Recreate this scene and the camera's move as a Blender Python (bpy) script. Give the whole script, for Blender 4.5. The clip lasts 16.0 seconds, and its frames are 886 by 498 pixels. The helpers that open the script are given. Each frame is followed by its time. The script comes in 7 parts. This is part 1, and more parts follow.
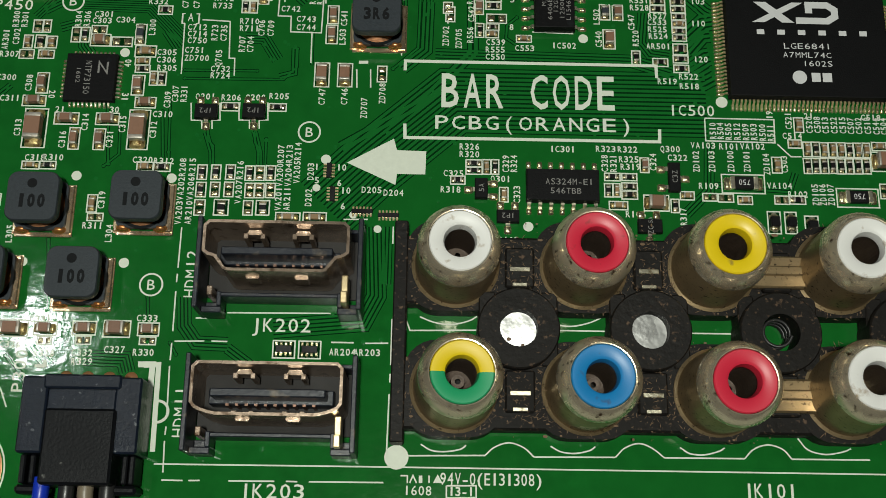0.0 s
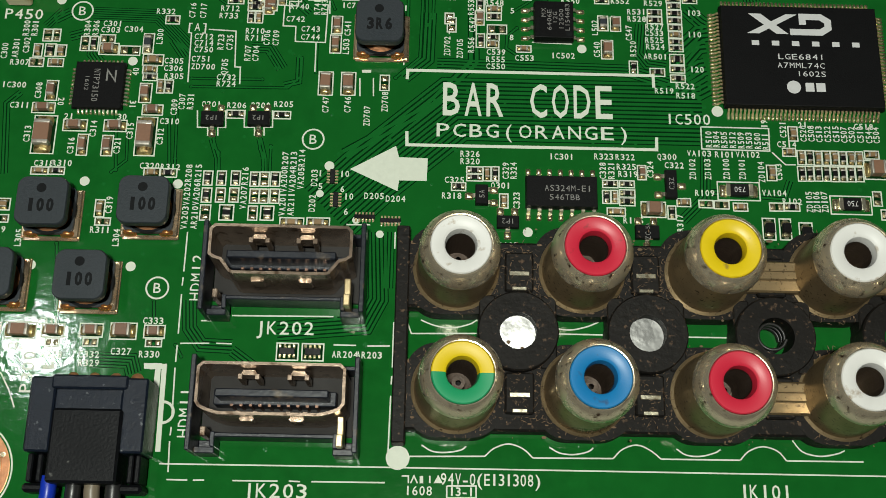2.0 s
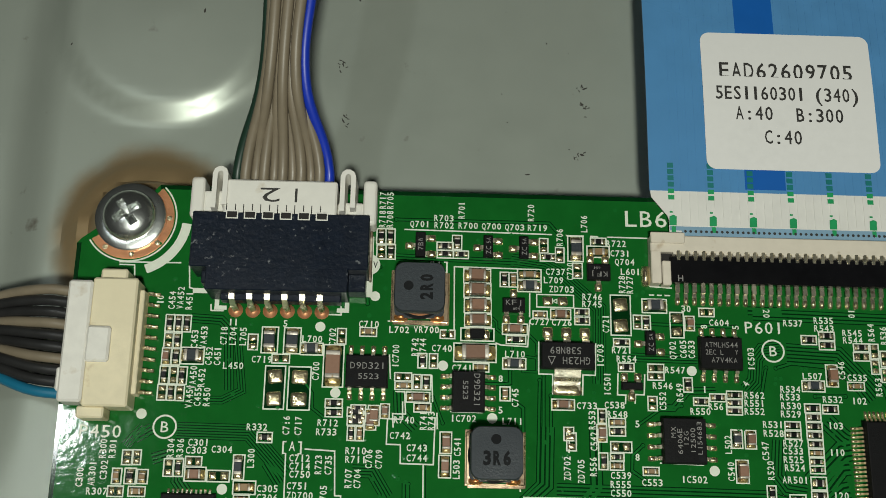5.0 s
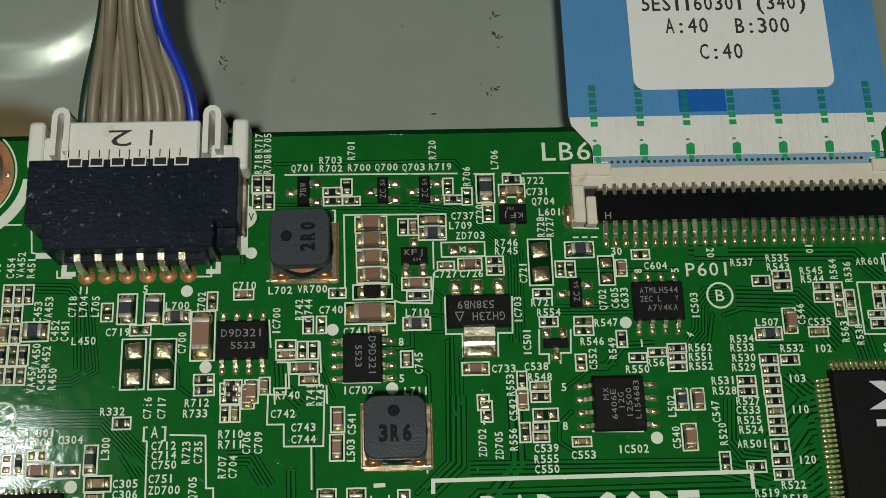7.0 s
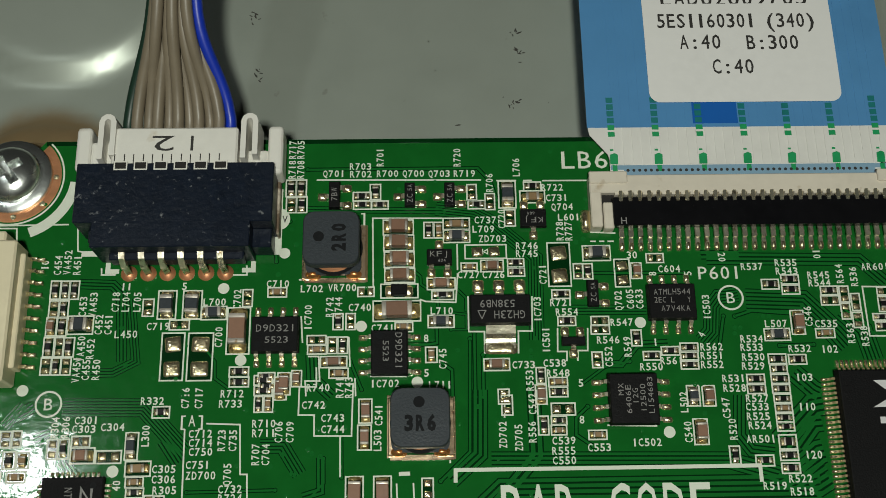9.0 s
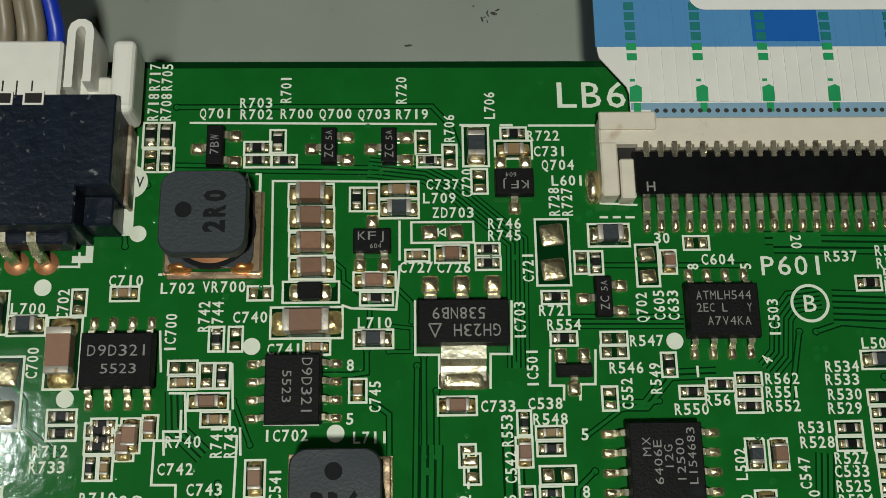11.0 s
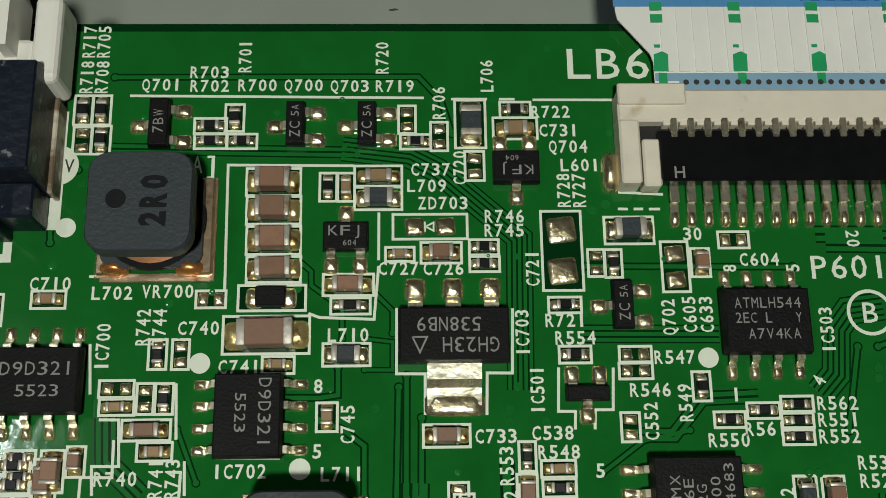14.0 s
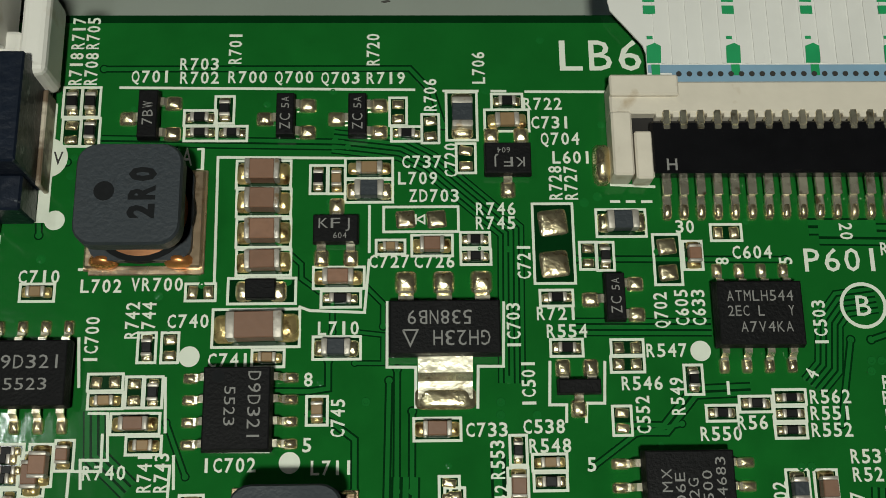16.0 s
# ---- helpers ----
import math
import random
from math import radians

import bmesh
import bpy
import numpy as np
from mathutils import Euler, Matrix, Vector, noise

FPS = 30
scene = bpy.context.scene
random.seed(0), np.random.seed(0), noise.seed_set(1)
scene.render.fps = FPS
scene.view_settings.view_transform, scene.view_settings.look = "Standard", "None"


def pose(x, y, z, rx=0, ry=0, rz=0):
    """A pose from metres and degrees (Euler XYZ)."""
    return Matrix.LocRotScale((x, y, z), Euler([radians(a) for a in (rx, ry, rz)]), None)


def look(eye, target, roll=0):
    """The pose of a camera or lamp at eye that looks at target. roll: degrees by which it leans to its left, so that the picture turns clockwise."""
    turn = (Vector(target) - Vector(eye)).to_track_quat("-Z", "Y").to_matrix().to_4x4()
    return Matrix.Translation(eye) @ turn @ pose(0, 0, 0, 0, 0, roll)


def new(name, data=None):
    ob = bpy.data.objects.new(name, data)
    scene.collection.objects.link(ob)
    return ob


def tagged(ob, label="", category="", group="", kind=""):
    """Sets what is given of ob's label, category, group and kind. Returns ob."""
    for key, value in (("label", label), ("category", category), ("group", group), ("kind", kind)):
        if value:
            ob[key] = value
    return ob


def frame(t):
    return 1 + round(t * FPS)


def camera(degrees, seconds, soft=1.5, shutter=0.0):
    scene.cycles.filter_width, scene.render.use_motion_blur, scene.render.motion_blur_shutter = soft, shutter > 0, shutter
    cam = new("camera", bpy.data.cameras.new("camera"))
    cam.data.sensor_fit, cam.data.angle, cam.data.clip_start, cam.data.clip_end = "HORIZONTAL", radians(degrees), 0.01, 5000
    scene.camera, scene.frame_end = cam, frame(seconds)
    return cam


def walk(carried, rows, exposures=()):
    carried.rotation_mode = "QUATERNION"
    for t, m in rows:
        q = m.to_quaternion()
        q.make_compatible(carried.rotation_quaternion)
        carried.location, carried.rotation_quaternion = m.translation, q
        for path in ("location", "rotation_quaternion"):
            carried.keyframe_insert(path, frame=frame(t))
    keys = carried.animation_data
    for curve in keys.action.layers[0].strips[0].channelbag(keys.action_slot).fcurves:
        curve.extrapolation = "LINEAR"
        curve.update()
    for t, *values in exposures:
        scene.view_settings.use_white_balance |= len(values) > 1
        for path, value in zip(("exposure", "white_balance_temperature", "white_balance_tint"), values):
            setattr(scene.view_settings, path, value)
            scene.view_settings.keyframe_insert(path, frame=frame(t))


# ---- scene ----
cam = camera(43.4, 16.0, soft=0.8)
# seconds, eye in millimetres over the board, turn in degrees
ROWS = [
    (0, 3.38, -59.18, 120.32, 16.62, -0.92, 0.86),
    (0.5, 1.09, -59.97, 120.89, 17.16, -1.17, 1.24),
    (1, 2.50, -60.80, 122.26, 17.43, -0.89, 1.18),
    (1.5, 4.10, -61.93, 121.67, 17.57, -0.89, 1.06),
    (2, 3.17, -61.29, 122.13, 17.54, -1.01, 1.00),
    (2.5, 1.89, -61.18, 123.42, 17.11, -0.99, 1.07),
    (3, -9.85, -60.22, 127.63, 17.63, -1.22, 1.88),
    (3.5, -12.11, -53.33, 130.15, 17.59, -1.02, 1.17),
    (4, -8.54, -41.88, 124.64, 17.23, -2.10, -0.03),
    (4.5, -7.66, -29.91, 130.70, 15.89, -0.96, 0.43),
    (5, -12.39, -8.13, 124.97, 16.23, -1.61, 1.05),
    (7.3, -1.43, -11.32, 104.35, 17.80, -1.53, -1.85),
    (7.5, -1.34, -11.79, 104.56, 17.92, -1.61, -1.84),
    (8, -1.01, -13.54, 103.39, 18.08, -2.08, -1.55),
    (8.5, -2.03, -13.99, 106.64, 18.68, -1.37, -1.11),
    (9, -3.03, -14.83, 109.39, 18.96, -0.81, -0.93),
    (9.2, -1.89, -16.34, 107.85, 18.98, -1.64, -0.56),
    (11.3, 1.46, 1.27, 68.90, 16.21, -1.69, -1.01),
    (11.5, 1.85, 1.62, 66.72, 16.44, -1.61, -0.99),
    (12, 2.23, 2.92, 62.63, 16.14, -1.83, -1.02),
    (12.5, 2.39, 3.64, 61.12, 15.86, -1.64, -0.96),
    (13, 2.59, 3.98, 60.99, 15.70, -1.56, -0.93),
    (13.5, 2.62, 3.71, 60.96, 16.00, -1.56, -0.93),
    (14, 2.36, 3.39, 61.36, 16.06, -1.55, -0.83),
    (14.5, 2.54, 3.55, 61.40, 15.90, -1.57, -0.84),
    (15, 2.78, 3.13, 61.36, 16.18, -1.56, -0.81),
    (15.5, 2.64, 3.24, 61.42, 15.99, -1.66, -0.82),
    (16, 2.87, 3.38, 61.01, 15.78, -1.56, -0.84),
]
walk(cam, [(t, pose(x / 1000, y / 1000, z / 1000, rx, ry, rz)) for t, x, y, z, rx, ry, rz in ROWS], [(0.0, 0.45), (0.5, 0.4), (1.0, 0.72), (2.0, 0.65), (2.5, 0.7), (3.0, 0.45), (3.5, 0.38), (4.0, 0.42), (4.5, 0.3), (5.0, 0.58), (7.3, 0.36), (9.2, 0.36), (11.3, 0.53), (16.0, 0.53)])

# ---- light ----
world = bpy.data.worlds.new("room_air")
scene.world = world
world.use_nodes = True
world.node_tree.nodes["Background"].inputs[0].default_value = (0.75, 0.85, 1.0, 1)
world.node_tree.nodes["Background"].inputs[1].default_value = 0.03


def lamp(name, eye, target, size, watts, colour):
    data = bpy.data.lights.new(name, "AREA")
    data.shape, data.size, data.energy, data.color = "DISK", size, watts, colour
    ob = new(name, data)
    ob.matrix_world = look(eye, target)
    return ob


# the lamp of the film camera itself, beside and behind the eye
lamp("camera_lamp", (-0.006, -0.080, 0.29), (0.0, -0.01, 0.0), 0.022, 0.50, (0.955, 0.985, 0.88))
# the room's ceiling lamp
lamp("room_lamp", (-0.200, 0.062, 0.45), (0.0, 0.0, 0.0), 0.026, 0.11, (0.93, 1.0, 0.98))


# ---- materials ----
def material(name, colour, rough=0.5, metal=0.0, vary=0.12, grain=900.0, bump=0.0, bump_scale=2500.0, dirt=None, dirt_amount=0.0, dirt_scale=120.0, coat=0.0, rough_vary=0.1, islands=0.0, spec=0.5):
    """A surface with colour variation at two scales, uneven gloss, fine relief and optional dirt."""
    m = bpy.data.materials.new(name)
    m.use_nodes = True
    t = m.node_tree
    n, l = t.nodes, t.links
    b = n["Principled BSDF"]
    tc = n.new("ShaderNodeNewGeometry")
    pos = tc.outputs["Position"]

    def noise_node(scale, detail=3.0):
        q = n.new("ShaderNodeTexNoise")
        q.inputs["Scale"].default_value, q.inputs["Detail"].default_value = scale, detail
        l.new(pos, q.inputs["Vector"])
        return q.outputs["Fac"]

    def remap(v, a, c):
        q = n.new("ShaderNodeMapRange")
        q.inputs["From Min"].default_value, q.inputs["From Max"].default_value = 0.3, 0.7
        q.inputs["To Min"].default_value, q.inputs["To Max"].default_value = a, c
        l.new(v, q.inputs["Value"])
        return q.outputs["Result"]

    def mix(fac, a, c, kind="MIX"):
        q = n.new("ShaderNodeMix")
        q.data_type, q.blend_type = "RGBA", kind
        for s, v in ((0, fac), (6, a), (7, c)):
            if hasattr(v, "is_linked"):
                l.new(v, q.inputs[s])
            else:
                q.inputs[s].default_value = v
        return q.outputs[2]

    fine, broad = noise_node(grain), noise_node(grain / 11.0, 4.0)
    c4 = (*colour, 1)
    lo = tuple(max(0, v * (1 - vary)) for v in colour) + (1,)
    hi = tuple(min(1, v * (1 + vary)) for v in colour) + (1,)
    col = mix(remap(fine, 0, 1), lo, hi)
    col = mix(remap(broad, 0, 1), col, c4)
    if islands:
        oi = n.new("ShaderNodeObjectInfo")
        col = mix(remap(oi.outputs["Random"], 0, islands), col, tuple(v * 0.55 for v in colour) + (1,))
    r = remap(broad, max(0.02, rough - rough_vary), min(1, rough + rough_vary))
    if dirt:
        d = n.new("ShaderNodeMapRange")
        d.inputs["From Min"].default_value, d.inputs["From Max"].default_value = 0.66 - 0.3 * dirt_amount, 0.78 - 0.25 * dirt_amount
        l.new(noise_node(dirt_scale, 6.0), d.inputs["Value"])
        col = mix(d.outputs["Result"], col, (*dirt, 1))
    l.new(col, b.inputs["Base Color"])
    l.new(r, b.inputs["Roughness"])
    b.inputs["Metallic"].default_value = metal
    b.inputs["Specular IOR Level"].default_value = spec
    b.inputs["Coat Weight"].default_value = coat
    b.inputs["Coat Roughness"].default_value = 0.12
    if bump:
        bn = n.new("ShaderNodeBump")
        bn.inputs["Strength"].default_value, bn.inputs["Distance"].default_value = bump, 0.0001
        l.new(noise_node(bump_scale, 3.0), bn.inputs["Height"])
        l.new(bn.outputs["Normal"], b.inputs["Normal"])
    return m


MASK = material("green_solder_mask", (0.0075, 0.113, 0.017), 0.09, vary=0.16, grain=420, bump=0.24, bump_scale=800, rough_vary=0.03)
GAP = material("dark_green_mask", (0.0017, 0.028, 0.006), 0.10, vary=0.15, grain=600, bump=0.03, bump_scale=900, rough_vary=0.05)
TRACE = material("light_green_trace", (0.009, 0.130, 0.022), 0.10, vary=0.1, grain=700, bump=0.10, bump_scale=1200, rough_vary=0.05)
EDGE = material("board_core_edge", (0.16, 0.19, 0.07), 0.6, grain=2000)
SILK = material("white_silkscreen_ink", (0.68, 0.72, 0.61), 0.65, vary=0.06, grain=1500, bump=0.08)
SOLDER = material("tin_solder", (0.96, 0.80, 0.50), 0.26, 0.93, vary=0.2, grain=1800, bump=0.8, bump_scale=2000, dirt=(0.42, 0.28, 0.12), dirt_amount=0.2, dirt_scale=2600, rough_vary=0.08, islands=0.3)
END = material("dull_tin_end", (0.50, 0.46, 0.40), 0.45, 0.5, vary=0.25, grain=2200, bump=0.4, bump_scale=2600, dirt=(0.25, 0.17, 0.09), dirt_amount=0.2, dirt_scale=1600, islands=0.4)
TIN = material("tinned_lead", (0.92, 0.83, 0.64), 0.27, 0.88, vary=0.2, grain=1500, bump=0.35, bump_scale=1800, dirt=(0.30, 0.22, 0.12), dirt_amount=0.3, dirt_scale=1300, rough_vary=0.1)
FLUX = material("amber_flux_pad", (0.60, 0.46, 0.20), 0.30, 0.7, vary=0.35, grain=1200, bump=0.9, bump_scale=1900, dirt=(0.16, 0.09, 0.03), dirt_amount=0.5, dirt_scale=1500)
TERMINAL = material("warm_tinned_plate", (0.80, 0.60, 0.40), 0.26, 0.9, vary=0.15, grain=1600, bump=0.35, bump_scale=1500, dirt=(0.35, 0.16, 0.06), dirt_amount=0.12, dirt_scale=900)
GOLD = material("gilded_contact", (0.80, 0.63, 0.36), 0.30, 0.75, vary=0.2, grain=1500, bump=0.2)
COPPER = material("bare_copper", (0.60, 0.27, 0.13), 0.38, 0.6, vary=0.25, grain=900, bump=0.25)
BRIGHT_COPPER = material("shiny_copper_wire", (0.72, 0.30, 0.10), 0.25, 0.8, vary=0.2, grain=1500, bump=0.4)
EPOXY = material("black_epoxy_package", (0.0055, 0.0055, 0.006), 0.58, vary=0.3, grain=3500, bump=0.4, bump_scale=6000, rough_vary=0.06, spec=0.13)
RESIST = material("black_resistor_glaze", (0.007, 0.0065, 0.007), 0.38, vary=0.2, grain=2500, bump=0.1, spec=0.3)
CERAM = material("brown_ceramic", (0.24, 0.125, 0.075), 0.5, vary=0.12, grain=2500, bump=0.15, islands=0.45)
TANCER = material("tan_ceramic", (0.30, 0.19, 0.09), 0.5, vary=0.12, grain=2500, bump=0.15, islands=0.35)
FERRITE = material("dark_grey_ferrite", (0.032, 0.039, 0.046), 0.55, vary=0.15, grain=2600, bump=0.4, bump_scale=4500, spec=0.3)
FERRITE_INK = material("stamped_black_ink", (0.009, 0.010, 0.011), 0.7, vary=0.2, grain=2600, spec=0.12)
CHIP_INK = material("grey_laser_marking", (0.22, 0.215, 0.205), 0.6, vary=0.12, grain=2500)
WHITE_INK = material("white_package_ink", (0.62, 0.62, 0.62), 0.6, vary=0.05, grain=1800)
BLACK_NYLON = material("black_nylon", (0.0075, 0.0115, 0.021), 0.34, vary=0.3, grain=900, bump=0.6, bump_scale=1800, dirt=(0.20, 0.21, 0.22), dirt_amount=0.05, dirt_scale=1700, spec=0.25)
DUSTY = material("dusty_black_plastic", (0.008, 0.0068, 0.006), 0.6, vary=0.35, grain=700, bump=0.7, bump_scale=1700, dirt=(0.11, 0.07, 0.045), dirt_amount=0.20, dirt_scale=1900, spec=0.2)
HDMI_PLASTIC = material("blue_black_plastic", (0.014, 0.0165, 0.024), 0.40, vary=0.3, grain=900, bump=0.3, dirt=(0.14, 0.11, 0.08), dirt_amount=0.18, dirt_scale=500)
SHELL = material("aged_nickel_shell", (0.40, 0.30, 0.225), 0.30, 0.7, vary=0.25, grain=800, bump=0.35, bump_scale=1400, dirt=(0.12, 0.07, 0.04), dirt_amount=0.36, dirt_scale=900)
BARREL = material("tarnished_nickel_barrel", (0.37, 0.27, 0.15), 0.32, 0.78, vary=0.25, grain=420, bump=0.3, bump_scale=1500, dirt=(0.05, 0.03, 0.015), dirt_amount=0.24, dirt_scale=2500)
# paler than the barrel: wear, plus the bevel's highlight put into the colour
WORN_LIT_RIM = material("worn_lit_nickel_rim", (0.82, 0.70, 0.51), 0.23, 0.78, vary=0.16, grain=600, bump=0.3, bump_scale=1600, dirt=(0.09, 0.045, 0.02), dirt_amount=0.27, dirt_scale=1500)
WHITE_PL = material("white_ring_plastic", (0.78, 0.77, 0.74), 0.4, vary=0.05, grain=700, dirt=(0.35, 0.26, 0.16), dirt_amount=0.08, dirt_scale=700)
RED_PL = material("red_ring_plastic", (0.62, 0.025, 0.055), 0.38, vary=0.06, grain=700, dirt=(0.25, 0.03, 0.03), dirt_amount=0.06, dirt_scale=700)
YELLOW_PL = material("yellow_ring_plastic", (0.80, 0.58, 0.01), 0.38, vary=0.06, grain=700, dirt=(0.3, 0.2, 0.05), dirt_amount=0.06, dirt_scale=700)
BLUE_PL = material("blue_ring_plastic", (0.012, 0.20, 0.48), 0.38, vary=0.06, grain=700, dirt=(0.05, 0.1, 0.2), dirt_amount=0.06, dirt_scale=700)
GREEN_PL = material("green_ring_plastic", (0.015, 0.32, 0.13), 0.38, vary=0.06, grain=700)
CREAM = material("cream_nylon", (0.74, 0.66, 0.46), 0.5, vary=0.07, grain=700, bump=0.15, dirt=(0.45, 0.32, 0.16), dirt_amount=0.1, dirt_scale=300)
IVORY = material("ivory_connector_plastic", (0.66, 0.60, 0.50), 0.5, vary=0.07, grain=700, bump=0.15, dirt=(0.40, 0.30, 0.18), dirt_amount=0.1, dirt_scale=400)
PLUG_WHITE = material("white_nylon_plug", (0.74, 0.72, 0.66), 0.5, vary=0.06, grain=600, bump=0.15, dirt=(0.5, 0.42, 0.3), dirt_amount=0.12, dirt_scale=300)
GLOSS_BLACK = material("glossy_black_flap", (0.006, 0.006, 0.007), 0.22, vary=0.2, grain=900)
BLUE_FILM = material("blue_cable_film", (0.085, 0.255, 0.50), 0.28, vary=0.10, grain=260, bump=0.05)
BLUE_INK = material("strong_blue_patch", (0.010, 0.11, 0.42), 0.35, vary=0.08, grain=260)
WHITE_FILM = material("white_cable_film", (0.72, 0.71, 0.67), 0.4, vary=0.06, grain=400, bump=0.06)
PALE_BLUE = material("pale_blue_stiffener", (0.22, 0.36, 0.48), 0.35, vary=0.08, grain=500)
GREEN_INK = material("green_cable_print", (0.01, 0.30, 0.10), 0.5, vary=0.15, grain=900)
TEAL_INK = material("teal_cable_print", (0.01, 0.17, 0.17), 0.45, vary=0.15, grain=900)
PAPER = material("white_paper_label", (0.76, 0.75, 0.73), 0.6, vary=0.03, grain=900, bump=0.05)
PRINT = material("black_label_print", (0.03, 0.028, 0.025), 0.6, vary=0.1, grain=1500)
STEEL = material("galvanised_chassis", (0.35, 0.385, 0.335), 0.36, 0.30, vary=0.06, grain=160, bump=0.04, bump_scale=500, dirt=(0.13, 0.11, 0.085), dirt_amount=-0.12, dirt_scale=260, rough_vary=0.06)
# tan for the brown reflection on the panel's bosses
TAN_TINT = material("tan_reflection", (0.33, 0.24, 0.13), 0.5, 0.1, vary=0.2, grain=150, bump=0.05)
SPECK = material("dark_speck", (0.045, 0.042, 0.036), 0.8, vary=0.4, grain=1500)
GRIT = material("grey_brown_grit", (0.17, 0.11, 0.065), 0.85, vary=0.4, grain=1500, bump=0.5)
SCREW = material("bright_zinc_screw", (0.74, 0.77, 0.74), 0.24, 0.95, vary=0.12, grain=700, bump=0.35, bump_scale=900)
WIRE_GREY = material("grey_brown_insulation", (0.20, 0.165, 0.115), 0.45, vary=0.12, grain=500, bump=0.1)
WIRE_BLACK = material("black_insulation", (0.022, 0.022, 0.022), 0.4, vary=0.2, grain=500, bump=0.1)
WIRE_BLUE = material("blue_insulation", (0.008, 0.035, 0.42), 0.4, vary=0.1, grain=500, bump=0.1)
WIRE_TEAL = material("teal_insulation", (0.01, 0.14, 0.24), 0.4, vary=0.1, grain=500)
WIRE_GREEN = material("dark_green_insulation", (0.012, 0.035, 0.022), 0.4, vary=0.1, grain=500)
BORE = material("brown_socket_bore", (0.075, 0.05, 0.035), 0.5, 0.3, vary=0.4, grain=1200, bump=0.5)
CONTACT = material("dull_bronze_contact", (0.20, 0.11, 0.075), 0.35, 0.7, vary=0.3, grain=1500)
PALE_METAL = material("pale_cast_metal", (0.40, 0.40, 0.39), 0.30, 0.9, vary=0.3, grain=700, bump=0.8, bump_scale=420)
# near-black that paints the shade inside sockets, slots and gaps
DARK = material("cavity_shade", (0.010, 0.008, 0.007), 0.7, vary=0.3, grain=900)
PLASTER = material("grey_room_paint", (0.20, 0.20, 0.19), 0.8, vary=0.05, grain=6)


# ---- helpers: all sizes below are millimetres ----
MM = 0.001


def at(x, y, z=0.0, rz=0.0):
    return pose(x * MM, y * MM, z * MM, 0, 0, rz)


def mesh_of(name, bm, *mats, smooth=False):
    bm.transform(Matrix.Scale(MM, 4))
    bmesh.ops.recalc_face_normals(bm, faces=bm.faces[:])
    me = bpy.data.meshes.new(name)
    bm.to_mesh(me)
    bm.free()
    for m in mats:
        me.materials.append(m)
    if smooth:
        me.shade_smooth()
        me.set_sharp_from_angle(angle=radians(38))
    return me


def part(name, me, parent=None, label="", m=None):
    ob = new(name, me)
    if parent is not None:
        ob.parent = parent
    if m is not None:
        ob.matrix_basis = m
    return tagged(ob, label)


def thing(name, m, label, category, group="", kind=""):
    return tagged(part(name, None, None, "", m), label, category, group, kind)


def box(bm, x0, y0, z0, x1, y1, z1, bevel=0.0, seg=1, mi=0):
    r = bmesh.ops.create_cube(bm, size=1.0)
    for v in r["verts"]:
        v.co = Vector(((x0 + x1) / 2 + v.co.x * (x1 - x0), (y0 + y1) / 2 + v.co.y * (y1 - y0), (z0 + z1) / 2 + v.co.z * (z1 - z0)))
    fs = {f for v in r["verts"] for f in v.link_faces}
    if bevel:
        es = {e for v in r["verts"] for e in v.link_edges}
        q = bmesh.ops.bevel(bm, geom=list(es), offset=bevel, segments=seg, affect="EDGES", profile=0.5)
        fs = {f for f in q["faces"]} | {f for f in fs if f.is_valid}
    for f in fs:
        if f.is_valid:
            f.material_index = mi
    return r


def box_mesh(name, x0, y0, z0, x1, y1, z1, mat, bevel=0.0, seg=1):
    bm = bmesh.new()
    box(bm, x0, y0, z0, x1, y1, z1, bevel, seg)
    return mesh_of(name, bm, mat)


def lathe(bm, profile, cx=0.0, cy=0.0, seg=48, a0=0.0, a1=360.0, mi=0):
    """Turns a list of (radius, height) about a vertical axis."""
    full = abs(a1 - a0) >= 359.9
    n = seg if full else seg + 1
    rings = []
    for r, z in profile:
        rings.append([bm.verts.new((cx + r * math.cos(radians(a0 + (a1 - a0) * i / seg)), cy + r * math.sin(radians(a0 + (a1 - a0) * i / seg)), z)) for i in range(n)])
    for p, q in zip(rings, rings[1:]):
        for i in range(seg):
            j = (i + 1) % n
            f = bm.faces.new((p[i], p[j], q[j], q[i]))
            f.material_index = mi


def prism(bm, pts, z0, z1, mi=0):
    """An upright solid on a plan outline."""
    lo = [bm.verts.new((x, y, z0)) for x, y in pts]
    hi = [bm.verts.new((x, y, z1)) for x, y in pts]
    fs = [bm.faces.new(hi), bm.faces.new(lo[::-1])]
    for i in range(len(pts)):
        j = (i + 1) % len(pts)
        fs.append(bm.faces.new((lo[i], lo[j], hi[j], hi[i])))
    for f in fs:
        f.material_index = mi


def disc_pts(cx, cy, r, n=28, a0=0.0, a1=360.0):
    k = n if abs(a1 - a0) > 359 else n + 1
    return [(cx + r * math.cos(radians(a0 + (a1 - a0) * i / n)), cy + r * math.sin(radians(a0 + (a1 - a0) * i / n))) for i in range(k)]


def round_rect(x0, y0, x1, y1, r, n=5):
    out = []
    for cx, cy, a in ((x1 - r, y1 - r, 0), (x0 + r, y1 - r, 90), (x0 + r, y0 + r, 180), (x1 - r, y0 + r, 270)):
        out += [(cx + r * math.cos(radians(a + 90 * i / n)), cy + r * math.sin(radians(a + 90 * i / n))) for i in range(n + 1)]
    return out


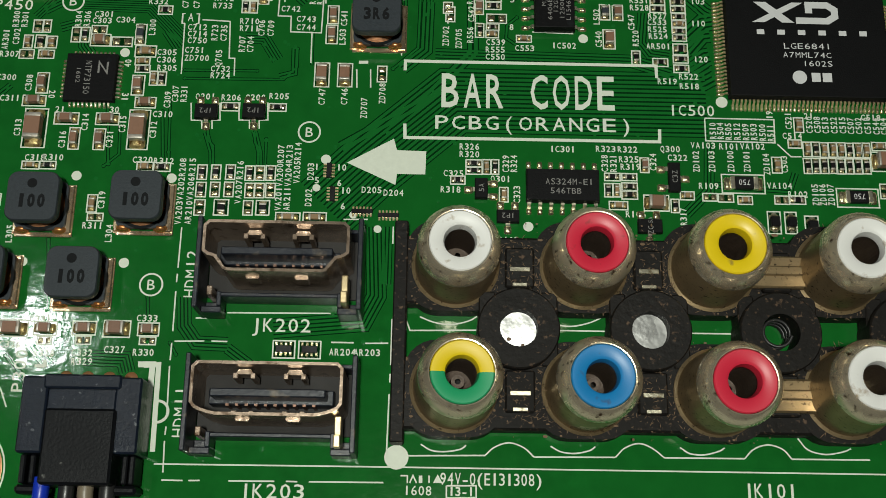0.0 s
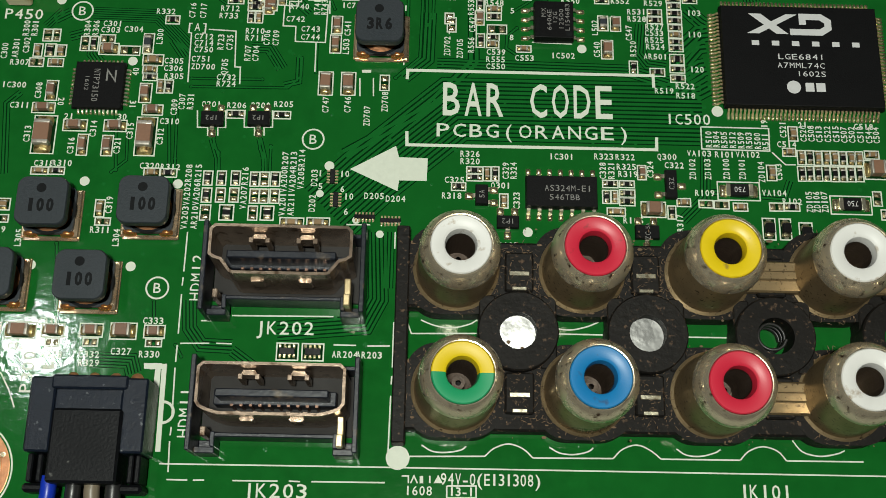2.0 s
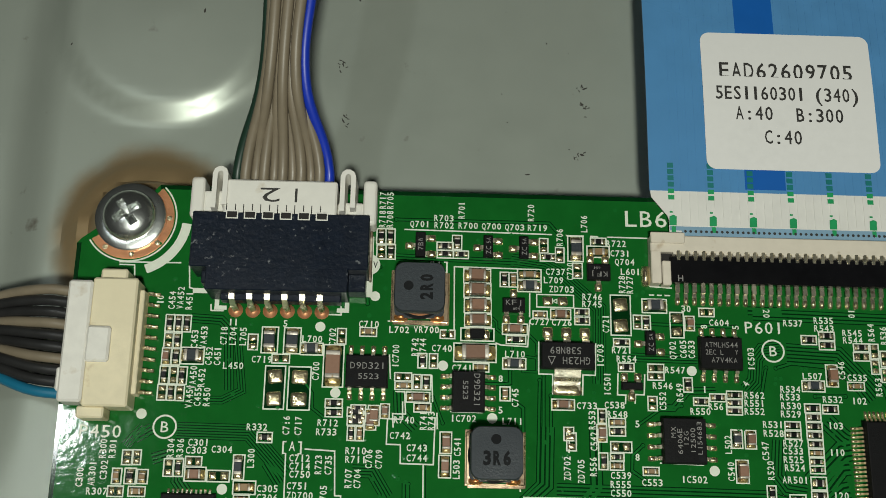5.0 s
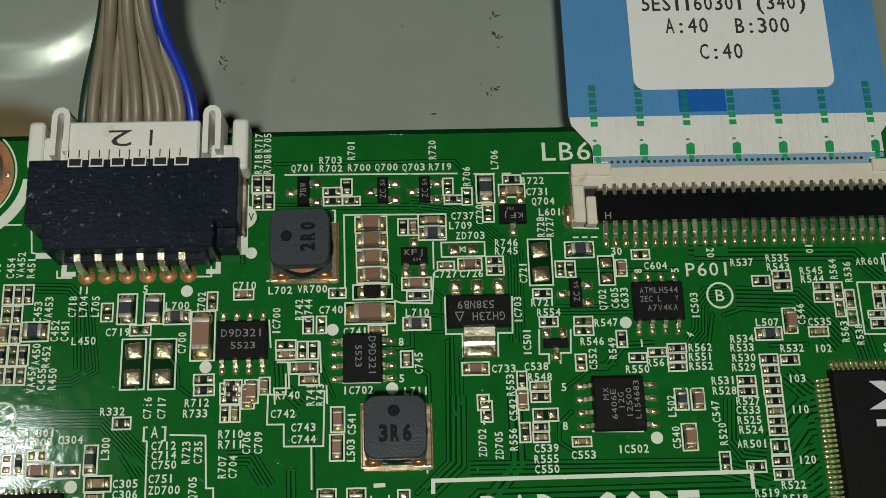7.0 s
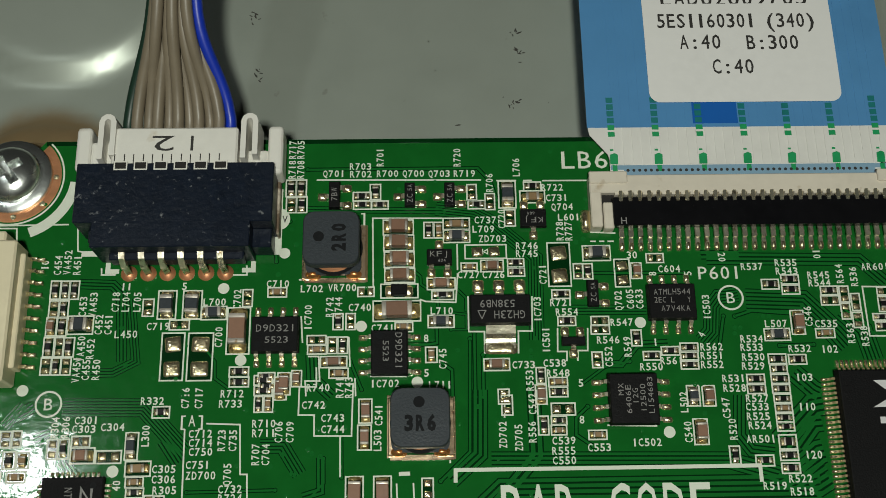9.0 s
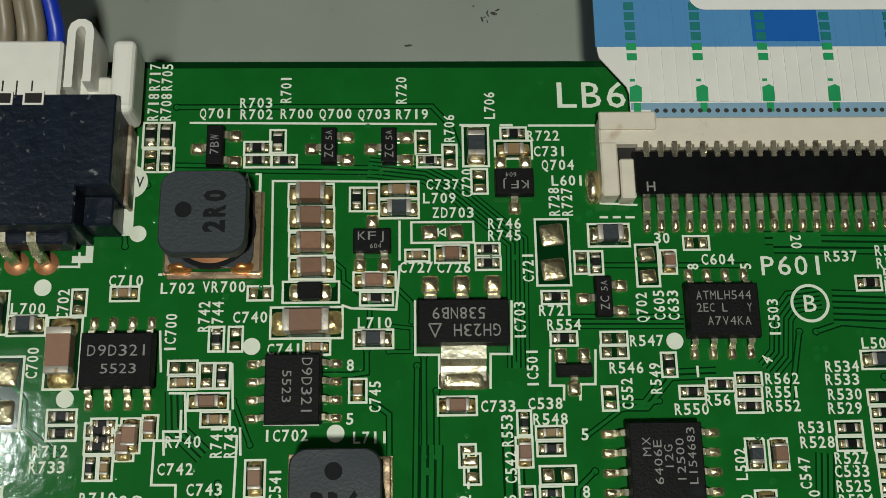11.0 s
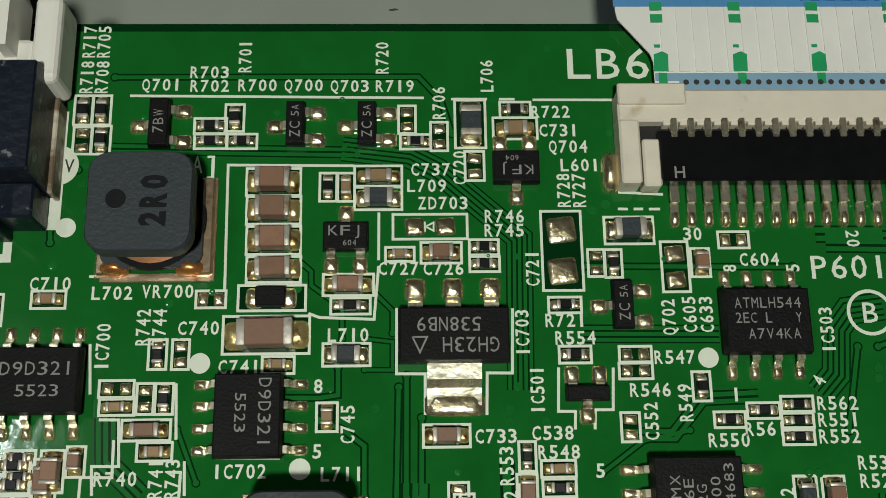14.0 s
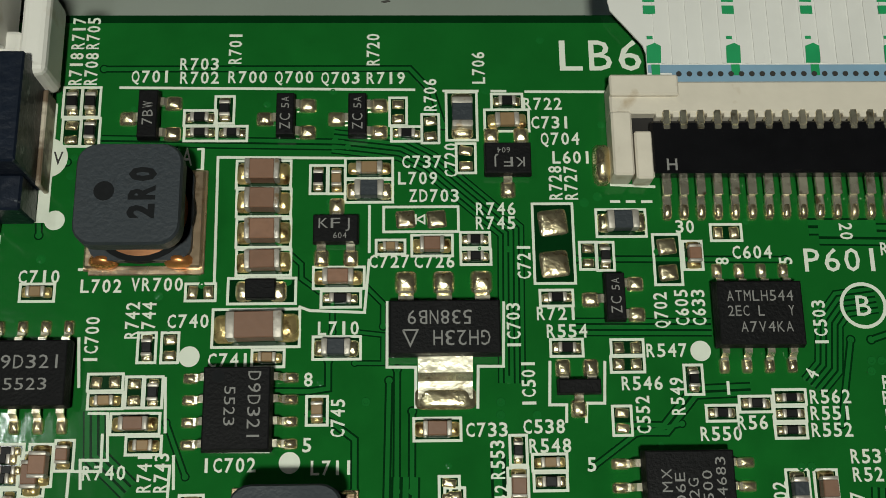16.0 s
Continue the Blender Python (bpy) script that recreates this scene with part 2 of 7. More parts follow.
def ribbon(bm, pts, w, z0, z1, mi=0, closed=False, chamfer=0.0):
    """A flat band of width w along a plan line, with mitred corners and thickness."""
    p = [Vector(q) for q in pts]
    n = len(p)
    rows = []
    for i in range(n):
        a = p[i] - p[i - 1] if (i or closed) else p[1] - p[0]
        b = p[(i + 1) % n] - p[i] if (i < n - 1 or closed) else p[-1] - p[-2]
        a, b = a.normalized(), b.normalized()
        t = (a + b).normalized() if (a + b).length > 1e-6 else a
        k = 1 / max(0.45, t.dot(a))
        s = Vector((-t.y, t.x)) * (w / 2 * k)
        c = Vector((-t.y, t.x)) * ((w / 2 - chamfer) * k)
        rows.append([bm.verts.new((*(p[i] + s), z0)), bm.verts.new((*(p[i] + c), z1)), bm.verts.new((*(p[i] - c), z1)), bm.verts.new((*(p[i] - s), z0))])
    for i in range(n if closed else n - 1):
        a, b = rows[i], rows[(i + 1) % n]
        for k in range(3):
            bm.faces.new((a[k], a[k + 1], b[k + 1], b[k])).material_index = mi
    if not closed:
        for r in (rows[0], rows[-1]):
            bm.faces.new(r).material_index = mi


def tube(name, pts, radius, mat, parent, label="", res=3):
    cu = bpy.data.curves.new(name, "CURVE")
    cu.dimensions, cu.bevel_depth, cu.bevel_resolution, cu.resolution_u, cu.use_fill_caps = "3D", radius * MM, res, 8, True
    sp = cu.splines.new("BEZIER")
    sp.bezier_points.add(len(pts) - 1)
    for b, q in zip(sp.bezier_points, pts):
        b.co = Vector(q) * MM
        b.handle_left_type = b.handle_right_type = "AUTO"
    cu.materials.append(mat)
    ob = new(name, cu)
    ob.parent = parent
    return tagged(ob, label)


def dome(bm, x, y, sx, sy, h, seg=10, rings=3, square=0.55):
    """A low solder mound with a squarish foot."""
    prev = None
    for k in range(rings + 1):
        a = k / rings * math.pi / 2
        ring = []
        for i in range(seg):
            t = 2 * math.pi * (i + 0.5) / seg
            c, s = math.cos(t), math.sin(t)
            c, s = math.copysign(abs(c) ** square, c), math.copysign(abs(s) ** square, s)
            ring.append((x + sx / 2 * math.cos(a * 0.93) * c, y + sy / 2 * math.cos(a * 0.93) * s, h * math.sin(a)))
        ring = [bm.verts.new(v) for v in ring]
        if prev:
            for i in range(seg):
                bm.faces.new((prev[i], prev[(i + 1) % seg], ring[(i + 1) % seg], ring[i]))
        prev = ring
    bm.faces.new(prev)


TEXTS = []


def text(s, x, y, z, height, width, mat, parent, rz=0.0, mirror=False, name="marking", bold=0.012):
    """A word in the built-in font with every letter in a cell of one width, centred, with its capitals' height and whole width."""
    ob = new(name, bpy.data.meshes.new(name))
    ob.data.materials.append(mat)
    ob.parent = parent
    TEXTS.append((ob, s, x, y, z, height, width, rz, mirror, bold))
    return ob


def settle_texts():
    """Fills the words with outlines of the built-in font's letters, each drawn once."""
    letters = {}
    for _, s, *_, bold in TEXTS:
        for c in s:
            if c != " " and (c, bold) not in letters:
                cu = bpy.data.curves.new("letter", "FONT")
                cu.body, cu.size, cu.resolution_u, cu.fill_mode, cu.offset = c, MM, 2, "FRONT", bold * MM
                letters[c, bold] = new("letter", cu)
    bpy.context.view_layer.update()
    dg = bpy.context.evaluated_depsgraph_get()
    shapes = {}
    for key, ob in letters.items():
        ev = ob.evaluated_get(dg)
        me = ev.to_mesh()
        co = np.array([v.co[:] for v in me.vertices]).reshape(-1, 3)
        shapes[key] = (co, [tuple(f.vertices) for f in me.polygons])
        ev.to_mesh_clear()
    for ob in letters.values():
        cu = ob.data
        bpy.data.objects.remove(ob)
        bpy.data.curves.remove(cu)
    for ob, s, x, y, z, height, width, rz, mirror, bold in TEXTS:
        pitch = width / max(0.78, len(s) - 0.22)
        sy = height / 0.70
        co, fs = [], []
        for i, c in enumerate(s):
            if c == " ":
                continue
            pts, faces = shapes[c, bold]
            x0, x1 = pts[:, 0].min(), pts[:, 0].max()
            wide = min(pitch * 0.78, (x1 - x0) / MM * sy * 1.15) if c in "1I.:()[]-/J" else pitch * 0.78
            q = pts.copy()
            q[:, 0] = (q[:, 0] - (x0 + x1) / 2) / max(1e-9, x1 - x0) * wide * MM + (i - (len(s) - 1) / 2) * pitch * MM
            q[:, 1] = (q[:, 1] - 0.35 * MM) * sy
            n = len(co)
            co += q.tolist()
            fs += [tuple(n + k for k in f) for f in faces]
        ob.data.from_pydata(co, [], fs)
        ob.matrix_basis = at(x, y, z, rz) @ Matrix.Diagonal((-1 if mirror else 1, 1, 1, 1))


# ---- large structure ----
def smoothstep(a, b, v):
    t = min(1, max(0, (v - a) / (b - a)))
    return t * t * (3 - 2 * t)


def chassis_height(x, y):
    h = -9.5
    d = math.hypot(x + 46, y - 62)
    h += 1.5 * (1 - smoothstep(12.8, 15.0, d)) + 0.8 * max(0.0, 1 - d / 13.0)
    for cx, cy, r in BOSSES:
        d = math.hypot(x - cx, y - cy)
        h += 4.2 * (1 - smoothstep(4.6, 7.0, d)) + 3.0 * (1 - smoothstep(r - 3.5, r, d))
    h -= 2.6 * (1 - smoothstep(-66.0, -59.0, x)) * smoothstep(-5.0, 20.0, y)
    return min(h, -1.75)


def tint_round(m, centres, colour):
    """Paints brown reflections, soft and uneven at the edge, on round places, in millimetres."""
    n, l = m.node_tree.nodes, m.node_tree.links
    b = [q for q in n if q.type == "BSDF_PRINCIPLED"][0]
    base = b.inputs["Base Color"].links[0].from_socket
    geo = n.new("ShaderNodeNewGeometry")
    noise = n.new("ShaderNodeTexNoise")
    noise.inputs["Scale"].default_value, noise.inputs["Detail"].default_value = 260.0, 5.0
    l.new(geo.outputs["Position"], noise.inputs["Vector"])
    wob = n.new("ShaderNodeMath")
    wob.operation = "MULTIPLY_ADD"
    l.new(noise.outputs["Fac"], wob.inputs[0])
    wob.inputs[1].default_value, wob.inputs[2].default_value = 0.0022, -0.0011
    total = None
    for cx, cy, r in centres:
        sub = n.new("ShaderNodeVectorMath")
        sub.operation = "SUBTRACT"
        l.new(geo.outputs["Position"], sub.inputs[0])
        sub.inputs[1].default_value = (cx * MM, cy * MM, -3.0 * MM)
        flat = n.new("ShaderNodeVectorMath")
        flat.operation = "MULTIPLY"
        l.new(sub.outputs[0], flat.inputs[0])
        flat.inputs[1].default_value = (1, 1, 0)
        ln = n.new("ShaderNodeVectorMath")
        ln.operation = "LENGTH"
        l.new(flat.outputs[0], ln.inputs[0])
        ad = n.new("ShaderNodeMath")
        l.new(ln.outputs["Value"], ad.inputs[0])
        l.new(wob.outputs[0], ad.inputs[1])
        mr = n.new("ShaderNodeMapRange")
        mr.interpolation_type = "SMOOTHSTEP"
        l.new(ad.outputs[0], mr.inputs["Value"])
        mr.inputs["From Min"].default_value, mr.inputs["From Max"].default_value = (r - 3.2) * MM, (r + 0.6) * MM
        mr.inputs["To Min"].default_value, mr.inputs["To Max"].default_value = 1.0, 0.0
        if total is None:
            total = mr.outputs["Result"]
        else:
            mx = n.new("ShaderNodeMath")
            mx.operation = "MAXIMUM"
            l.new(total, mx.inputs[0])
            l.new(mr.outputs["Result"], mx.inputs[1])
            total = mx.outputs[0]
    mix = n.new("ShaderNodeMix")
    mix.data_type = "RGBA"
    l.new(total, mix.inputs[0])
    l.new(base, mix.inputs[6])
    mix.inputs[7].default_value = (*colour, 1)
    l.new(mix.outputs[2], b.inputs["Base Color"])


BOSSES = ((-46.0, 31.5, 11.5), (-47.0, -47.0, 16.0), (75.0, 31.5, 11.5), (75.0, -47.0, 16.0))
# tan tint stands for the brown reflection on the pressed bosses
tint_round(STEEL, [(x, y, r + 1.5) for x, y, r in BOSSES], (0.31, 0.22, 0.115))
bm = bmesh.new()
NX, NY = 190, 180
grid = [[bm.verts.new((x, y, chassis_height(x, y))) for x in np.linspace(-130, 130, NX)] for y in np.linspace(-120, 130, NY)]
for j in range(NY - 1):
    for i in range(NX - 1):
        f = bm.faces.new((grid[j][i], grid[j][i + 1], grid[j + 1][i + 1], grid[j + 1][i]))
tagged(part("ground", mesh_of("ground", bm, STEEL, smooth=True)), "galvanised grey steel back panel with pressed bosses, their brown reflection painted tan", "metal panel", kind="structure")

# unseen plain room added round the panel, for the metal parts to reflect
def slab(name, x0, y0, z0, x1, y1, z1, label, mat=PLASTER):
    tagged(part(name, box_mesh(name, x0, y0, z0, x1, y1, z1, mat)), label, name.split("_")[0], kind="structure")


slab("floor", -2000, -2000, -820, 2000, 2000, -780, "unseen plain grey floor, added for reflections")
slab("ceiling", -2000, -2000, 1600, 2000, 2000, 1640, "unseen plain grey ceiling, added for reflections")
slab("wall_north", -2000, 2000, -780, 2000, 2060, 1600, "unseen plain grey wall, added for reflections")
slab("wall_south", -2000, -2060, -780, 2000, -2000, 1600, "unseen plain grey wall, added for reflections")
slab("wall_west", -2060, -2000, -780, -2000, 2000, 1600, "unseen plain grey wall, added for reflections")
slab("wall_east", 2000, -2000, -780, 2060, 2000, 1600, "unseen plain grey wall, added for reflections")

# ---- circuit board ----
BX0, BX1, BY0, BY1 = -52.0, 82.0, -53.5, 35.3
board = thing("circuit_board", at(0, 0), "green printed circuit board crowded with parts and white lettering", "circuit board")
bm = bmesh.new()
prism(bm, [(BX0, BY0), (BX1, BY0), (BX1, BY1), (-43.0, BY1), (-43.6, 34.6), (BX0 + 0.5, 28.6), (BX0, 28.0)], -1.6, 0.0)
bm.normal_update()
for f in bm.faces:
    f.material_index = 0 if abs(f.normal.z) > 0.5 else 1
part("substrate", mesh_of("substrate", bm, MASK, EDGE), board)
bm = bmesh.new()
ribbon(bm, [(-43.0, BY1 - 0.25), (BX1 - 0.25, BY1 - 0.25), (BX1 - 0.25, BY0 + 0.25), (BX0 + 0.25, BY0 + 0.25), (BX0 + 0.25, 28.0)], 0.5, 0.0, 0.006)
part("bare_border", mesh_of("bare_border", bm, GAP), board)


# ---- sockets with coloured rings ----
# how far the top of each barrel leans from its foot
LEAN = {(0, 0): (0.28, -0.15), (1, 0): (0.15, -0.05), (2, 0): (0.15, 0.05), (3, 0): (-0.25, -0.1), (0, 1): (0.62, -0.02), (1, 1): (0.4, -0.2), (2, 1): (0.3, -0.45), (3, 1): (-0.3, 0.1)}


def jack_block():
    t = thing("audio_video_jack_block", at(0, 0), "dusty black jack panel with ten nickel barrels in two rows", "jack panel")
    xs, ys = [6.1, 20.2, 34.3, 48.3, 62.3], [-25.8, -39.4]
    bm = bmesh.new()
    prism(bm, round_rect(-5.4, -5.2, 5.4, 5.2, 3.6, 7), 0.06, 2.64)
    seat = mesh_of("jack_seat", bm, DUSTY)
    bm = bmesh.new()
    box(bm, -1.6, -2.6, 1.0, 1.6, 1.9, 3.3, 0.2)
    block = mesh_of("clip_block", bm, DUSTY)
    bm = bmesh.new()
    lathe(bm, [(2.05, 0.1), (2.05, 3.9), (4.3, 3.9), (4.45, 3.7), (4.45, 0.06)], 0, 0, 36)
    boss = mesh_of("screw_boss", bm, DUSTY)
    bm = bmesh.new()
    box(bm, -0.9, -4.1, 0.06, 0.9, 4.1, 2.9, 0.15)
    web = mesh_of("web", bm, DUSTY)
    bm = bmesh.new()
    prism(bm, disc_pts(0, 0, 2.03, 28), 1.2, 2.2)
    for v in bm.verts:
        if v.co.z > 2.0:
            v.co.z += 0.10 * v.co.y
    plug = mesh_of("boss_insert", bm, PALE_METAL)
    for y in ys:
        part("housing_bar", box_mesh("housing_bar", -0.3, y - 4.4, 0.05, 68.5, y + 3.3, 2.6, DUSTY, 0.25), t)
        for x in xs:
            part("jack_seat", seat, t, "", at(x, y, 0.004 * x / 7))
        for x in (13.15, 27.25, 41.3, 55.3):
            part("clip_block", block, t, "", at(x, y))
    part("side_rail", box_mesh("side_rail", -0.6, -45.3, 0.06, 0.9, -20.9, 3.1, DUSTY, 0.15), t)
    for i, x in enumerate((13.0, 27.2, 41.2, 55.2)):
        b = part("screw_boss", boss, t, "", at(x, -33.0))
        if i < 2:
            part("boss_insert", plug, b, "bright metal seen down the screw hole")
        for sx in (-1, 1):
            part("web", web, t, "", at(x + sx * 3.4, -32.9))
    # barrels
    bm = bmesh.new()
    lathe(bm, [(4.85, 2.3), (4.85, 2.75), (4.5, 2.95), (4.4, 3.3), (4.36, 10.1), (4.33, 10.2)], seg=56)
    barrel = mesh_of("barrel", bm, BARREL, smooth=True)
    bm = bmesh.new()
    lathe(bm, [(4.36, 10.1), (4.33, 10.5), (4.22, 10.95), (4.02, 11.42), (3.78, 11.82), (3.52, 12.14), (3.36, 12.28), (3.26, 12.26), (3.21, 11.6)], seg=56)
    rim = mesh_of("rim", bm, WORN_LIT_RIM, smooth=True)
    cols = {(0, 0): WHITE_PL, (1, 0): RED_PL, (2, 0): YELLOW_PL, (3, 0): WHITE_PL, (4, 0): RED_PL, (1, 1): BLUE_PL, (2, 1): RED_PL, (3, 1): WHITE_PL, (4, 1): RED_PL}
    names = {WHITE_PL: "white", RED_PL: "red", YELLOW_PL: "yellow", BLUE_PL: "blue"}
    ring_profile = [(3.2, 11.4), (3.2, 12.28), (3.08, 12.42), (2.0, 12.38), (1.72, 12.15), (1.58, 11.5), (1.56, 11.0)]
    bm = bmesh.new()
    lathe(bm, [(1.58, 11.1), (1.66, 10.9), (1.66, 3.5), (0.9, 3.2), (0.8, 3.4), (0.7, 6.5), (0.3, 6.5)], seg=28)
    bore = mesh_of("contact", bm, BORE)
    for i, x in enumerate(xs):
        for j, y in enumerate(ys):
            dx, dy = LEAN.get((i, j), (0.0, 0.0))
            b = part("barrel", barrel, t, "tarnished nickel barrel", pose(x * MM, y * MM, 0, -math.degrees(dy / 12.4), math.degrees(dx / 12.4), 0))
            part("rim", rim, b, "worn rim with dark pits, a highlight in its paler colour")
            if (i, j) == (0, 1):
                for a, mat, nm in ((0, YELLOW_PL, "yellow"), (180, GREEN_PL, "green")):
                    bm = bmesh.new()
                    lathe(bm, ring_profile, seg=24, a0=a, a1=a + 180)
                    part("ring", mesh_of("ring", bm, mat, smooth=True), b, nm + " plastic half ring")
            else:
                bm = bmesh.new()
                lathe(bm, ring_profile, seg=48)
                part("ring", mesh_of("ring", bm, cols[i, j], smooth=True), b, names[cols[i, j]] + " plastic ring")
            part("contact", bore, b)
    # tin clips between barrels and flat ground bars
    bm = bmesh.new()
    box(bm, -1.1, -0.25, 3.3, 1.1, 0.25, 3.5, 0.05)
    box(bm, -0.8, -1.9, 2.6, 0.8, -1.5, 3.4, 0.05)
    clip = mesh_of("clip", bm, TIN)
    for y in ys:
        for x in (13.15, 27.25):
            part("clip", clip, t, "", at(x, y - 0.6, 0.05))
        bm = bmesh.new()
        box(bm, 36.5, y - 2.2, 2.7, 66.0, y + 1.4, 3.7, 0.2)
        box(bm, 36.5, y - 0.9, 3.6, 66.0, y + 0.2, 4.1, 0.15)
        part("ground_bar", mesh_of("ground_bar", bm, BARREL), t, "flat tarnished metal bar")
    for i, (x, rot) in enumerate(((41.2, 10),)):
        pts = [(x + 1.5 * math.cos(a * 0.6) - 0.3, -33.0 + 1.5 * math.sin(a * 0.6), 1.0 + a * 0.09) for a in range(32)]
        # black puts the shade down in the hole into the coil's colour
        tube("spring", pts, 0.17, WIRE_BLACK, t, "coiled wire in the screw hole, coloured black for the shade there")
    return t


jack_block()


def hdmi_socket(x, y, notch):
    """Upright video socket: plastic frame, metal shell with folded springs, contact tongue."""
    t = thing("hdmi_socket", at(x, y), "upright metal video socket in a dusty blue-black plastic frame", "socket", "video sockets")
    w, z = 8.95, 6.0
    for k in (-1, 1):
        lo, hi = sorted((k * w, k * (w - 0.55)))
        part("side_wall", box_mesh("side_wall", lo, -8.55, 0.04, hi, 1.6, 5.6, HDMI_PLASTIC, 0.1), t)
        lo, hi = sorted((k * (w - 0.55), k * (w - 2.7)))
        part("foot", box_mesh("foot", lo, -8.6, 0.03, hi, -7.9, 3.3, HDMI_PLASTIC, 0.1), t)
        part("foot", box_mesh("foot", lo, -7.9, 0.035, hi, -6.9, 0.8, HDMI_PLASTIC, 0.08), t)
        lo, hi = sorted((k * (w - 2.2), k * (w - 2.7)))
        part("return_wall", box_mesh("return_wall", lo, -7.9, 0.04, hi, -6.3, 3.6, HDMI_PLASTIC, 0.08), t)
    part("back_wall", box_mesh("back_wall", -w + 0.6, 0.5, 0.05, w - 0.6, 1.0, 3.4, HDMI_PLASTIC, 0.1), t)
    # near-black plate paints the shade of the hollow frame
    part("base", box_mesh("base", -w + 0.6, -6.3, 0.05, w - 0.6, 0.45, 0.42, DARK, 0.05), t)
    part("front_wall", box_mesh("front_wall", -w + 2.2, -6.85, 0.05, w - 2.2, -6.4, 3.5, HDMI_PLASTIC, 0.1), t)
    # shell: outline extruded as a thin wall
    if notch:
        line = [(-7.55, -3.1), (-7.55, -0.35), (-7.1, 0.1), (7.1, 0.1), (7.55, -0.35), (7.55, -3.1), (7.1, -3.45), (6.3, -3.7), (5.3, -5.0), (4.9, -5.15), (-4.9, -5.15), (-5.3, -5.0), (-6.3, -3.7), (-7.1, -3.45)]
    else:
        line = [(-7.55, -3.9), (-7.55, -0.35), (-7.1, 0.1), (7.1, 0.1), (7.55, -0.35), (7.55, -3.9), (7.2, -4.4), (6.6, -4.7), (5.6, -5.0), (5.0, -5.1), (-5.0, -5.1), (-5.6, -5.0), (-6.6, -4.7), (-7.2, -4.4)]
    bm = bmesh.new()
    ribbon(bm, line, 0.42, 0.6, 8.4, closed=True, chamfer=0.05)
    part("shell", mesh_of("shell", bm, SHELL), t, "stained nickel shell with rolled rim")
    # raised floor in the shade colour darkens the depth of the shell
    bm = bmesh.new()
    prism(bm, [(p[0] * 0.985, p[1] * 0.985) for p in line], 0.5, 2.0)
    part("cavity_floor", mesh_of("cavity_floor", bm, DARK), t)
    bm = bmesh.new()
    box(bm, -5.9, -3.2, 1.9, 5.9, -2.35, 7.3, 0.12)
    box(bm, -6.5, -3.6, 1.9, 6.5, -2.0, 4.4, 0.1)
    part("tongue", mesh_of("tongue", bm, HDMI_PLASTIC), t, "dusty contact tongue")
    bm = bmesh.new()
    box(bm, -0.16, -0.12, 2.0, 0.16, 0.12, 5.6)
    pin = mesh_of("contact", bm, CONTACT)
    for i in range(10):
        part("contact", pin, t, "", at(-4.5 + i, -3.66, -0.9))
    bm = bmesh.new()
    prism(bm, [(-0.95, 0.0), (0.95, 0.0), (0.6, 0.55), (-0.6, 0.55)], 4.0, 6.3)
    box(bm, -1.15, -0.5, 3.2, -0.65, 0.1, 6.6, 0.05)
    box(bm, 0.65, -0.5, 3.2, 1.15, 0.1, 6.6, 0.05)
    spring = mesh_of("spring", bm, SHELL)
    for sx in (-2.6, 2.6):
        part("spring", spring, t, "", at(sx, -0.75))
        part("spring", spring, t, "", at(sx, -5.0, -0.2, 180))
    bm = bmesh.new()
    box(bm, -0.35, -1.6, 2.6, 0.35, 1.4, 5.6, 0.1)
    box(bm, -0.35, -1.9, 5.2, 0.35, -0.6, 6.6, 0.1)
    part("latch", mesh_of("latch", bm, GOLD), t, "bright bent latch tab", at(7.15, -6.2))
    bm = bmesh.new()
    box(bm, -0.3, -0.5, 0.1, 0.3, 0.5, 4.4, 0.08)
    part("latch", mesh_of("latch", bm, SHELL), t, "", at(-7.4, -6.4))
    return t


hdmi_socket(-12.85, -23.2, True)
hdmi_socket(-12.95, -38.25, False)


# ---- power inductors ----
IND = {}


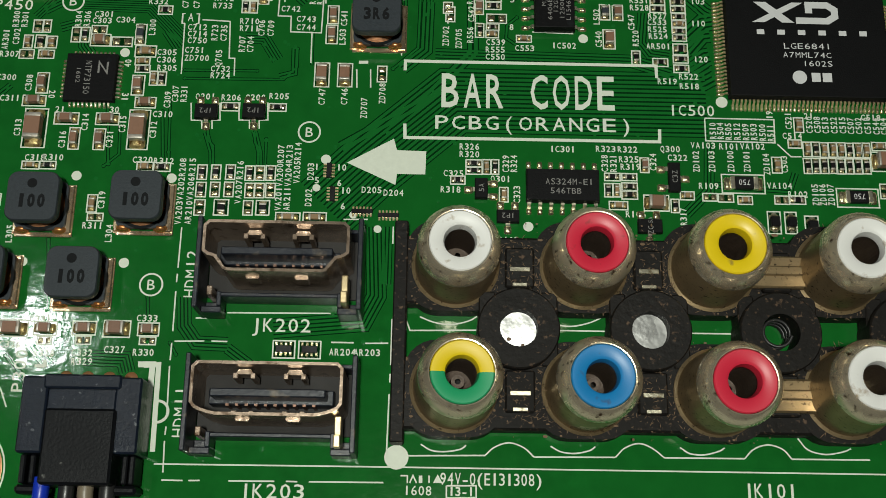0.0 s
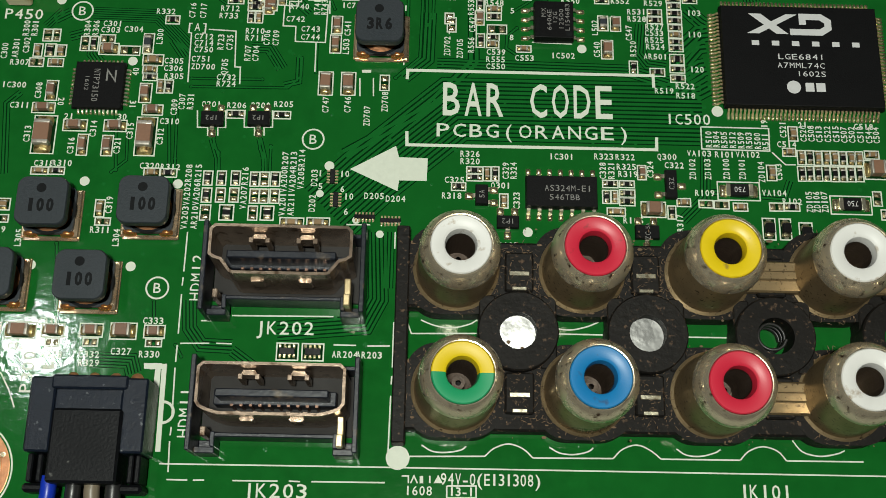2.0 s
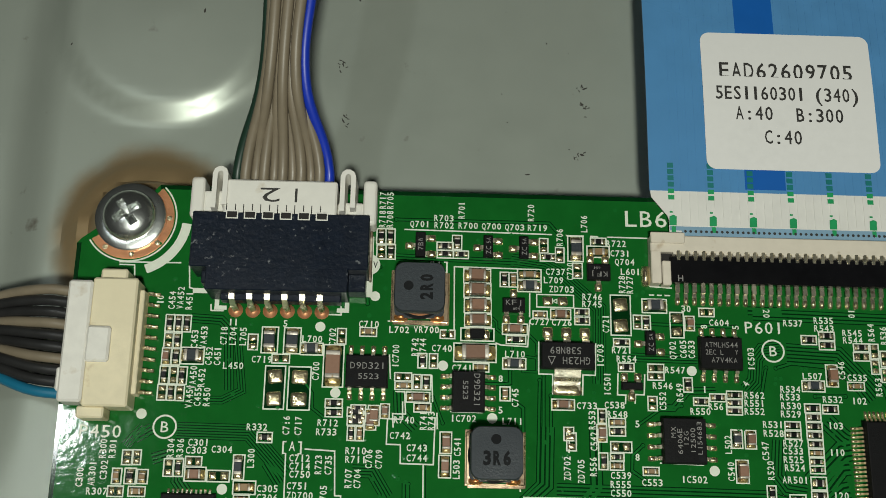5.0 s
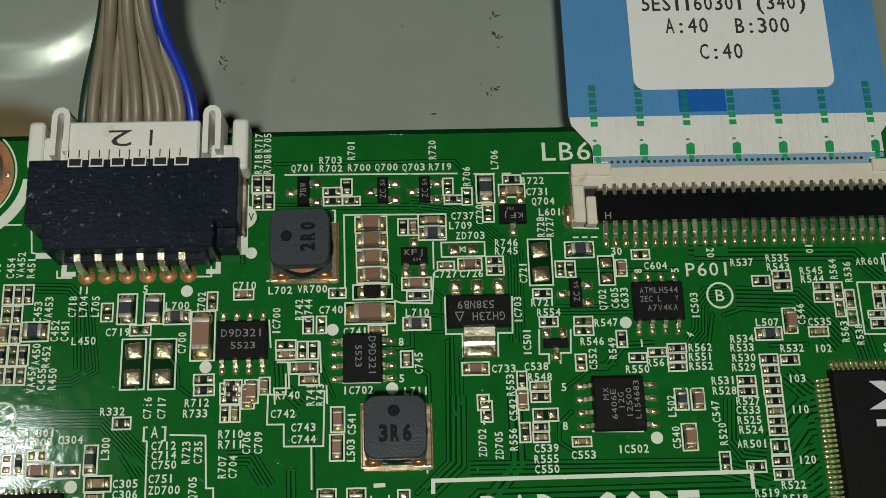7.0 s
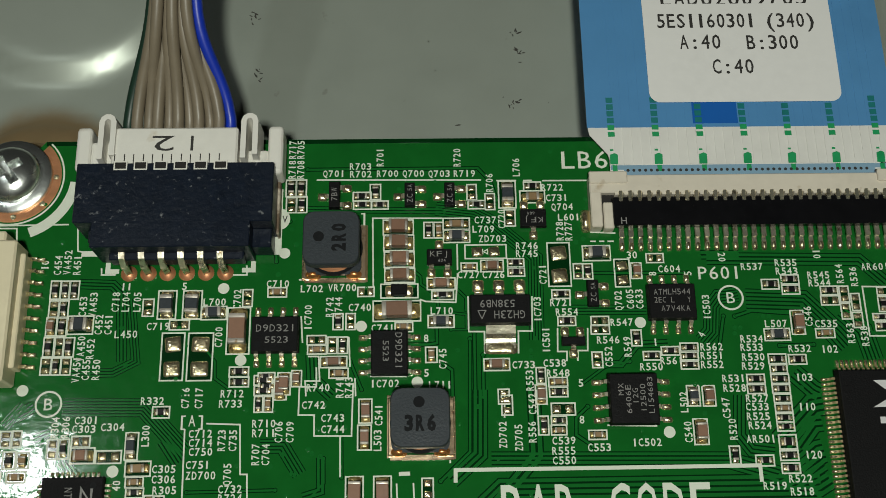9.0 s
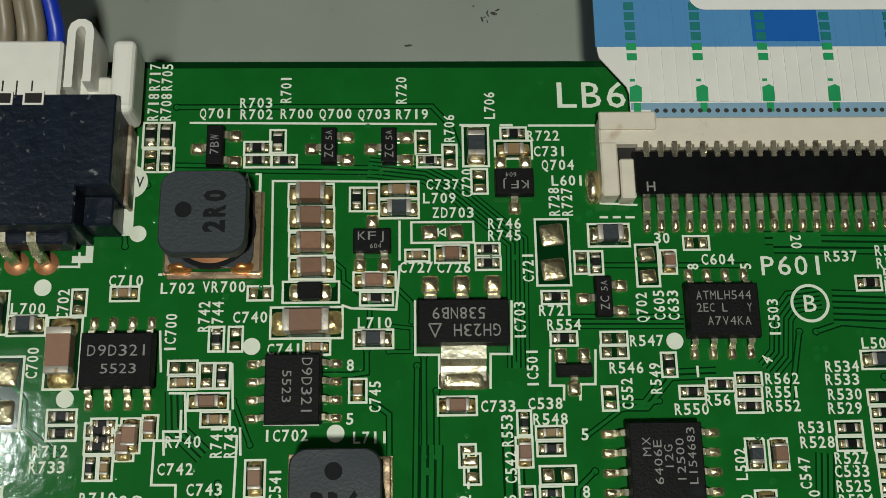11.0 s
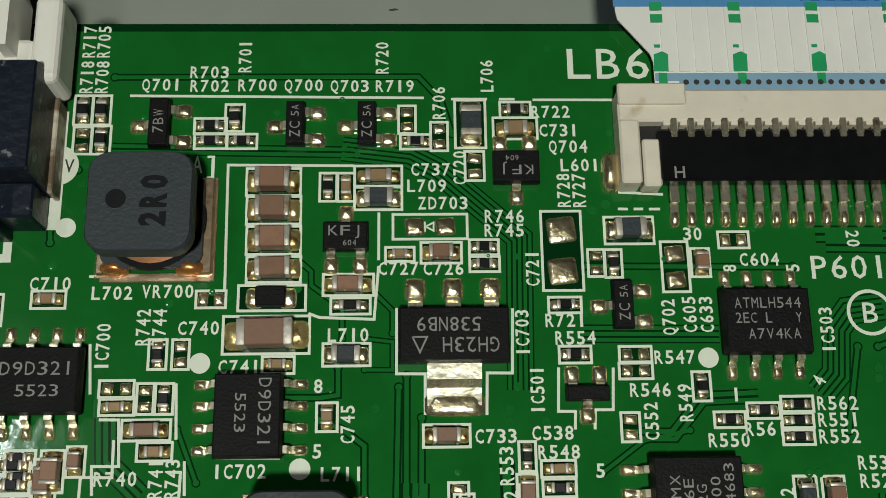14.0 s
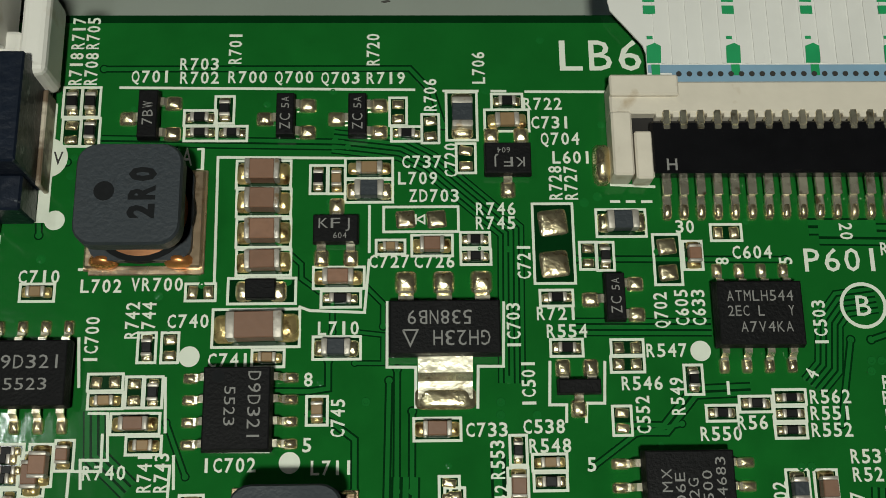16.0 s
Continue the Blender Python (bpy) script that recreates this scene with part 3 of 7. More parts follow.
def inductor(x, y, mark, rz=0.0, size=5.7, label=""):
    t = thing("power_inductor", at(x, y, 0, rz), label or "square dark grey ferrite coil with rounded corners marked " + mark, "inductor", "power coils")
    if not IND:
        bm = bmesh.new()
        s = size / 2
        bm2 = round_rect(-s, -s, s, s, 1.1)
        lo = [bm.verts.new((a, b, 3.1)) for a, b in bm2]
        hi = [bm.verts.new((a, b, 4.05)) for a, b in bm2]
        top = [bm.verts.new((a * 0.965, b * 0.965, 4.25)) for a, b in bm2]
        n = len(lo)
        for p, q in ((lo, hi), (hi, top)):
            for i in range(n):
                bm.faces.new((p[i], p[(i + 1) % n], q[(i + 1) % n], q[i]))
        bm.faces.new(top)
        bm.faces.new(lo[::-1])
        IND["cap"] = mesh_of("cap", bm, FERRITE)
        bm = bmesh.new()
        lathe(bm, [(2.95, 0.5), (3.0, 0.7), (2.95, 0.98), (2.3, 1.0), (2.3, 3.0), (2.8, 3.05), (2.8, 3.2)], seg=32)
        IND["core"] = mesh_of("core", bm, FERRITE_INK)
        bm = bmesh.new()
        lathe(bm, [(2.4 if k % 2 else 2.62, 1.0 + 0.14 * k) for k in range(15)], seg=28)
        IND["winding"] = mesh_of("winding", bm, COPPER, smooth=True)
        bm = bmesh.new()
        prism(bm, round_rect(-s, -s, s, s, 0.9), 0.35, 0.95)
        IND["base"] = mesh_of("base", bm, FERRITE)
        bm = bmesh.new()
        box(bm, -0.75, -2.9, 0.02, 0.75, 2.9, 0.5, 0.12)
        box(bm, 0.0, -3.2, 0.015, 0.85, 3.0, 0.14, 0.05)
        IND["terminal"] = mesh_of("terminal", bm, TERMINAL)
        bm = bmesh.new()
        dome(bm, 0, 0, 1.7, 0.9, 0.75, 12, 4, 0.8)
        IND["front_strip"] = box_mesh("front_strip", -3.0, -3.5, 0.012, 3.3, -2.95, 0.16, TERMINAL, 0.05)
        IND["wire_end"] = mesh_of("wire_end", bm, BRIGHT_COPPER, smooth=True)
    for nm in ("base", "core", "winding", "cap"):
        part(nm, IND[nm], t)
    part("terminal", IND["terminal"], t, "", at(2.62, -0.25))
    part("terminal", IND["terminal"], t, "", at(-2.45, -0.25, 0, 180))
    part("front_strip", IND["front_strip"], t)
    for sx in (-1, 1):
        part("wire_end", IND["wire_end"], t, "shiny copper wire end", at(sx * 2.1, -2.75, 0.25))
    bm = bmesh.new()
    prism(bm, disc_pts(0, 0, 0.55, 20), 4.22, 4.258)
    part("dot", mesh_of("dot", bm, FERRITE_INK), t, "", at(-0.1, 1.45) if mark != "2R0" else at(-1.25, 0.1))
    if mark == "2R0":
        text(mark, 0.75, 0.0, 4.265, 1.3, 2.9, FERRITE_INK, t, 90, bold=0.05)
    else:
        text(mark, 0, -0.55, 4.265, 1.4, 3.0, FERRITE_INK, t, 0, bold=0.05)
    return t


inductor(-40.5, -19.25, "100")
inductor(-29.2, -18.85, "100")
inductor(-45.5, -27.65, "100")
inductor(-35.25, -27.75, "100")
inductor(-12.15, 22.65, "2R0")
inductor(-3.4, 4.45, "3R6")


# ---- side-entry power socket, its plug and wires ----
def power_socket():
    t = thing("power_socket", at(0, 0), "scuffed black nylon side-entry power socket on the board edge", "connector")
    part("housing", box_mesh("housing", -37.9, 24.2, 0.03, -18.0, 30.6, 5.0, BLACK_NYLON, 0.1), t)
    part("rear_block", box_mesh("rear_block", -36.0, 21.6, 0.04, -20.2, 24.4, 4.97, BLACK_NYLON, 0.1), t)
    part("corner_block", box_mesh("corner_block", -36.9, 22.9, 0.05, -36.0, 24.3, 2.6, BLACK_NYLON, 0.1), t)
    part("rear_block", box_mesh("rear_block", -20.3, 22.2, 0.05, -18.3, 24.25, 2.8, BLACK_NYLON, 0.12), t)
    part("pin_bar", box_mesh("pin_bar", -34.5, 20.9, 1.2, -21.0, 21.7, 3.0, BLACK_NYLON, 0.1), t)
    bm = bmesh.new()
    box(bm, -18.02, 24.0, 0.04, -17.72, 29.8, 1.6, 0.08)
    part("side_clip", mesh_of("side_clip", bm, material("brown_grimy_plastic", (0.16, 0.11, 0.07), 0.5, vary=0.3, grain=900, bump=0.4, dirt=(0.6, 0.53, 0.42), dirt_amount=0.6, dirt_scale=700)), t)
    bm = bmesh.new()
    pts = [(0, 1.2, 3.2), (0, 0.2, 2.9), (0, -0.35, 1.7), (0.12, -0.6, 0.0)]
    for a, b in zip(pts, pts[1:]):
        d = Vector(b) - Vector(a)
        r = bmesh.ops.create_cube(bm, size=1.0)
        m = Matrix.Translation((Vector(a) + Vector(b)) / 2) @ d.to_track_quat("Z", "Y").to_matrix().to_4x4() @ Matrix.Diagonal((0.62, 0.62, d.length + 0.3, 1))
        bmesh.ops.transform(bm, matrix=m, verts=r["verts"])
    pin = mesh_of("pin", bm, TIN)
    bm = bmesh.new()
    lathe(bm, [(0.85, 0.012), (0.78, 0.1), (0.5, 0.28), (0.3, 0.4), (0.0, 0.42)], seg=20)
    ring = mesh_of("solder_ring", bm, COPPER, smooth=True)
    for i in range(6):
        x = -33.2 + 1.97 * i
        p = part("pin", pin, t, "", at(x, 21.0))
        part("solder_ring", ring, p, "", at(0.05, -0.6))
    return t


power_socket()


def power_plug():
    t = thing("power_plug", at(0, 0), "white nylon cable plug with two latch arms in the power socket", "plug")
    part("body", box_mesh("body", -34.6, 30.2, 0.6, -21.8, 34.6, 4.9, PLUG_WHITE, 0.2), t)
    part("side_wing", box_mesh("side_wing", -38.6, 30.3, 0.5, -37.0, 35.2, 3.9, PLUG_WHITE, 0.45, 3), t)
    part("wing_web", box_mesh("wing_web", -37.1, 30.5, 0.5, -34.6, 33.6, 3.6, PLUG_WHITE, 0.3, 2), t)
    part("wing_web", box_mesh("wing_web", -21.8, 30.5, 0.5, -18.8, 32.6, 3.5, PLUG_WHITE, 0.3, 2), t)
    part("side_wing", box_mesh("side_wing", -18.9, 29.9, 0.5, -17.3, 35.3, 3.7, PLUG_WHITE, 0.45, 3), t)
    # near-black strips and panes paint the shade in the plug's openings
    bm = bmesh.new()
    for i in range(6):
        x = -34.2 + 1.92 * i
        ribbon(bm, [(x, 30.55), (x, 31.6)], 0.1, 4.85, 4.93)
        ribbon(bm, [(x + 1.0, 30.55), (x + 1.0, 31.6)], 0.1, 4.85, 4.93)
    part("slots", mesh_of("slots", bm, DARK), t)
    bm = bmesh.new()
    ribbon(bm, [(-0.62, -0.42), (0.62, -0.42), (0.62, 0.42), (-0.62, 0.42)], 0.13, 5.0, 5.05, closed=True)
    frame_mesh = mesh_of("window_frame", bm, PLUG_WHITE)
    pane = box_mesh("window", -0.6, -0.4, 4.9, 0.6, 0.4, 5.012, DARK)
    for i in range(6):
        w = part("window_frame", frame_mesh, t, "", at(-33.5 + 2.02 * i, 30.3))
        part("window", pane, w, "dark window in the plug")
    text("12", -27.9, 32.75, 4.93, 1.7, 5.2, PRINT, t, 180, name="marking", bold=0.0)
    # latch arms: hooked strips
    for x, s in ((-35.1, 1), (-20.6, 1)):
        bm = bmesh.new()
        line = [(-0.6, -3.6), (-0.6, 0.5), (-0.45, 0.9), (-0.15, 1.1), (0.15, 1.1), (0.45, 0.9), (0.6, 0.5), (0.6, -3.2)]
        ribbon(bm, line, 0.85, 2.0, 5.2, chamfer=0.15)
        part("latch_arm", mesh_of("latch_arm", bm, PLUG_WHITE), t, "", at(x, 34.6))
    rnd = random.Random(5)
    for i in range(11):
        x0 = -33.6 + 1.05 * i
        mat, nm = (WIRE_BLUE, "blue wire") if i >= 10 else (WIRE_GREEN, "dark green wire") if i == 0 else (WIRE_GREY, "")
        x1 = -30.6 + 0.48 * i + rnd.uniform(-0.2, 0.2)
        zz = 3.2 if i % 2 else 2.4
        tube("wire", [(x0, 33.5, zz), (x0 + 0.1, 36.5, zz + 0.8), (x1, 45, 9.0 + (i % 3) * 0.8), (x1 + 0.8, 56, 13.0 + (i % 3) * 0.8), (x1 + 2.4, 85, 16.0 + (i % 3) * 0.7), (x1 + 4.4, 125, 12.0)], 0.62, mat, t, nm)
    return t


power_plug()


def speaker_socket():
    """Cream side-entry socket on the board's edge with a white plug and a flat bundle of dark wires."""
    t = thing("cable_socket", at(0, 0), "cream nylon side-entry socket at the board edge", "connector")
    part("housing", box_mesh("housing", -48.6, 8.6, 0.03, -43.6, 23.0, 3.6, CREAM, 0.2), t)
    part("end_ear", box_mesh("end_ear", -48.0, 22.9, 0.04, -45.0, 24.2, 3.0, CREAM, 0.2), t)
    part("end_ear", box_mesh("end_ear", -49.2, 7.4, 0.04, -46.2, 8.7, 3.0, CREAM, 0.2), t)
    part("lead_bar", box_mesh("lead_bar", -43.7, 10.2, 0.05, -43.1, 22.0, 2.2, CREAM, 0.1), t)
    bm = bmesh.new()
    box(bm, -0.5, -0.2, 0.5, 0.5, 0.2, 0.85, 0.05)
    box(bm, 0.3, -0.2, 0.05, 1.2, 0.2, 0.5, 0.06)
    lead = mesh_of("lead", bm, SOLDER)
    for i in range(10):
        part("lead", lead, t, "", at(-42.9, 10.6 + 1.25 * i))
    p = thing("cable_plug", at(0, 0), "white nylon plug with a bundle of dark wires", "plug")
    part("body", box_mesh("body", -51.2, 9.0, 0.5, -48.5, 22.6, 3.9, PLUG_WHITE, 0.25), p)
    part("latch", box_mesh("latch", -48.6, 13.4, 2.8, -46.0, 17.4, 4.1, PLUG_WHITE, 0.25), p)
    part("side_rib", box_mesh("side_rib", -51.6, 10.2, 0.8, -51.0, 12.8, 3.6, PLUG_WHITE, 0.2), p)
    rnd = random.Random(9)
    for i in range(10):
        y0 = 10.0 + 1.28 * i
        mat, nm = (WIRE_TEAL, "teal wire") if i == 0 else (WIRE_BLACK, "") if i % 3 else (WIRE_GREY, "")
        yy = 15.0 + (y0 - 15.7) * 0.72
        tube("wire", [(-50.8, y0, 2.3), (-54.0, y0 + 0.3, 2.2), (-62, yy + 1.8, 0.0 - rnd.uniform(0, 1)), (-74, yy - 0.6, -3.0 - rnd.uniform(0, 1.5)), (-100, yy - 6, -7.5)], 0.6, mat, p, nm)
    return t


speaker_socket()


def lower_socket():
    t = thing("remote_socket", at(0, 0), "black nylon side-entry socket near the board corner", "connector")
    part("side_wall", box_mesh("side_wall", -38.7, -47.2, 0.03, -36.0, -39.3, 5.0, BLACK_NYLON, 0.2), t)
    part("side_wall", box_mesh("side_wall", -29.0, -47.2, 0.03, -26.3, -39.3, 5.0, BLACK_NYLON, 0.2), t)
    part("housing", box_mesh("housing", -36.1, -43.0, 0.04, -28.9, -39.35, 4.7, BLACK_NYLON, 0.2), t)
    part("top_ridge", box_mesh("top_ridge", -36.4, -40.6, 0.06, -28.4, -39.1, 5.3, BLACK_NYLON, 0.2), t)
    bm = bmesh.new()
    lathe(bm, [(0.75, 0.012), (0.6, 0.2), (0.3, 0.5), (0.0, 0.55)], seg=16)
    blob = mesh_of("solder_joint", bm, COPPER, smooth=True)
    for i in range(4):
        part("solder_joint", blob, t, "", at(-35.9 + 2.35 * i, -38.6))
    p = thing("remote_plug", at(0, 0), "matt black cable plug with blue, grey and black wires", "plug")
    bm = bmesh.new()
    box(bm, -35.9, -50.4, 1.0, -28.6, -42.7, 5.6, 0.25)
    nylon = material("matt_black_nylon", (0.005, 0.0055, 0.0068), 0.45, vary=0.2, grain=1200, bump=0.4, bump_scale=3000, dirt=(0.3, 0.3, 0.28), dirt_amount=-0.1, dirt_scale=700, spec=0.15)
    part("body", mesh_of("body", bm, nylon), p)
    for x in (-38.4, -37.4, -27.95, -27.2):
        part("guide_rib", box_mesh("guide_rib", x, -50.2, 0.6, x + 0.6, -47.25, 3.9, nylon, 0.15), p)
    for x in (-38.9, -28.9):
        part("flange", box_mesh("flange", x, -51.2, 0.4, x + (3.1 if x < -30 else 2.5), -50.25, 3.4, nylon, 0.3), p)
    for x, x1, mat, nm in ((-36.2, -37.6, WIRE_BLUE, "blue wire"), (-33.6, -34.6, WIRE_BLACK, "black wire"), (-31.6, -30.6, WIRE_GREY, "grey wire"), (-29.4, -29.2, WIRE_BLACK, "black wire")):
        tube("wire", [(x, -49.5, 3.0), (x, -51.5, 3.0), (x1, -58, 1.0), (x1 - 1, -75, -6.0), (x1 - 2, -110, -8.0)], 0.85, mat, p, nm)


lower_socket()


# ---- flat cable and its connector ----
def flat_cable():
    t = thing("flat_cable_connector", at(0, 0), "ivory flat-cable connector with glossy black flap and tinned leads", "connector")
    x0, x1 = 14.5, 48.9
    part("housing", box_mesh("housing", x0, 28.2, 0.03, x1, 30.2, 1.7, IVORY, 0.12), t)
    part("side_post", box_mesh("side_post", x0, 24.4, 0.03, x0 + 1.2, 28.3, 1.8, IVORY, 0.12), t)
    part("side_post", box_mesh("side_post", x1 - 1.2, 24.4, 0.03, x1, 28.3, 1.8, IVORY, 0.12), t)
    part("lock_post", box_mesh("lock_post", x0 + 1.35, 24.3, 0.04, x0 + 2.4, 27.2, 1.5, IVORY, 0.12), t)
    part("lock_post", box_mesh("lock_post", x1 - 2.4, 24.3, 0.04, x1 - 1.35, 27.2, 1.5, IVORY, 0.12), t)
    part("corner_pad", box_mesh("corner_pad", x0, 29.2, 1.5, x0 + 4.0, 30.5, 2.0, IVORY, 0.1), t)
    part("corner_pad", box_mesh("corner_pad", x1 - 4.0, 29.2, 1.5, x1, 30.5, 2.0, IVORY, 0.1), t)
    # strip coloured near-black as the shade between the contacts
    part("base_strip", box_mesh("base_strip", x0 + 1.0, 27.2, 0.05, x1 - 1.0, 28.3, 0.9, DARK, 0.05), t)
    bm = bmesh.new()
    box(bm, x0 + 2.3, 24.6, 0.5, x1 - 2.3, 27.8, 1.55, 0.15)
    part("flap", mesh_of("flap", bm, GLOSS_BLACK), t, "glossy black locking flap")
    bm = bmesh.new()
    box(bm, -0.2, 27.95, 0.9, 0.2, 28.35, 1.66, 0.04)
    tooth = mesh_of("tooth", bm, IVORY)
    bm = bmesh.new()
    box(bm, -0.27, 23.6, 0.35, 0.27, 24.75, 0.62, 0.05)
    box(bm, -0.25, 22.55, 0.02, 0.25, 23.7, 0.36, 0.08)
    lead = mesh_of("lead", bm, TIN)
    bm = bmesh.new()
    box(bm, -0.23, 27.5, 1.2, 0.23, 28.45, 1.72, 0.08)
    box(bm, -0.2, 27.25, 1.2, 0.2, 27.55, 1.64, 0.06)
    contact = mesh_of("contact", bm, TIN)
    bm = bmesh.new()
    dome(bm, 0, 22.75, 0.62, 1.15, 0.42, 12, 3, 0.6)
    toe = mesh_of("solder", bm, SOLDER, smooth=True)
    for i in range(30):
        x = 17.75 + i * 0.993
        part("solder", toe, part("lead", lead, t, "", at(x, 0)))
        part("tooth", tooth, t, "", at(x - 0.42, 0))
        part("contact", contact, t, "", at(x, 0))
    for x in (x0 - 0.4, x1 + 0.4):
        bm = bmesh.new()
        dome(bm, 0, 0, 1.1, 2.6, 0.9, 12)
        part("anchor", mesh_of("anchor", bm, SOLDER, smooth=True), t, "", at(x, 25.6))
    text("H", 17.9, 25.1, 1.556, 0.7, 0.6, CHIP_INK, t)
    text("LB6", 14.42, 32.65, 0.030, 2.0, 4.95, SILK, board, 0, bold=0.004)
    text("0)", 49.3, 32.6, 0.030, 1.9, 3.0, SILK, board, 0, bold=0.004)
    # the cable
    c = thing("flat_cable", at(0, 0), "blue and white flat ribbon cable with a white paper label", "ribbon cable")

    def sheet(name, xa, xb, ys, mat, lift=0.0, cut=0.0, th=0.12):
        bm = bmesh.new()
        rows = []
        for y in ys:
            z = 1.05 + lift - 1.6 * smoothstep(46.0, 80.0, y)
            k = max(0.0, min(1.0, (35.2 - y) / 2.6)) * cut
            rows.append([bm.verts.new((xa + k, y, z)), bm.verts.new((xb - k, y, z)), bm.verts.new((xb - k, y, z - th)), bm.verts.new((xa + k, y, z - th))])
        for p, q in zip(rows, rows[1:]):
            for i in range(4):
                bm.faces.new((p[i], p[(i + 1) % 4], q[(i + 1) % 4], q[i]))
        bm.faces.new(rows[0])
        bm.faces.new(rows[-1])
        return part(name, mesh_of(name, bm, mat), c)

    sheet("white_end", 14.85, 47.95, list(np.linspace(30.0, 36.2, 12)), WHITE_FILM, 0.0, 2.1)
    sheet("stiffener", 18.4, 45.1, [29.4, 30.3, 31.3], PALE_BLUE, 0.06)
    sheet("stiffener_edge", 17.0, 46.6, [31.0, 31.25, 31.5], PALE_BLUE, 0.055)
    sheet("blue_film", 14.75, 48.0, list(np.linspace(35.9, 110.0, 40)), BLUE_FILM, 0.03)
    sheet("blue_patch", 26.2, 31.05, list(np.linspace(36.3, 75.0, 20)), BLUE_INK, 0.09)
    for i in range(30):
        sheet("conductor", 17.5 + i * 0.985, 18.1 + i * 0.985, list(np.linspace(31.6, 35.85, 6)), WHITE_FILM, 0.07)
        sheet("conductor", 17.5 + i * 0.985, 17.95 + i * 0.985, list(np.linspace(36.0, 110.0, 30)), BLUE_FILM, 0.06)
    bm = bmesh.new()
    prism(bm, disc_pts(0, 0, 0.17, 10), 0, 0.02)
    dot = mesh_of("dot", bm, PRINT)
    for i in range(42):
        part("dot", dot, c, "", at(18.8 + i * 0.62, 30.9, 1.13))
    bm = bmesh.new()
    prism(bm, [(-0.45, -0.6), (0.4, -0.6), (0.45, 0.5), (0.1, 0.7), (-0.4, 0.5)], 0, 0.015)
    prism(bm, [(-0.35, 0.95), (0.0, 0.95), (0.0, 1.15), (-0.35, 1.15)], 0, 0.015)
    prism(bm, [(-0.2, -1.4), (0.3, -1.4), (0.3, -0.7), (-0.2, -0.7)], 0, 0.012)
    leaf = mesh_of("print_mark", bm, GREEN_INK)
    bm = bmesh.new()
    prism(bm, [(-0.36, 0), (0.36, 0), (0.36, 0.55), (-0.36, 0.55)], 0, 0.015)
    bar = mesh_of("print_bar", bm, GREEN_INK)
    bm = bmesh.new()
    prism(bm, [(-0.36, 0), (0.36, 0), (0.36, 0.62), (-0.36, 0.62)], 0, 0.02)
    bar2 = mesh_of("print_bar", bm, TEAL_INK)
    for i in range(7):
        x = 17.3 + 4.75 * i
        part("print_mark", leaf, c, "", at(x + 0.1, 32.2, 1.132))
        for k in range(6):
            y = 34.8 + 0.8 * k
            z = 1.06 + 0.06 - 1.6 * smoothstep(46.0, 80.0, y)
            part("print_bar", bar if k < 2 else bar2, c, "", at(x, y, z + 0.02))
    # paper label
    bm = bmesh.new()
    zl = lambda y: 1.05 + 0.22 - 1.6 * smoothstep(46.0, 80.0, y)
    ys = [38.75 + 18.15 * i / 12 for i in range(13)]
    ys = sorted(set(ys + [e + k * q for e, k in ((38.75, 1), (56.9, -1)) for q in (0.02, 0.08, 0.18, 0.32, 0.5, 0.75, 1.0, 1.2)]))
    rows = []
    for y in ys:
        e = max(0.0, 1.2 - min(y - 38.75, 56.9 - y))
        ins = 1.2 - math.sqrt(max(0.0, 1.44 - e * e))
        rows.append([bm.verts.new((21.7 + ins, y, zl(y))), bm.verts.new((42.65 - ins, y, zl(y)))])
    for p, q in zip(rows, rows[1:]):
        bm.faces.new((p[0], p[1], q[1], q[0]))
    part("paper_label", mesh_of("paper_label", bm, PAPER), c, "white paper label with printed part numbers")
    for s, x, y, h, w in (("EAD62609705", 32.05, 51.75, 2.1, 16.4), ("5ESI160301 (340)", 32.0, 48.75, 1.75, 17.5), ("A:40", 27.8, 46.1, 1.75, 4.5), ("B:300", 35.8, 46.0, 1.75, 5.7), ("C:40", 31.15, 43.05, 1.75, 4.5)):
        text(s, x, y, zl(y) + 0.03, h, w, PRINT, c, 0, bold=0.01)


flat_cable()


# ---- screws ----
def panel_screw(x, y, low=False):
    t = thing("panel_screw", at(x, y), "bright zinc cross-head screw with washer on a copper ring", "screw", "board screws")
    bm = bmesh.new()
    lathe(bm, [(4.1, 0.02), (4.1, 0.35), (3.9, 0.5), (2.85, 0.55)], seg=44)
    part("washer", mesh_of("washer", bm, SCREW, smooth=True), t)
    bm = bmesh.new()
    # pressed cross recess in a low dome
    rings = []
    for k in range(34):
        r = 3.05 * (1 - k / 33.0)
        ring = []
        for q in range(96):
            a = 2 * math.pi * q / 96
            u, v = r * math.cos(a - radians(35)), r * math.sin(a - radians(35))
            arm = max((1 - smoothstep(0.30, 0.46, abs(v))) * (1 - smoothstep(1.45, 1.75, abs(u))), (1 - smoothstep(0.30, 0.46, abs(u))) * (1 - smoothstep(1.45, 1.75, abs(v))))
            z = 0.9 + 1.6 * math.sqrt(max(0.0, 1 - (r / 3.06) ** 2)) - arm * (0.75 + 0.6 * (1 - r / 1.75 if r < 1.75 else 0))
            ring.append(bm.verts.new((r * math.cos(a), r * math.sin(a), z)) if k < 33 else None)
        rings.append(ring)
    for p, q in zip(rings[:-1], rings[1:-1]):
        for i in range(96):
            bm.faces.new((p[i], p[(i + 1) % 96], q[(i + 1) % 96], q[i]))
    bm.faces.new(rings[-2])
    lathe(bm, [(3.0, 0.5), (3.05, 0.95)], seg=96)
    part("head", mesh_of("head", bm, SCREW, smooth=True), t)
    return t


panel_screw(-46.1, 31.2)
panel_screw(-46.6, -48.7)


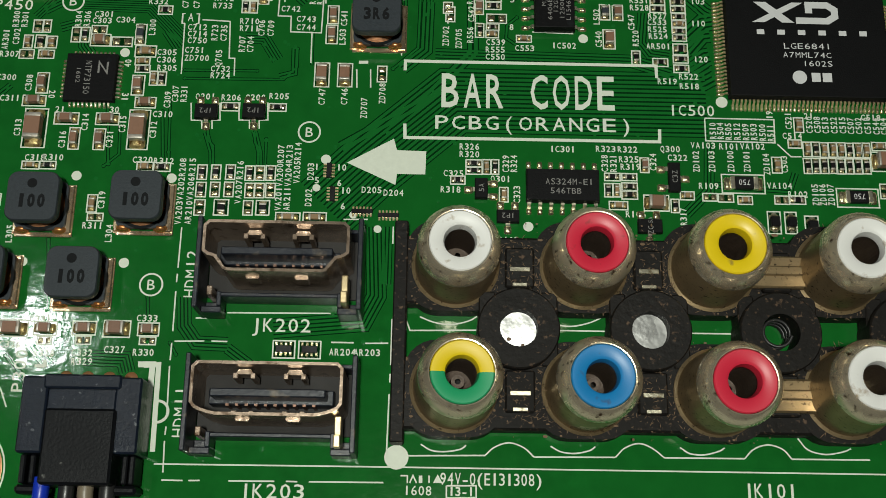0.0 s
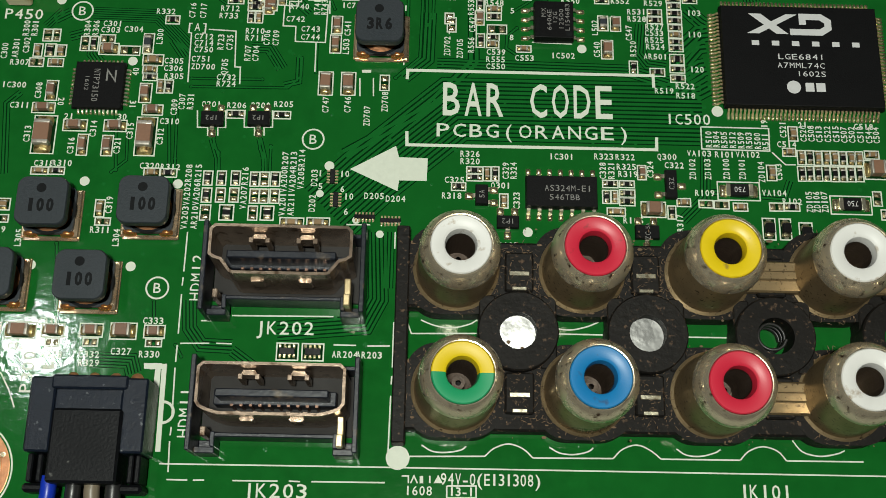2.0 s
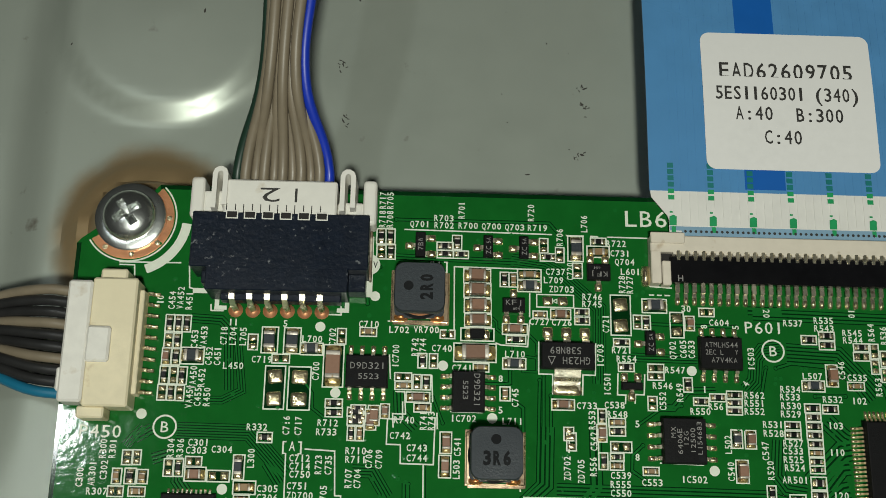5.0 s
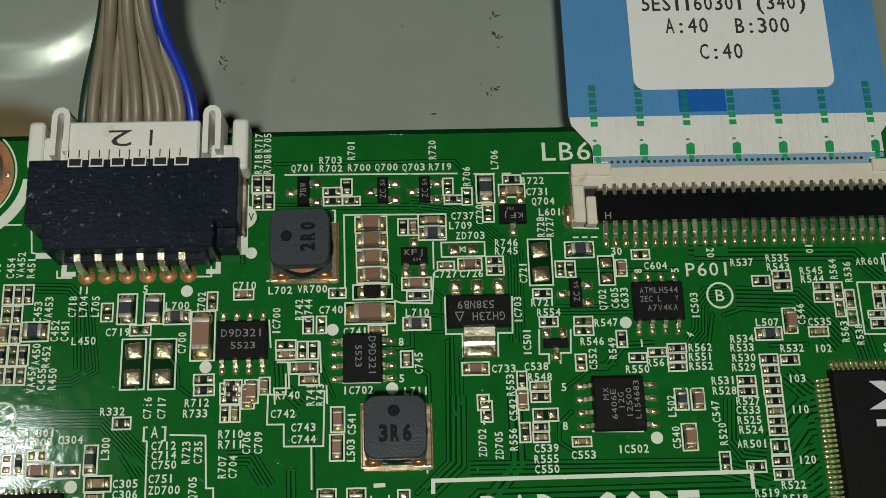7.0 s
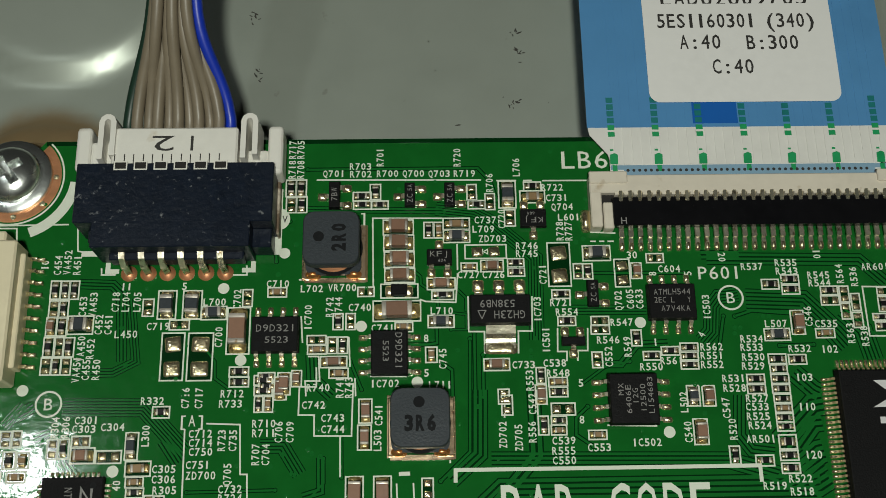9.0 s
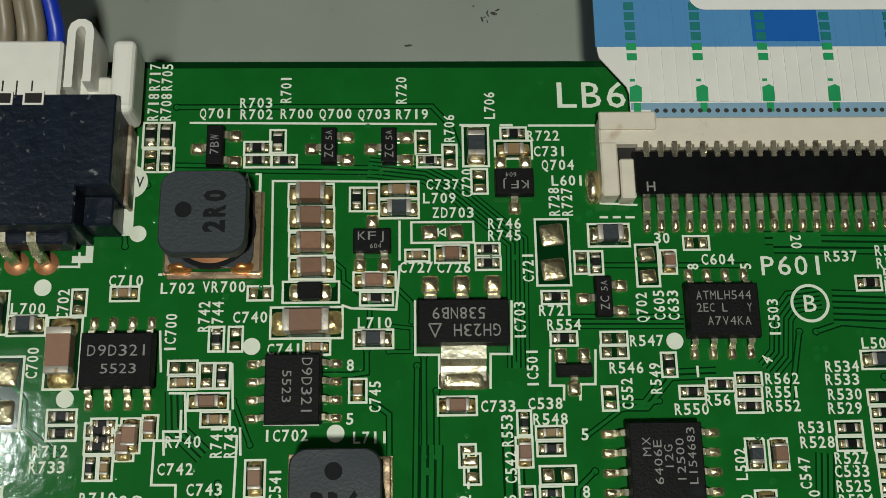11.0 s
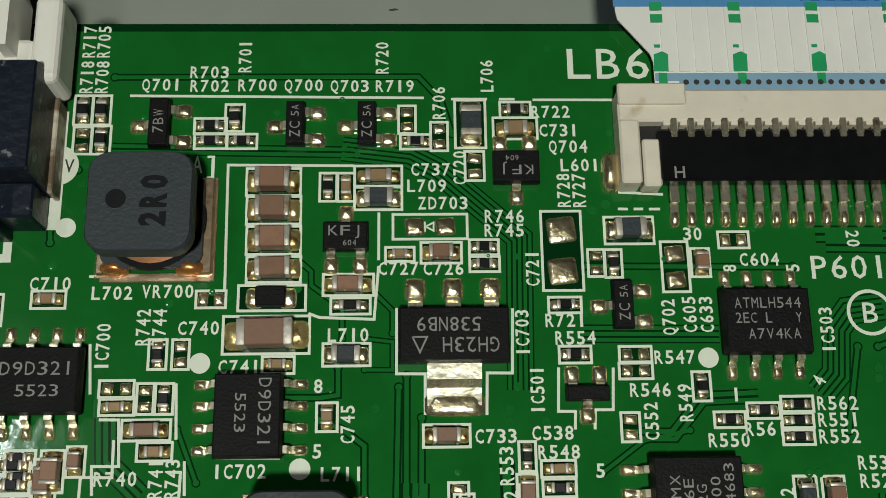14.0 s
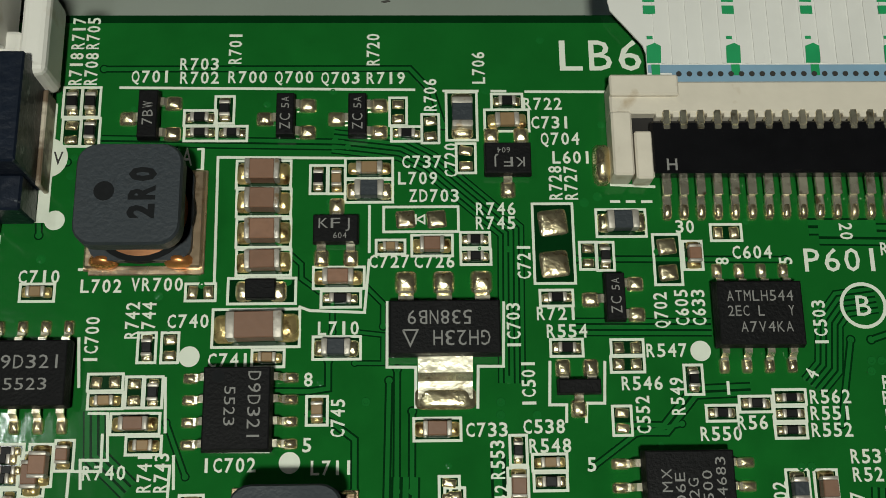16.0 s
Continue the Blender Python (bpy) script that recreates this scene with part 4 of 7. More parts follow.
# ---- small surface-mounted parts ----
SILK_BM, GAP_BM, TRACE_BM = bmesh.new(), bmesh.new(), bmesh.new()
COUNT = [0]


def lift():
    """A tiny step up for each new shape of a printed layer, so that no two lie in one plane."""
    COUNT[0] += 1
    return COUNT[0] * 0.0000035

CHIP_MESH = {}
KINDS = {
    "r": ("chip_resistor", "tiny black chip resistor with tinned ends", "resistor", RESIST, "chip resistors"),
    "c": ("chip_capacitor", "small brown ceramic chip capacitor with tinned ends", "capacitor", CERAM, "chip capacitors"),
    "t": ("chip_capacitor", "tiny tan ceramic chip capacitor with tinned ends", "capacitor", TANCER, "chip capacitors"),
    "C": ("block_capacitor", "thick reddish brown ceramic capacitor with tinned ends", "capacitor", CERAM, "block capacitors"),
    "l": ("chip_inductor", "small dark grey ferrite chip with silver ends", "chip inductor", FERRITE, "ferrite chips"),
    "d": ("chip_diode", "small black moulded diode with two flat leads", "diode", EPOXY, "chip diodes"),
}


def silk(*pts, w=0.16, closed=False):
    ribbon(SILK_BM, list(zip(pts[::2], pts[1::2])), w, 0.006, 0.021 + lift(), closed=closed)


def frame_silk(x, y, w, h):
    a, b = w / 2, h / 2
    silk(x - a, y - b, x + a, y - b, x + a, y + b, x - a, y + b, w=0.155, closed=True)


def tracks(n, pitch, *pts):
    """Parallel copper tracks: dark clearance with a lighter raised line between."""
    p = [Vector(q) for q in zip(pts[::2], pts[1::2])]
    side = []
    for i in range(len(p)):
        a = (p[i] - p[i - 1]).normalized() if i else (p[1] - p[0]).normalized()
        b = (p[i + 1] - p[i]).normalized() if i < len(p) - 1 else a
        t = (a + b).normalized() if (a + b).length > 1e-4 else a
        side.append(Vector((-t.y, t.x)) / max(0.5, t.dot(a)))
    if n == 1:
        w = min(pitch, 0.46)
        ribbon(GAP_BM, p, w, 0.0, 0.0015 + lift())
        ribbon(TRACE_BM, p, w * 0.55, 0.0, 0.010 + lift(), chamfer=0.02)
        for q in (p[0], p[-1]):
            prism(GAP_BM, disc_pts(q.x, q.y, w * 0.62, 14), 0.0, 0.0015 + lift())
            prism(TRACE_BM, disc_pts(q.x, q.y, w * 0.42, 14), 0.0, 0.010 + lift())
        return
    ribbon(GAP_BM, p, n * pitch + 0.06, 0.0, 0.0015 + lift())
    for k in range(n):
        d = (k - (n - 1) / 2) * pitch
        ribbon(TRACE_BM, [q + s * d for q, s in zip(p, side)], pitch * 0.66, 0.0, 0.010 + lift(), chamfer=pitch * 0.03)


def dot(x, y, r=0.58):
    prism(SILK_BM, disc_pts(x, y, r, 24), 0.006, 0.022 + lift())


def label(s, x, y, rz=0.0, height=0.82, width=None):
    step = 0.60 if rz in (0, 180) else 0.545
    big = height > 1.0
    text(s, x, y, 0.030, height * (0.95 if big else 0.92), width or max(0.26, step * len(s) - 0.12), SILK, board, rz, name="lettering", bold=0.012 if height > 3 else 0.006 if big else 0.018)


def pads(x, y, w, h, parent=None):
    """Two bare solder pads on the board."""
    key = ("pad", round(max(w, h), 1), round(min(w, h), 1))
    if key not in CHIP_MESH:
        L, W = max(w, h), min(w, h)
        bm = bmesh.new()
        dome(bm, 0, 0, L * 0.33, W * 0.72, min(0.18, W * 0.13), 24, 3, 0.26)
        CHIP_MESH[key] = mesh_of("solder_pad", bm, SOLDER, smooth=True)
    rot = 0 if w >= h else 90
    L = max(w, h)
    for s in (-1, 1):
        d = s * L * 0.26
        part("solder_pad", CHIP_MESH[key], board, "", at(x + (d if rot == 0 else 0), y + (0 if rot == 0 else d), 0, rot + random.uniform(-8, 8)))


def resistor_array(x, y, w, h):
    """Eight small pads in two rows with a dark strip between, in a white box."""
    frame_silk(x, y, w, h)
    prism(GAP_BM, [(x - w / 2 + 0.06, y - h / 2 + 0.06), (x + w / 2 - 0.06, y - h / 2 + 0.06), (x + w / 2 - 0.06, y + h / 2 - 0.06), (x - w / 2 + 0.06, y + h / 2 - 0.06)], 0.0, 0.0015 + lift())
    t = thing("resistor_array", at(x, y), "tiny black four-way resistor array with bright ends", "resistor", "resistor arrays")
    part("body", box_mesh("body", -w * 0.36, -h * 0.2, 0.03, w * 0.36, h * 0.2, 0.42, RESIST, 0.04), t)
    bm = bmesh.new()
    box(bm, -0.15, -h * 0.13, 0.015, 0.15, h * 0.13, 0.36, 0.05)
    end = mesh_of("end_cap", bm, SOLDER)
    for i in range(4):
        for s in (-1, 1):
            part("end_cap", end, t, "", at((i - 1.5) * w * 0.22, s * h * 0.28))


def chip(kind, x, y, w, h, outline=True):
    """A two-ended chip inside its white outline; kind n is an empty place with solder pads."""
    if outline:
        frame_silk(x, y, w, h)
    bm_dark = (x - w / 2 + 0.06, y - h / 2 + 0.06, x + w / 2 - 0.06, y + h / 2 - 0.06)
    prism(GAP_BM, [(bm_dark[0], bm_dark[1]), (bm_dark[2], bm_dark[1]), (bm_dark[2], bm_dark[3]), (bm_dark[0], bm_dark[3])], 0.0, 0.0015 + lift())
    if kind in "nN":
        pads(x, y, w, h)
        return
    name, lab, cat, mat, group = KINDS[kind]
    L, W = round(max(w, h), 1), round(min(w, h), 1)
    if kind == "d":
        bl, bw, bh = L * 0.44, W * 0.72, 0.75
    elif kind == "C":
        bl, bw, bh = L * 0.64, W * 0.70, min(1.25, W * 0.62)
    elif kind == "c":
        bl, bw, bh = L * 0.60, W * 0.64, min(0.85, W * 0.6)
    elif kind == "l":
        bl, bw, bh = L * 0.62, W * 0.66, min(0.8, W * 0.55)
    elif kind == "t":
        bl, bw, bh = L * 0.55, W * 0.56, 0.45
    else:
        bl, bw, bh = L * 0.56, W * 0.54, 0.33
    key = (kind, L, W)
    if key not in CHIP_MESH:
        e = bl * {"d": 0.0, "C": 0.16, "c": 0.18}.get(kind, 0.22)
        bm = bmesh.new()
        box(bm, -bl / 2 + e * 0.9, -bw / 2, 0.03, bl / 2 - e * 0.9, bw / 2, bh, 0.05)
        body = mesh_of("body", bm, mat)
        bm = bmesh.new()
        if kind == "d":
            box(bm, -0.35, -bw * 0.28, 0.03, 0.35, bw * 0.28, 0.14, 0.03)
        else:
            box(bm, -e / 2, -bw / 2 - 0.015, 0.02, e / 2, bw / 2 + 0.015, bh + 0.015, min(0.07, e * 0.3), 2)
        cap = mesh_of("end_cap", bm, TIN if kind == "d" else END, smooth=True)
        bm = bmesh.new()
        dome(bm, 0, 0, L * 0.27, bw * 1.12, bh * 0.4, 16, 3, 0.45)
        fillet = mesh_of("solder", bm, FLUX if kind in "Cct" else SOLDER, smooth=True)
        CHIP_MESH[key] = (body, cap, fillet, e)
    body, cap, fillet, e = CHIP_MESH[key]
    rz = (0 if w >= h else 90) + random.uniform(-1.6, 1.6)
    t = thing(name, at(x + random.uniform(-0.03, 0.03), y + random.uniform(-0.03, 0.03), 0, rz), lab, cat, group)
    part("body", body, t)
    for s in (-1, 1):
        part("end_cap", cap, t, "", at(s * (bl / 2 - e / 2 + (0.25 if kind == "d" else 0)), 0))
        part("solder", fillet, t, "", at(s * bl * 0.56, 0))


def gull_lead(length, width, height, mat, name="lead"):
    """A bent flat lead that leaves a package at height and lies on the board; it points along +x from the body."""
    bm = bmesh.new()
    pts = [(-0.1, height), (length * 0.22, height), (length * 0.42, 0.16), (length, 0.12)]
    rows = []
    for i, (px, pz) in enumerate(pts):
        rows.append([bm.verts.new((px, -width / 2, pz + 0.1)), bm.verts.new((px, width / 2, pz + 0.1)), bm.verts.new((px + (0.05 if 0 < i < 3 else 0), width / 2, pz - 0.1)), bm.verts.new((px + (0.05 if 0 < i < 3 else 0), -width / 2, pz - 0.1))])
    for p, q in zip(rows, rows[1:]):
        for i in range(4):
            bm.faces.new((p[i], p[(i + 1) % 4], q[(i + 1) % 4], q[i]))
    bm.faces.new(rows[0])
    bm.faces.new(rows[-1])
    return mesh_of(name, bm, mat)


def solder_foot(L, W, h=0.22):
    bm = bmesh.new()
    dome(bm, 0, 0, L, W, h, 16, 3, 0.4)
    return mesh_of("solder", bm, SOLDER, smooth=True)


def package(name, lab, cat, x, y, w, h, z, leads, marks=(), rz=0.0, lead_len=1.05, lead_w=0.42, lead_h=0.55, pin_dot=None, foot_size=None, lead_mat=None, group="", mat=None, draft=0.12, mark_mat=None):
    """A moulded package. leads: side, count, pitch, offset; marks: word, x, y, height, width, turn."""
    t = thing(name, at(x, y, 0, rz), lab, cat, group)
    bm = bmesh.new()
    a, b = w / 2, h / 2
    d = draft
    sec = [(0.08, d), (z * 0.5, 0.0), (z - 0.04, d * 0.8), (z, d + 0.05)]
    rings = [[bm.verts.new((sx * (a - k), sy * (b - k), zz)) for sx, sy in ((-1, -1), (1, -1), (1, 1), (-1, 1))] for zz, k in sec]
    for p, q in zip(rings, rings[1:]):
        for i in range(4):
            bm.faces.new((p[i], p[(i + 1) % 4], q[(i + 1) % 4], q[i]))
    bm.faces.new(rings[-1])
    bm.faces.new(rings[0][::-1])
    part("body", mesh_of("body", bm, mat or EPOXY), t)
    if pin_dot:
        bm = bmesh.new()
        prism(bm, disc_pts(pin_dot[0], pin_dot[1], pin_dot[2], 18), z - 0.01, z + 0.004)
        part("pin_mark", mesh_of("pin_mark", bm, FERRITE_INK), t)
    lead = gull_lead(lead_len, lead_w, min(lead_h, z * 0.5), lead_mat or TIN)
    foot = solder_foot(*(foot_size or (lead_len * 0.85, lead_w * 1.5)), 0.2 + 0.28 * lead_w)
    for side, n, pitch, off in leads:
        for i in range(n):
            u = (i - (n - 1) / 2) * pitch + off
            m = {"R": at(a, u), "L": at(-a, u, 0, 180), "U": at(u, b, 0, 90), "D": at(u, -b, 0, -90)}[side]
            q = part("lead", lead, t, "", m)
            part("solder", foot, q, "", at(lead_len * 0.82, 0))
    for s, mx, my, mh, mw, mr in marks:
        text(s, mx, my, z + 0.006, mh, mw, mark_mat or CHIP_INK, t, mr, bold=0.0)
    return t


def transistor(x, y, w, h, single, mark=""):
    """Three-legged package; single is the side with one leg."""
    two = {"L": "R", "R": "L", "U": "D", "D": "U"}[single]
    marks = []
    if mark:
        rot = {"L": -90, "R": 90, "U": 0, "D": 180}[single]
        L = max(w, h) * 0.62
        marks = [(mark, 0, 0, 0.62, min(L, 0.48 * len(mark)), rot if single in "UD" else 90)]
        if mark == "ZC":
            marks = [("ZC", 0.0, -0.5, 0.62, 0.95, 90), ("5A", 0.0, 0.68, 0.46, 0.7, 90)]
        elif mark == "KFJ":
            k = 1 if single == "U" else -1
            marks = [("KFJ", 0.0, 0.28 * k, 0.6, 1.9, rot), ("604", 0.25 * k, -0.45 * k, 0.34, 0.75, rot)]
    package("transistor", "small black three-legged transistor" + (" marked " + mark if mark else ""), "transistor", x, y, w, h, 0.95, [(single, 1, 1, 0), (two, 2, max(w, h) * 0.64, 0)], marks, lead_len=0.85, lead_w=0.5, lead_h=0.3, foot_size=(1.05, 0.92), group="transistors", draft=0.06)


def zener_place(x, y, w, h):
    frame_silk(x, y, w, h)
    pads(x, y, w * 0.8, h)
    silk(x - 0.25, y, x + 0.2, y + 0.25, x + 0.2, y - 0.25, x - 0.25, y, w=0.1)
    silk(x - 0.3, y + 0.3, x - 0.3, y - 0.3, w=0.1)


def circle_mark(x, y, r=1.25, s="B"):
    silk(*[c for p in disc_pts(x, y, r, 30) for c in p], w=0.2, closed=True)
    label(s, x, y, 0, 1.25, 0.85)


def via(x, y):
    bm_key = "via"
    if bm_key not in CHIP_MESH:
        bm = bmesh.new()
        lathe(bm, [(0.26, 0.0), (0.24, 0.03), (0.13, 0.03), (0.10, 0.006), (0.0, 0.006)], seg=14)
        CHIP_MESH[bm_key] = mesh_of("via", bm, TRACE)
    part("via", CHIP_MESH[bm_key], board, "", at(x, y, 0.004))


def patch(*pts):
    prism(SILK_BM, list(zip(pts[::2], pts[1::2])), 0.006, 0.023 + lift())


def big_resistor(x, y, w, h, mark):
    frame_silk(x, y, w, h)
    t = thing("marked_resistor", at(x, y), "flat black chip resistor with upside-down number and silver ends", "resistor", "marked resistors")
    part("body", box_mesh("body", -w * 0.22, -h * 0.33, 0.05, w * 0.22, h * 0.33, 0.6, RESIST, 0.06), t)
    for s in (-1, 1):
        part("end_cap", box_mesh("end_cap", s * w * 0.27 - w * 0.055, -h * 0.34, 0.03, s * w * 0.27 + w * 0.055, h * 0.34, 0.62, TIN, 0.08, 2), t)
        part("solder", solder_foot(w * 0.2, h * 0.7, 0.3), t, "", at(s * w * 0.36, 0))
    text(mark, 0, 0, 0.606, h * 0.3, w * 0.26, WHITE_INK, t, 180, bold=0.0)


def comb(x, y, n, pitch, length, rz=0.0, group="contact arrays"):
    """A fine surge-protector array: parallel gilded strips."""
    t = thing("protection_array", at(x, y, 0, rz), "tiny array of parallel gilded contact strips", "chip", group)
    bm = bmesh.new()
    box(bm, -length / 2, -pitch * 0.28, 0.02, length / 2, pitch * 0.28, 0.12, 0.02)
    strip = mesh_of("strip", bm, GOLD)
    bm = bmesh.new()
    box(bm, -length * 0.22, -n * pitch / 2, 0.02, length * 0.22, n * pitch / 2, 0.3, 0.04)
    part("body", mesh_of("body", bm, RESIST), t)
    for i in range(n):
        part("strip", strip, t, "", at(0, (i - (n - 1) / 2) * pitch))


# ---- parts on the board, field by field ----
chip("r", -16.80, 29.68, 1.05, 1.86)
chip("r", -15.72, 29.68, 1.05, 1.86)
chip("n", -16.73, 27.77, 1.04, 1.69)
chip("r", -15.64, 27.80, 1.08, 1.76)
transistor(-12.18, 28.61, 1.20, 2.98, "L", "7BW")
transistor(-4.28, 28.57, 1.11, 2.64, "L", "ZC")
transistor(-0.10, 28.55, 1.11, 2.64, "L", "ZC")
transistor(8.59, 25.79, 2.74, 1.94, "D", "KFJ")
transistor(-1.28, 21.63, 2.60, 1.66, "U", "KFJ")
transistor(14.35, 17.56, 1.17, 2.78, "L", "ZC")
transistor(12.11, 12.56, 2.41, 0.86, "D")
chip("r", -9.31, 28.66, 1.88, 0.96)
chip("r", -9.27, 27.69, 1.87, 0.92)
chip("r", -7.91, 29.17, 1.09, 1.71)
chip("r", -7.43, 27.68, 1.74, 0.92)
chip("n", 2.26, 29.03, 1.00, 1.76)
chip("r", 2.75, 27.62, 1.79, 0.92)
chip("n", 4.15, 27.95, 1.00, 1.81)
chip("l", 6.00, 28.74, 1.80, 3.05)
chip("t", 8.66, 28.45, 2.61, 1.36)
chip("r", 8.70, 29.63, 1.82, 1.01)
chip("n", 6.20, 26.09, 1.12, 1.82)
chip("t", 0.56, 25.49, 2.75, 1.25)
chip("l", 0.56, 24.11, 2.74, 1.38)
chip("r", -2.34, 24.82, 0.98, 1.73)
chip("t", -1.30, 24.81, 0.98, 1.73)
chip("C", -5.51, 25.15, 3.12, 1.66)
chip("C", -5.46, 23.42, 3.10, 1.67)
chip("C", -5.42, 21.61, 3.08, 1.68)
chip("C", -5.37, 19.88, 3.06, 1.52)
chip("t", 1.80, 20.73, 1.64, 0.84)
chip("c", 4.17, 20.81, 2.32, 1.24)
chip("r", 6.63, 21.12, 1.68, 0.91)
chip("r", 6.65, 20.12, 1.71, 0.90)
chip("N", 11.12, 20.90, 2.31, 4.74)
chip("l", 15.06, 22.08, 2.85, 1.63)
chip("n", 13.06, 20.14, 0.94, 1.61)
chip("r", 14.05, 20.10, 0.97, 1.67)
chip("N", 17.61, 19.89, 1.56, 2.98)
chip("c", 19.08, 20.12, 1.08, 1.68)
chip("n", 21.11, 21.47, 1.78, 0.98)
chip("r", 11.15, 17.68, 1.86, 0.92)
chip("r", 11.60, 14.83, 1.80, 0.96)
chip("n", 14.99, 14.82, 1.81, 0.89)
chip("n", 14.96, 13.87, 1.87, 0.89)
chip("n", 14.48, 10.75, 1.03, 1.60)
chip("r", 18.59, 12.97, 1.01, 1.64)
chip("r", 20.02, 11.10, 1.73, 0.87)
chip("r", 21.94, 11.58, 1.83, 0.87)
chip("r", 23.86, 11.94, 1.80, 0.85)
chip("r", 23.81, 11.02, 1.76, 0.81)
chip("r", 23.77, 10.09, 1.76, 0.80)
chip("t", -4.97, 14.39, 1.77, 0.95)
chip("l", -1.19, 14.94, 2.63, 1.27)
chip("C", -5.68, 16.10, 4.82, 2.14)
chip("d", -5.42, 18.22, 3.79, 1.47)
chip("n", -8.84, 18.17, 1.67, 0.98)
chip("c", -1.12, 18.95, 2.86, 1.25)
chip("r", -0.99, 17.72, 2.22, 0.94)
chip("t", -17.90, 18.22, 1.90, 1.00)
chip("r", -11.65, 15.05, 0.99, 1.67)
chip("n", -10.38, 15.04, 0.93, 1.68)
chip("n", -13.78, 13.15, 1.90, 0.93)
chip("t", -13.72, 12.15, 1.89, 0.89)
chip("n", -12.19, 12.59, 0.92, 1.70)
chip("r", -11.15, 12.58, 0.98, 1.70)
chip("c", -12.04, 10.87, 2.64, 1.13)
chip("t", -11.52, 9.71, 1.90, 0.99)
chip("r", -18.70, 9.47, 1.65, 0.78)
chip("r", -18.61, 8.49, 1.64, 0.83)
chip("C", -16.94, 8.72, 1.26, 2.23)
chip("c", -15.71, 9.22, 0.99, 1.62)
chip("t", -2.23, 11.48, 1.14, 1.57)
chip("c", 4.33, 10.39, 2.56, 1.22)
chip("r", 8.72, 9.22, 0.92, 1.61)
chip("C", 8.65, 7.30, 1.10, 1.94)
chip("t", 10.40, 8.54, 1.88, 0.90)
chip("r", 10.41, 7.52, 1.81, 0.96)
chip("n", 4.93, 7.13, 1.09, 1.48)
chip("l", 23.85, 6.97, 1.24, 2.04)
chip("C", 25.40, 6.94, 1.24, 2.04)
zener_place(3.55, 22.38, 4.28, 1.49)
label("R718", -16.76, 31.80, 90)
label("R717", -16.76, 34.11, 90)
label("R708", -15.86, 31.80, 90)
label("R705", -15.89, 34.11, 90)
label("Q701", -12.32, 31.31, 0)
label("R703", -9.50, 32.11, 0)
label("R702", -9.46, 31.23, 0)
label("R701", -7.43, 33.13, 90)
label("R700", -6.63, 31.26, 0)
label("Q700", -3.89, 31.25, 0)
label("Q703", -1.15, 31.20, 0)
label("R719", 1.54, 31.19, 0)
label("R720", 0.77, 33.03, 90)
label("R706", 4.15, 30.09, 90)
label("L706", 7.05, 31.83, 90)
label("R722", 10.82, 29.51, 0)
label("C731", 11.24, 28.32, 0)
label("Q704", 11.76, 27.29, 0)
label("L601", 12.40, 26.12, 0)
label("C737", 3.62, 25.89, 0)
label("L709", 3.38, 24.88, 0)
label("ZD703", 4.31, 23.81, 0)
label("R746", 7.86, 22.99, 0)
label("R745", 7.83, 22.14, 0)
label("R728", 11.36, 24.55, 90)
label("R727", 12.26, 24.54, 90)
label("C721", 9.37, 19.84, 90)
label("C604", 22.51, 20.29, 0)
label("C710", -17.86, 19.14, 0)
label("L702", -14.38, 18.58, 0)
label("VR700", -11.27, 18.65, 0)
label("R742", -12.54, 16.60, 90)
label("R744", -11.64, 16.59, 90)
label("C740", -9.45, 16.53, 0)
label("C741", -7.12, 14.32, 0)
label("L710", -1.11, 16.06, 0)
label("IC700", -14.70, 15.51, 90)
label("IC703", 8.66, 16.11, 90)
label("R721", 11.14, 16.80, 0)
label("R554", 11.66, 15.79, 0)
label("R547", 17.19, 14.64, 0)
label("R546", 15.70, 12.81, 0)
label("R549", 17.60, 12.07, 90)
label("C552", 15.64, 11.07, 90)
label("Q702", 17.01, 16.93, 90)
label("C605", 18.21, 17.08, 90)
label("C633", 19.17, 17.07, 90)
label("IC503", 25.99, 16.12, 90)
label("R562", 26.13, 11.96, 0)
label("R551", 26.08, 11.05, 0)
label("R552", 26.04, 10.13, 0)
label("R561", 21.97, 10.58, 0)
label("R550", 19.88, 9.99, 0)
label("C733", 7.03, 10.35, 0)
label("C538", 10.16, 10.49, 0)
label("R548", 10.46, 9.45, 0)
label("R553", 7.56, 8.73, 90)
label("IC501", 9.39, 12.86, 90)
label("C745", -1.10, 11.07, 90)
label("IC702", -6.90, 8.61, 0)
label("R740", -13.53, 8.29, 0)
label("R741", -11.40, 8.26, 90)
label("R743", -10.50, 8.25, 90)
label("8", -2.73, 13.20, 0)
label("5", -2.74, 9.64, 0)
label("C727", 1.73, 19.90, 0)
label("C726", 4.29, 19.88, 0)
label("C720", 5.32, 25.98, 90)
label("L711", -1.38, 8.41, 0)
label("8", 20.73, 19.77, 90)
label("5", 24.39, 19.77, 90)
label("1", 20.48, 12.50, 0)
label("4", 25.22, 13.23, 60)
label("[A]", -9.97, 26.26, 0, 1.15, 2.2)
label("P601", 27.68, 19.81, 0, 1.45, 4.4)
label("30", 18.74, 21.85, 0)
label("20", 28.11, 21.50, -90)
silk(-14.13, 30.60, 3.28, 30.42)
silk(-18.82, 30.73, -17.57, 30.72)
silk(4.89, 30.34, 7.04, 30.33)
silk(7.75, 30.32, 8.69, 30.32)
silk(9.77, 30.28, 14.67, 30.26)
silk(-0.88, 26.13, -8.18, 26.21, -8.09, 18.65)
silk(0.60, 23.25, 0.59, 20.39)
silk(1.61, 17.58, 1.59, 13.84, 3.18, 13.82, 3.16, 11.54)
silk(6.56, 11.50, 6.63, 13.84, 8.04, 13.82, 8.16, 17.51)
silk(14.56, 24.42, 17.20, 24.27)
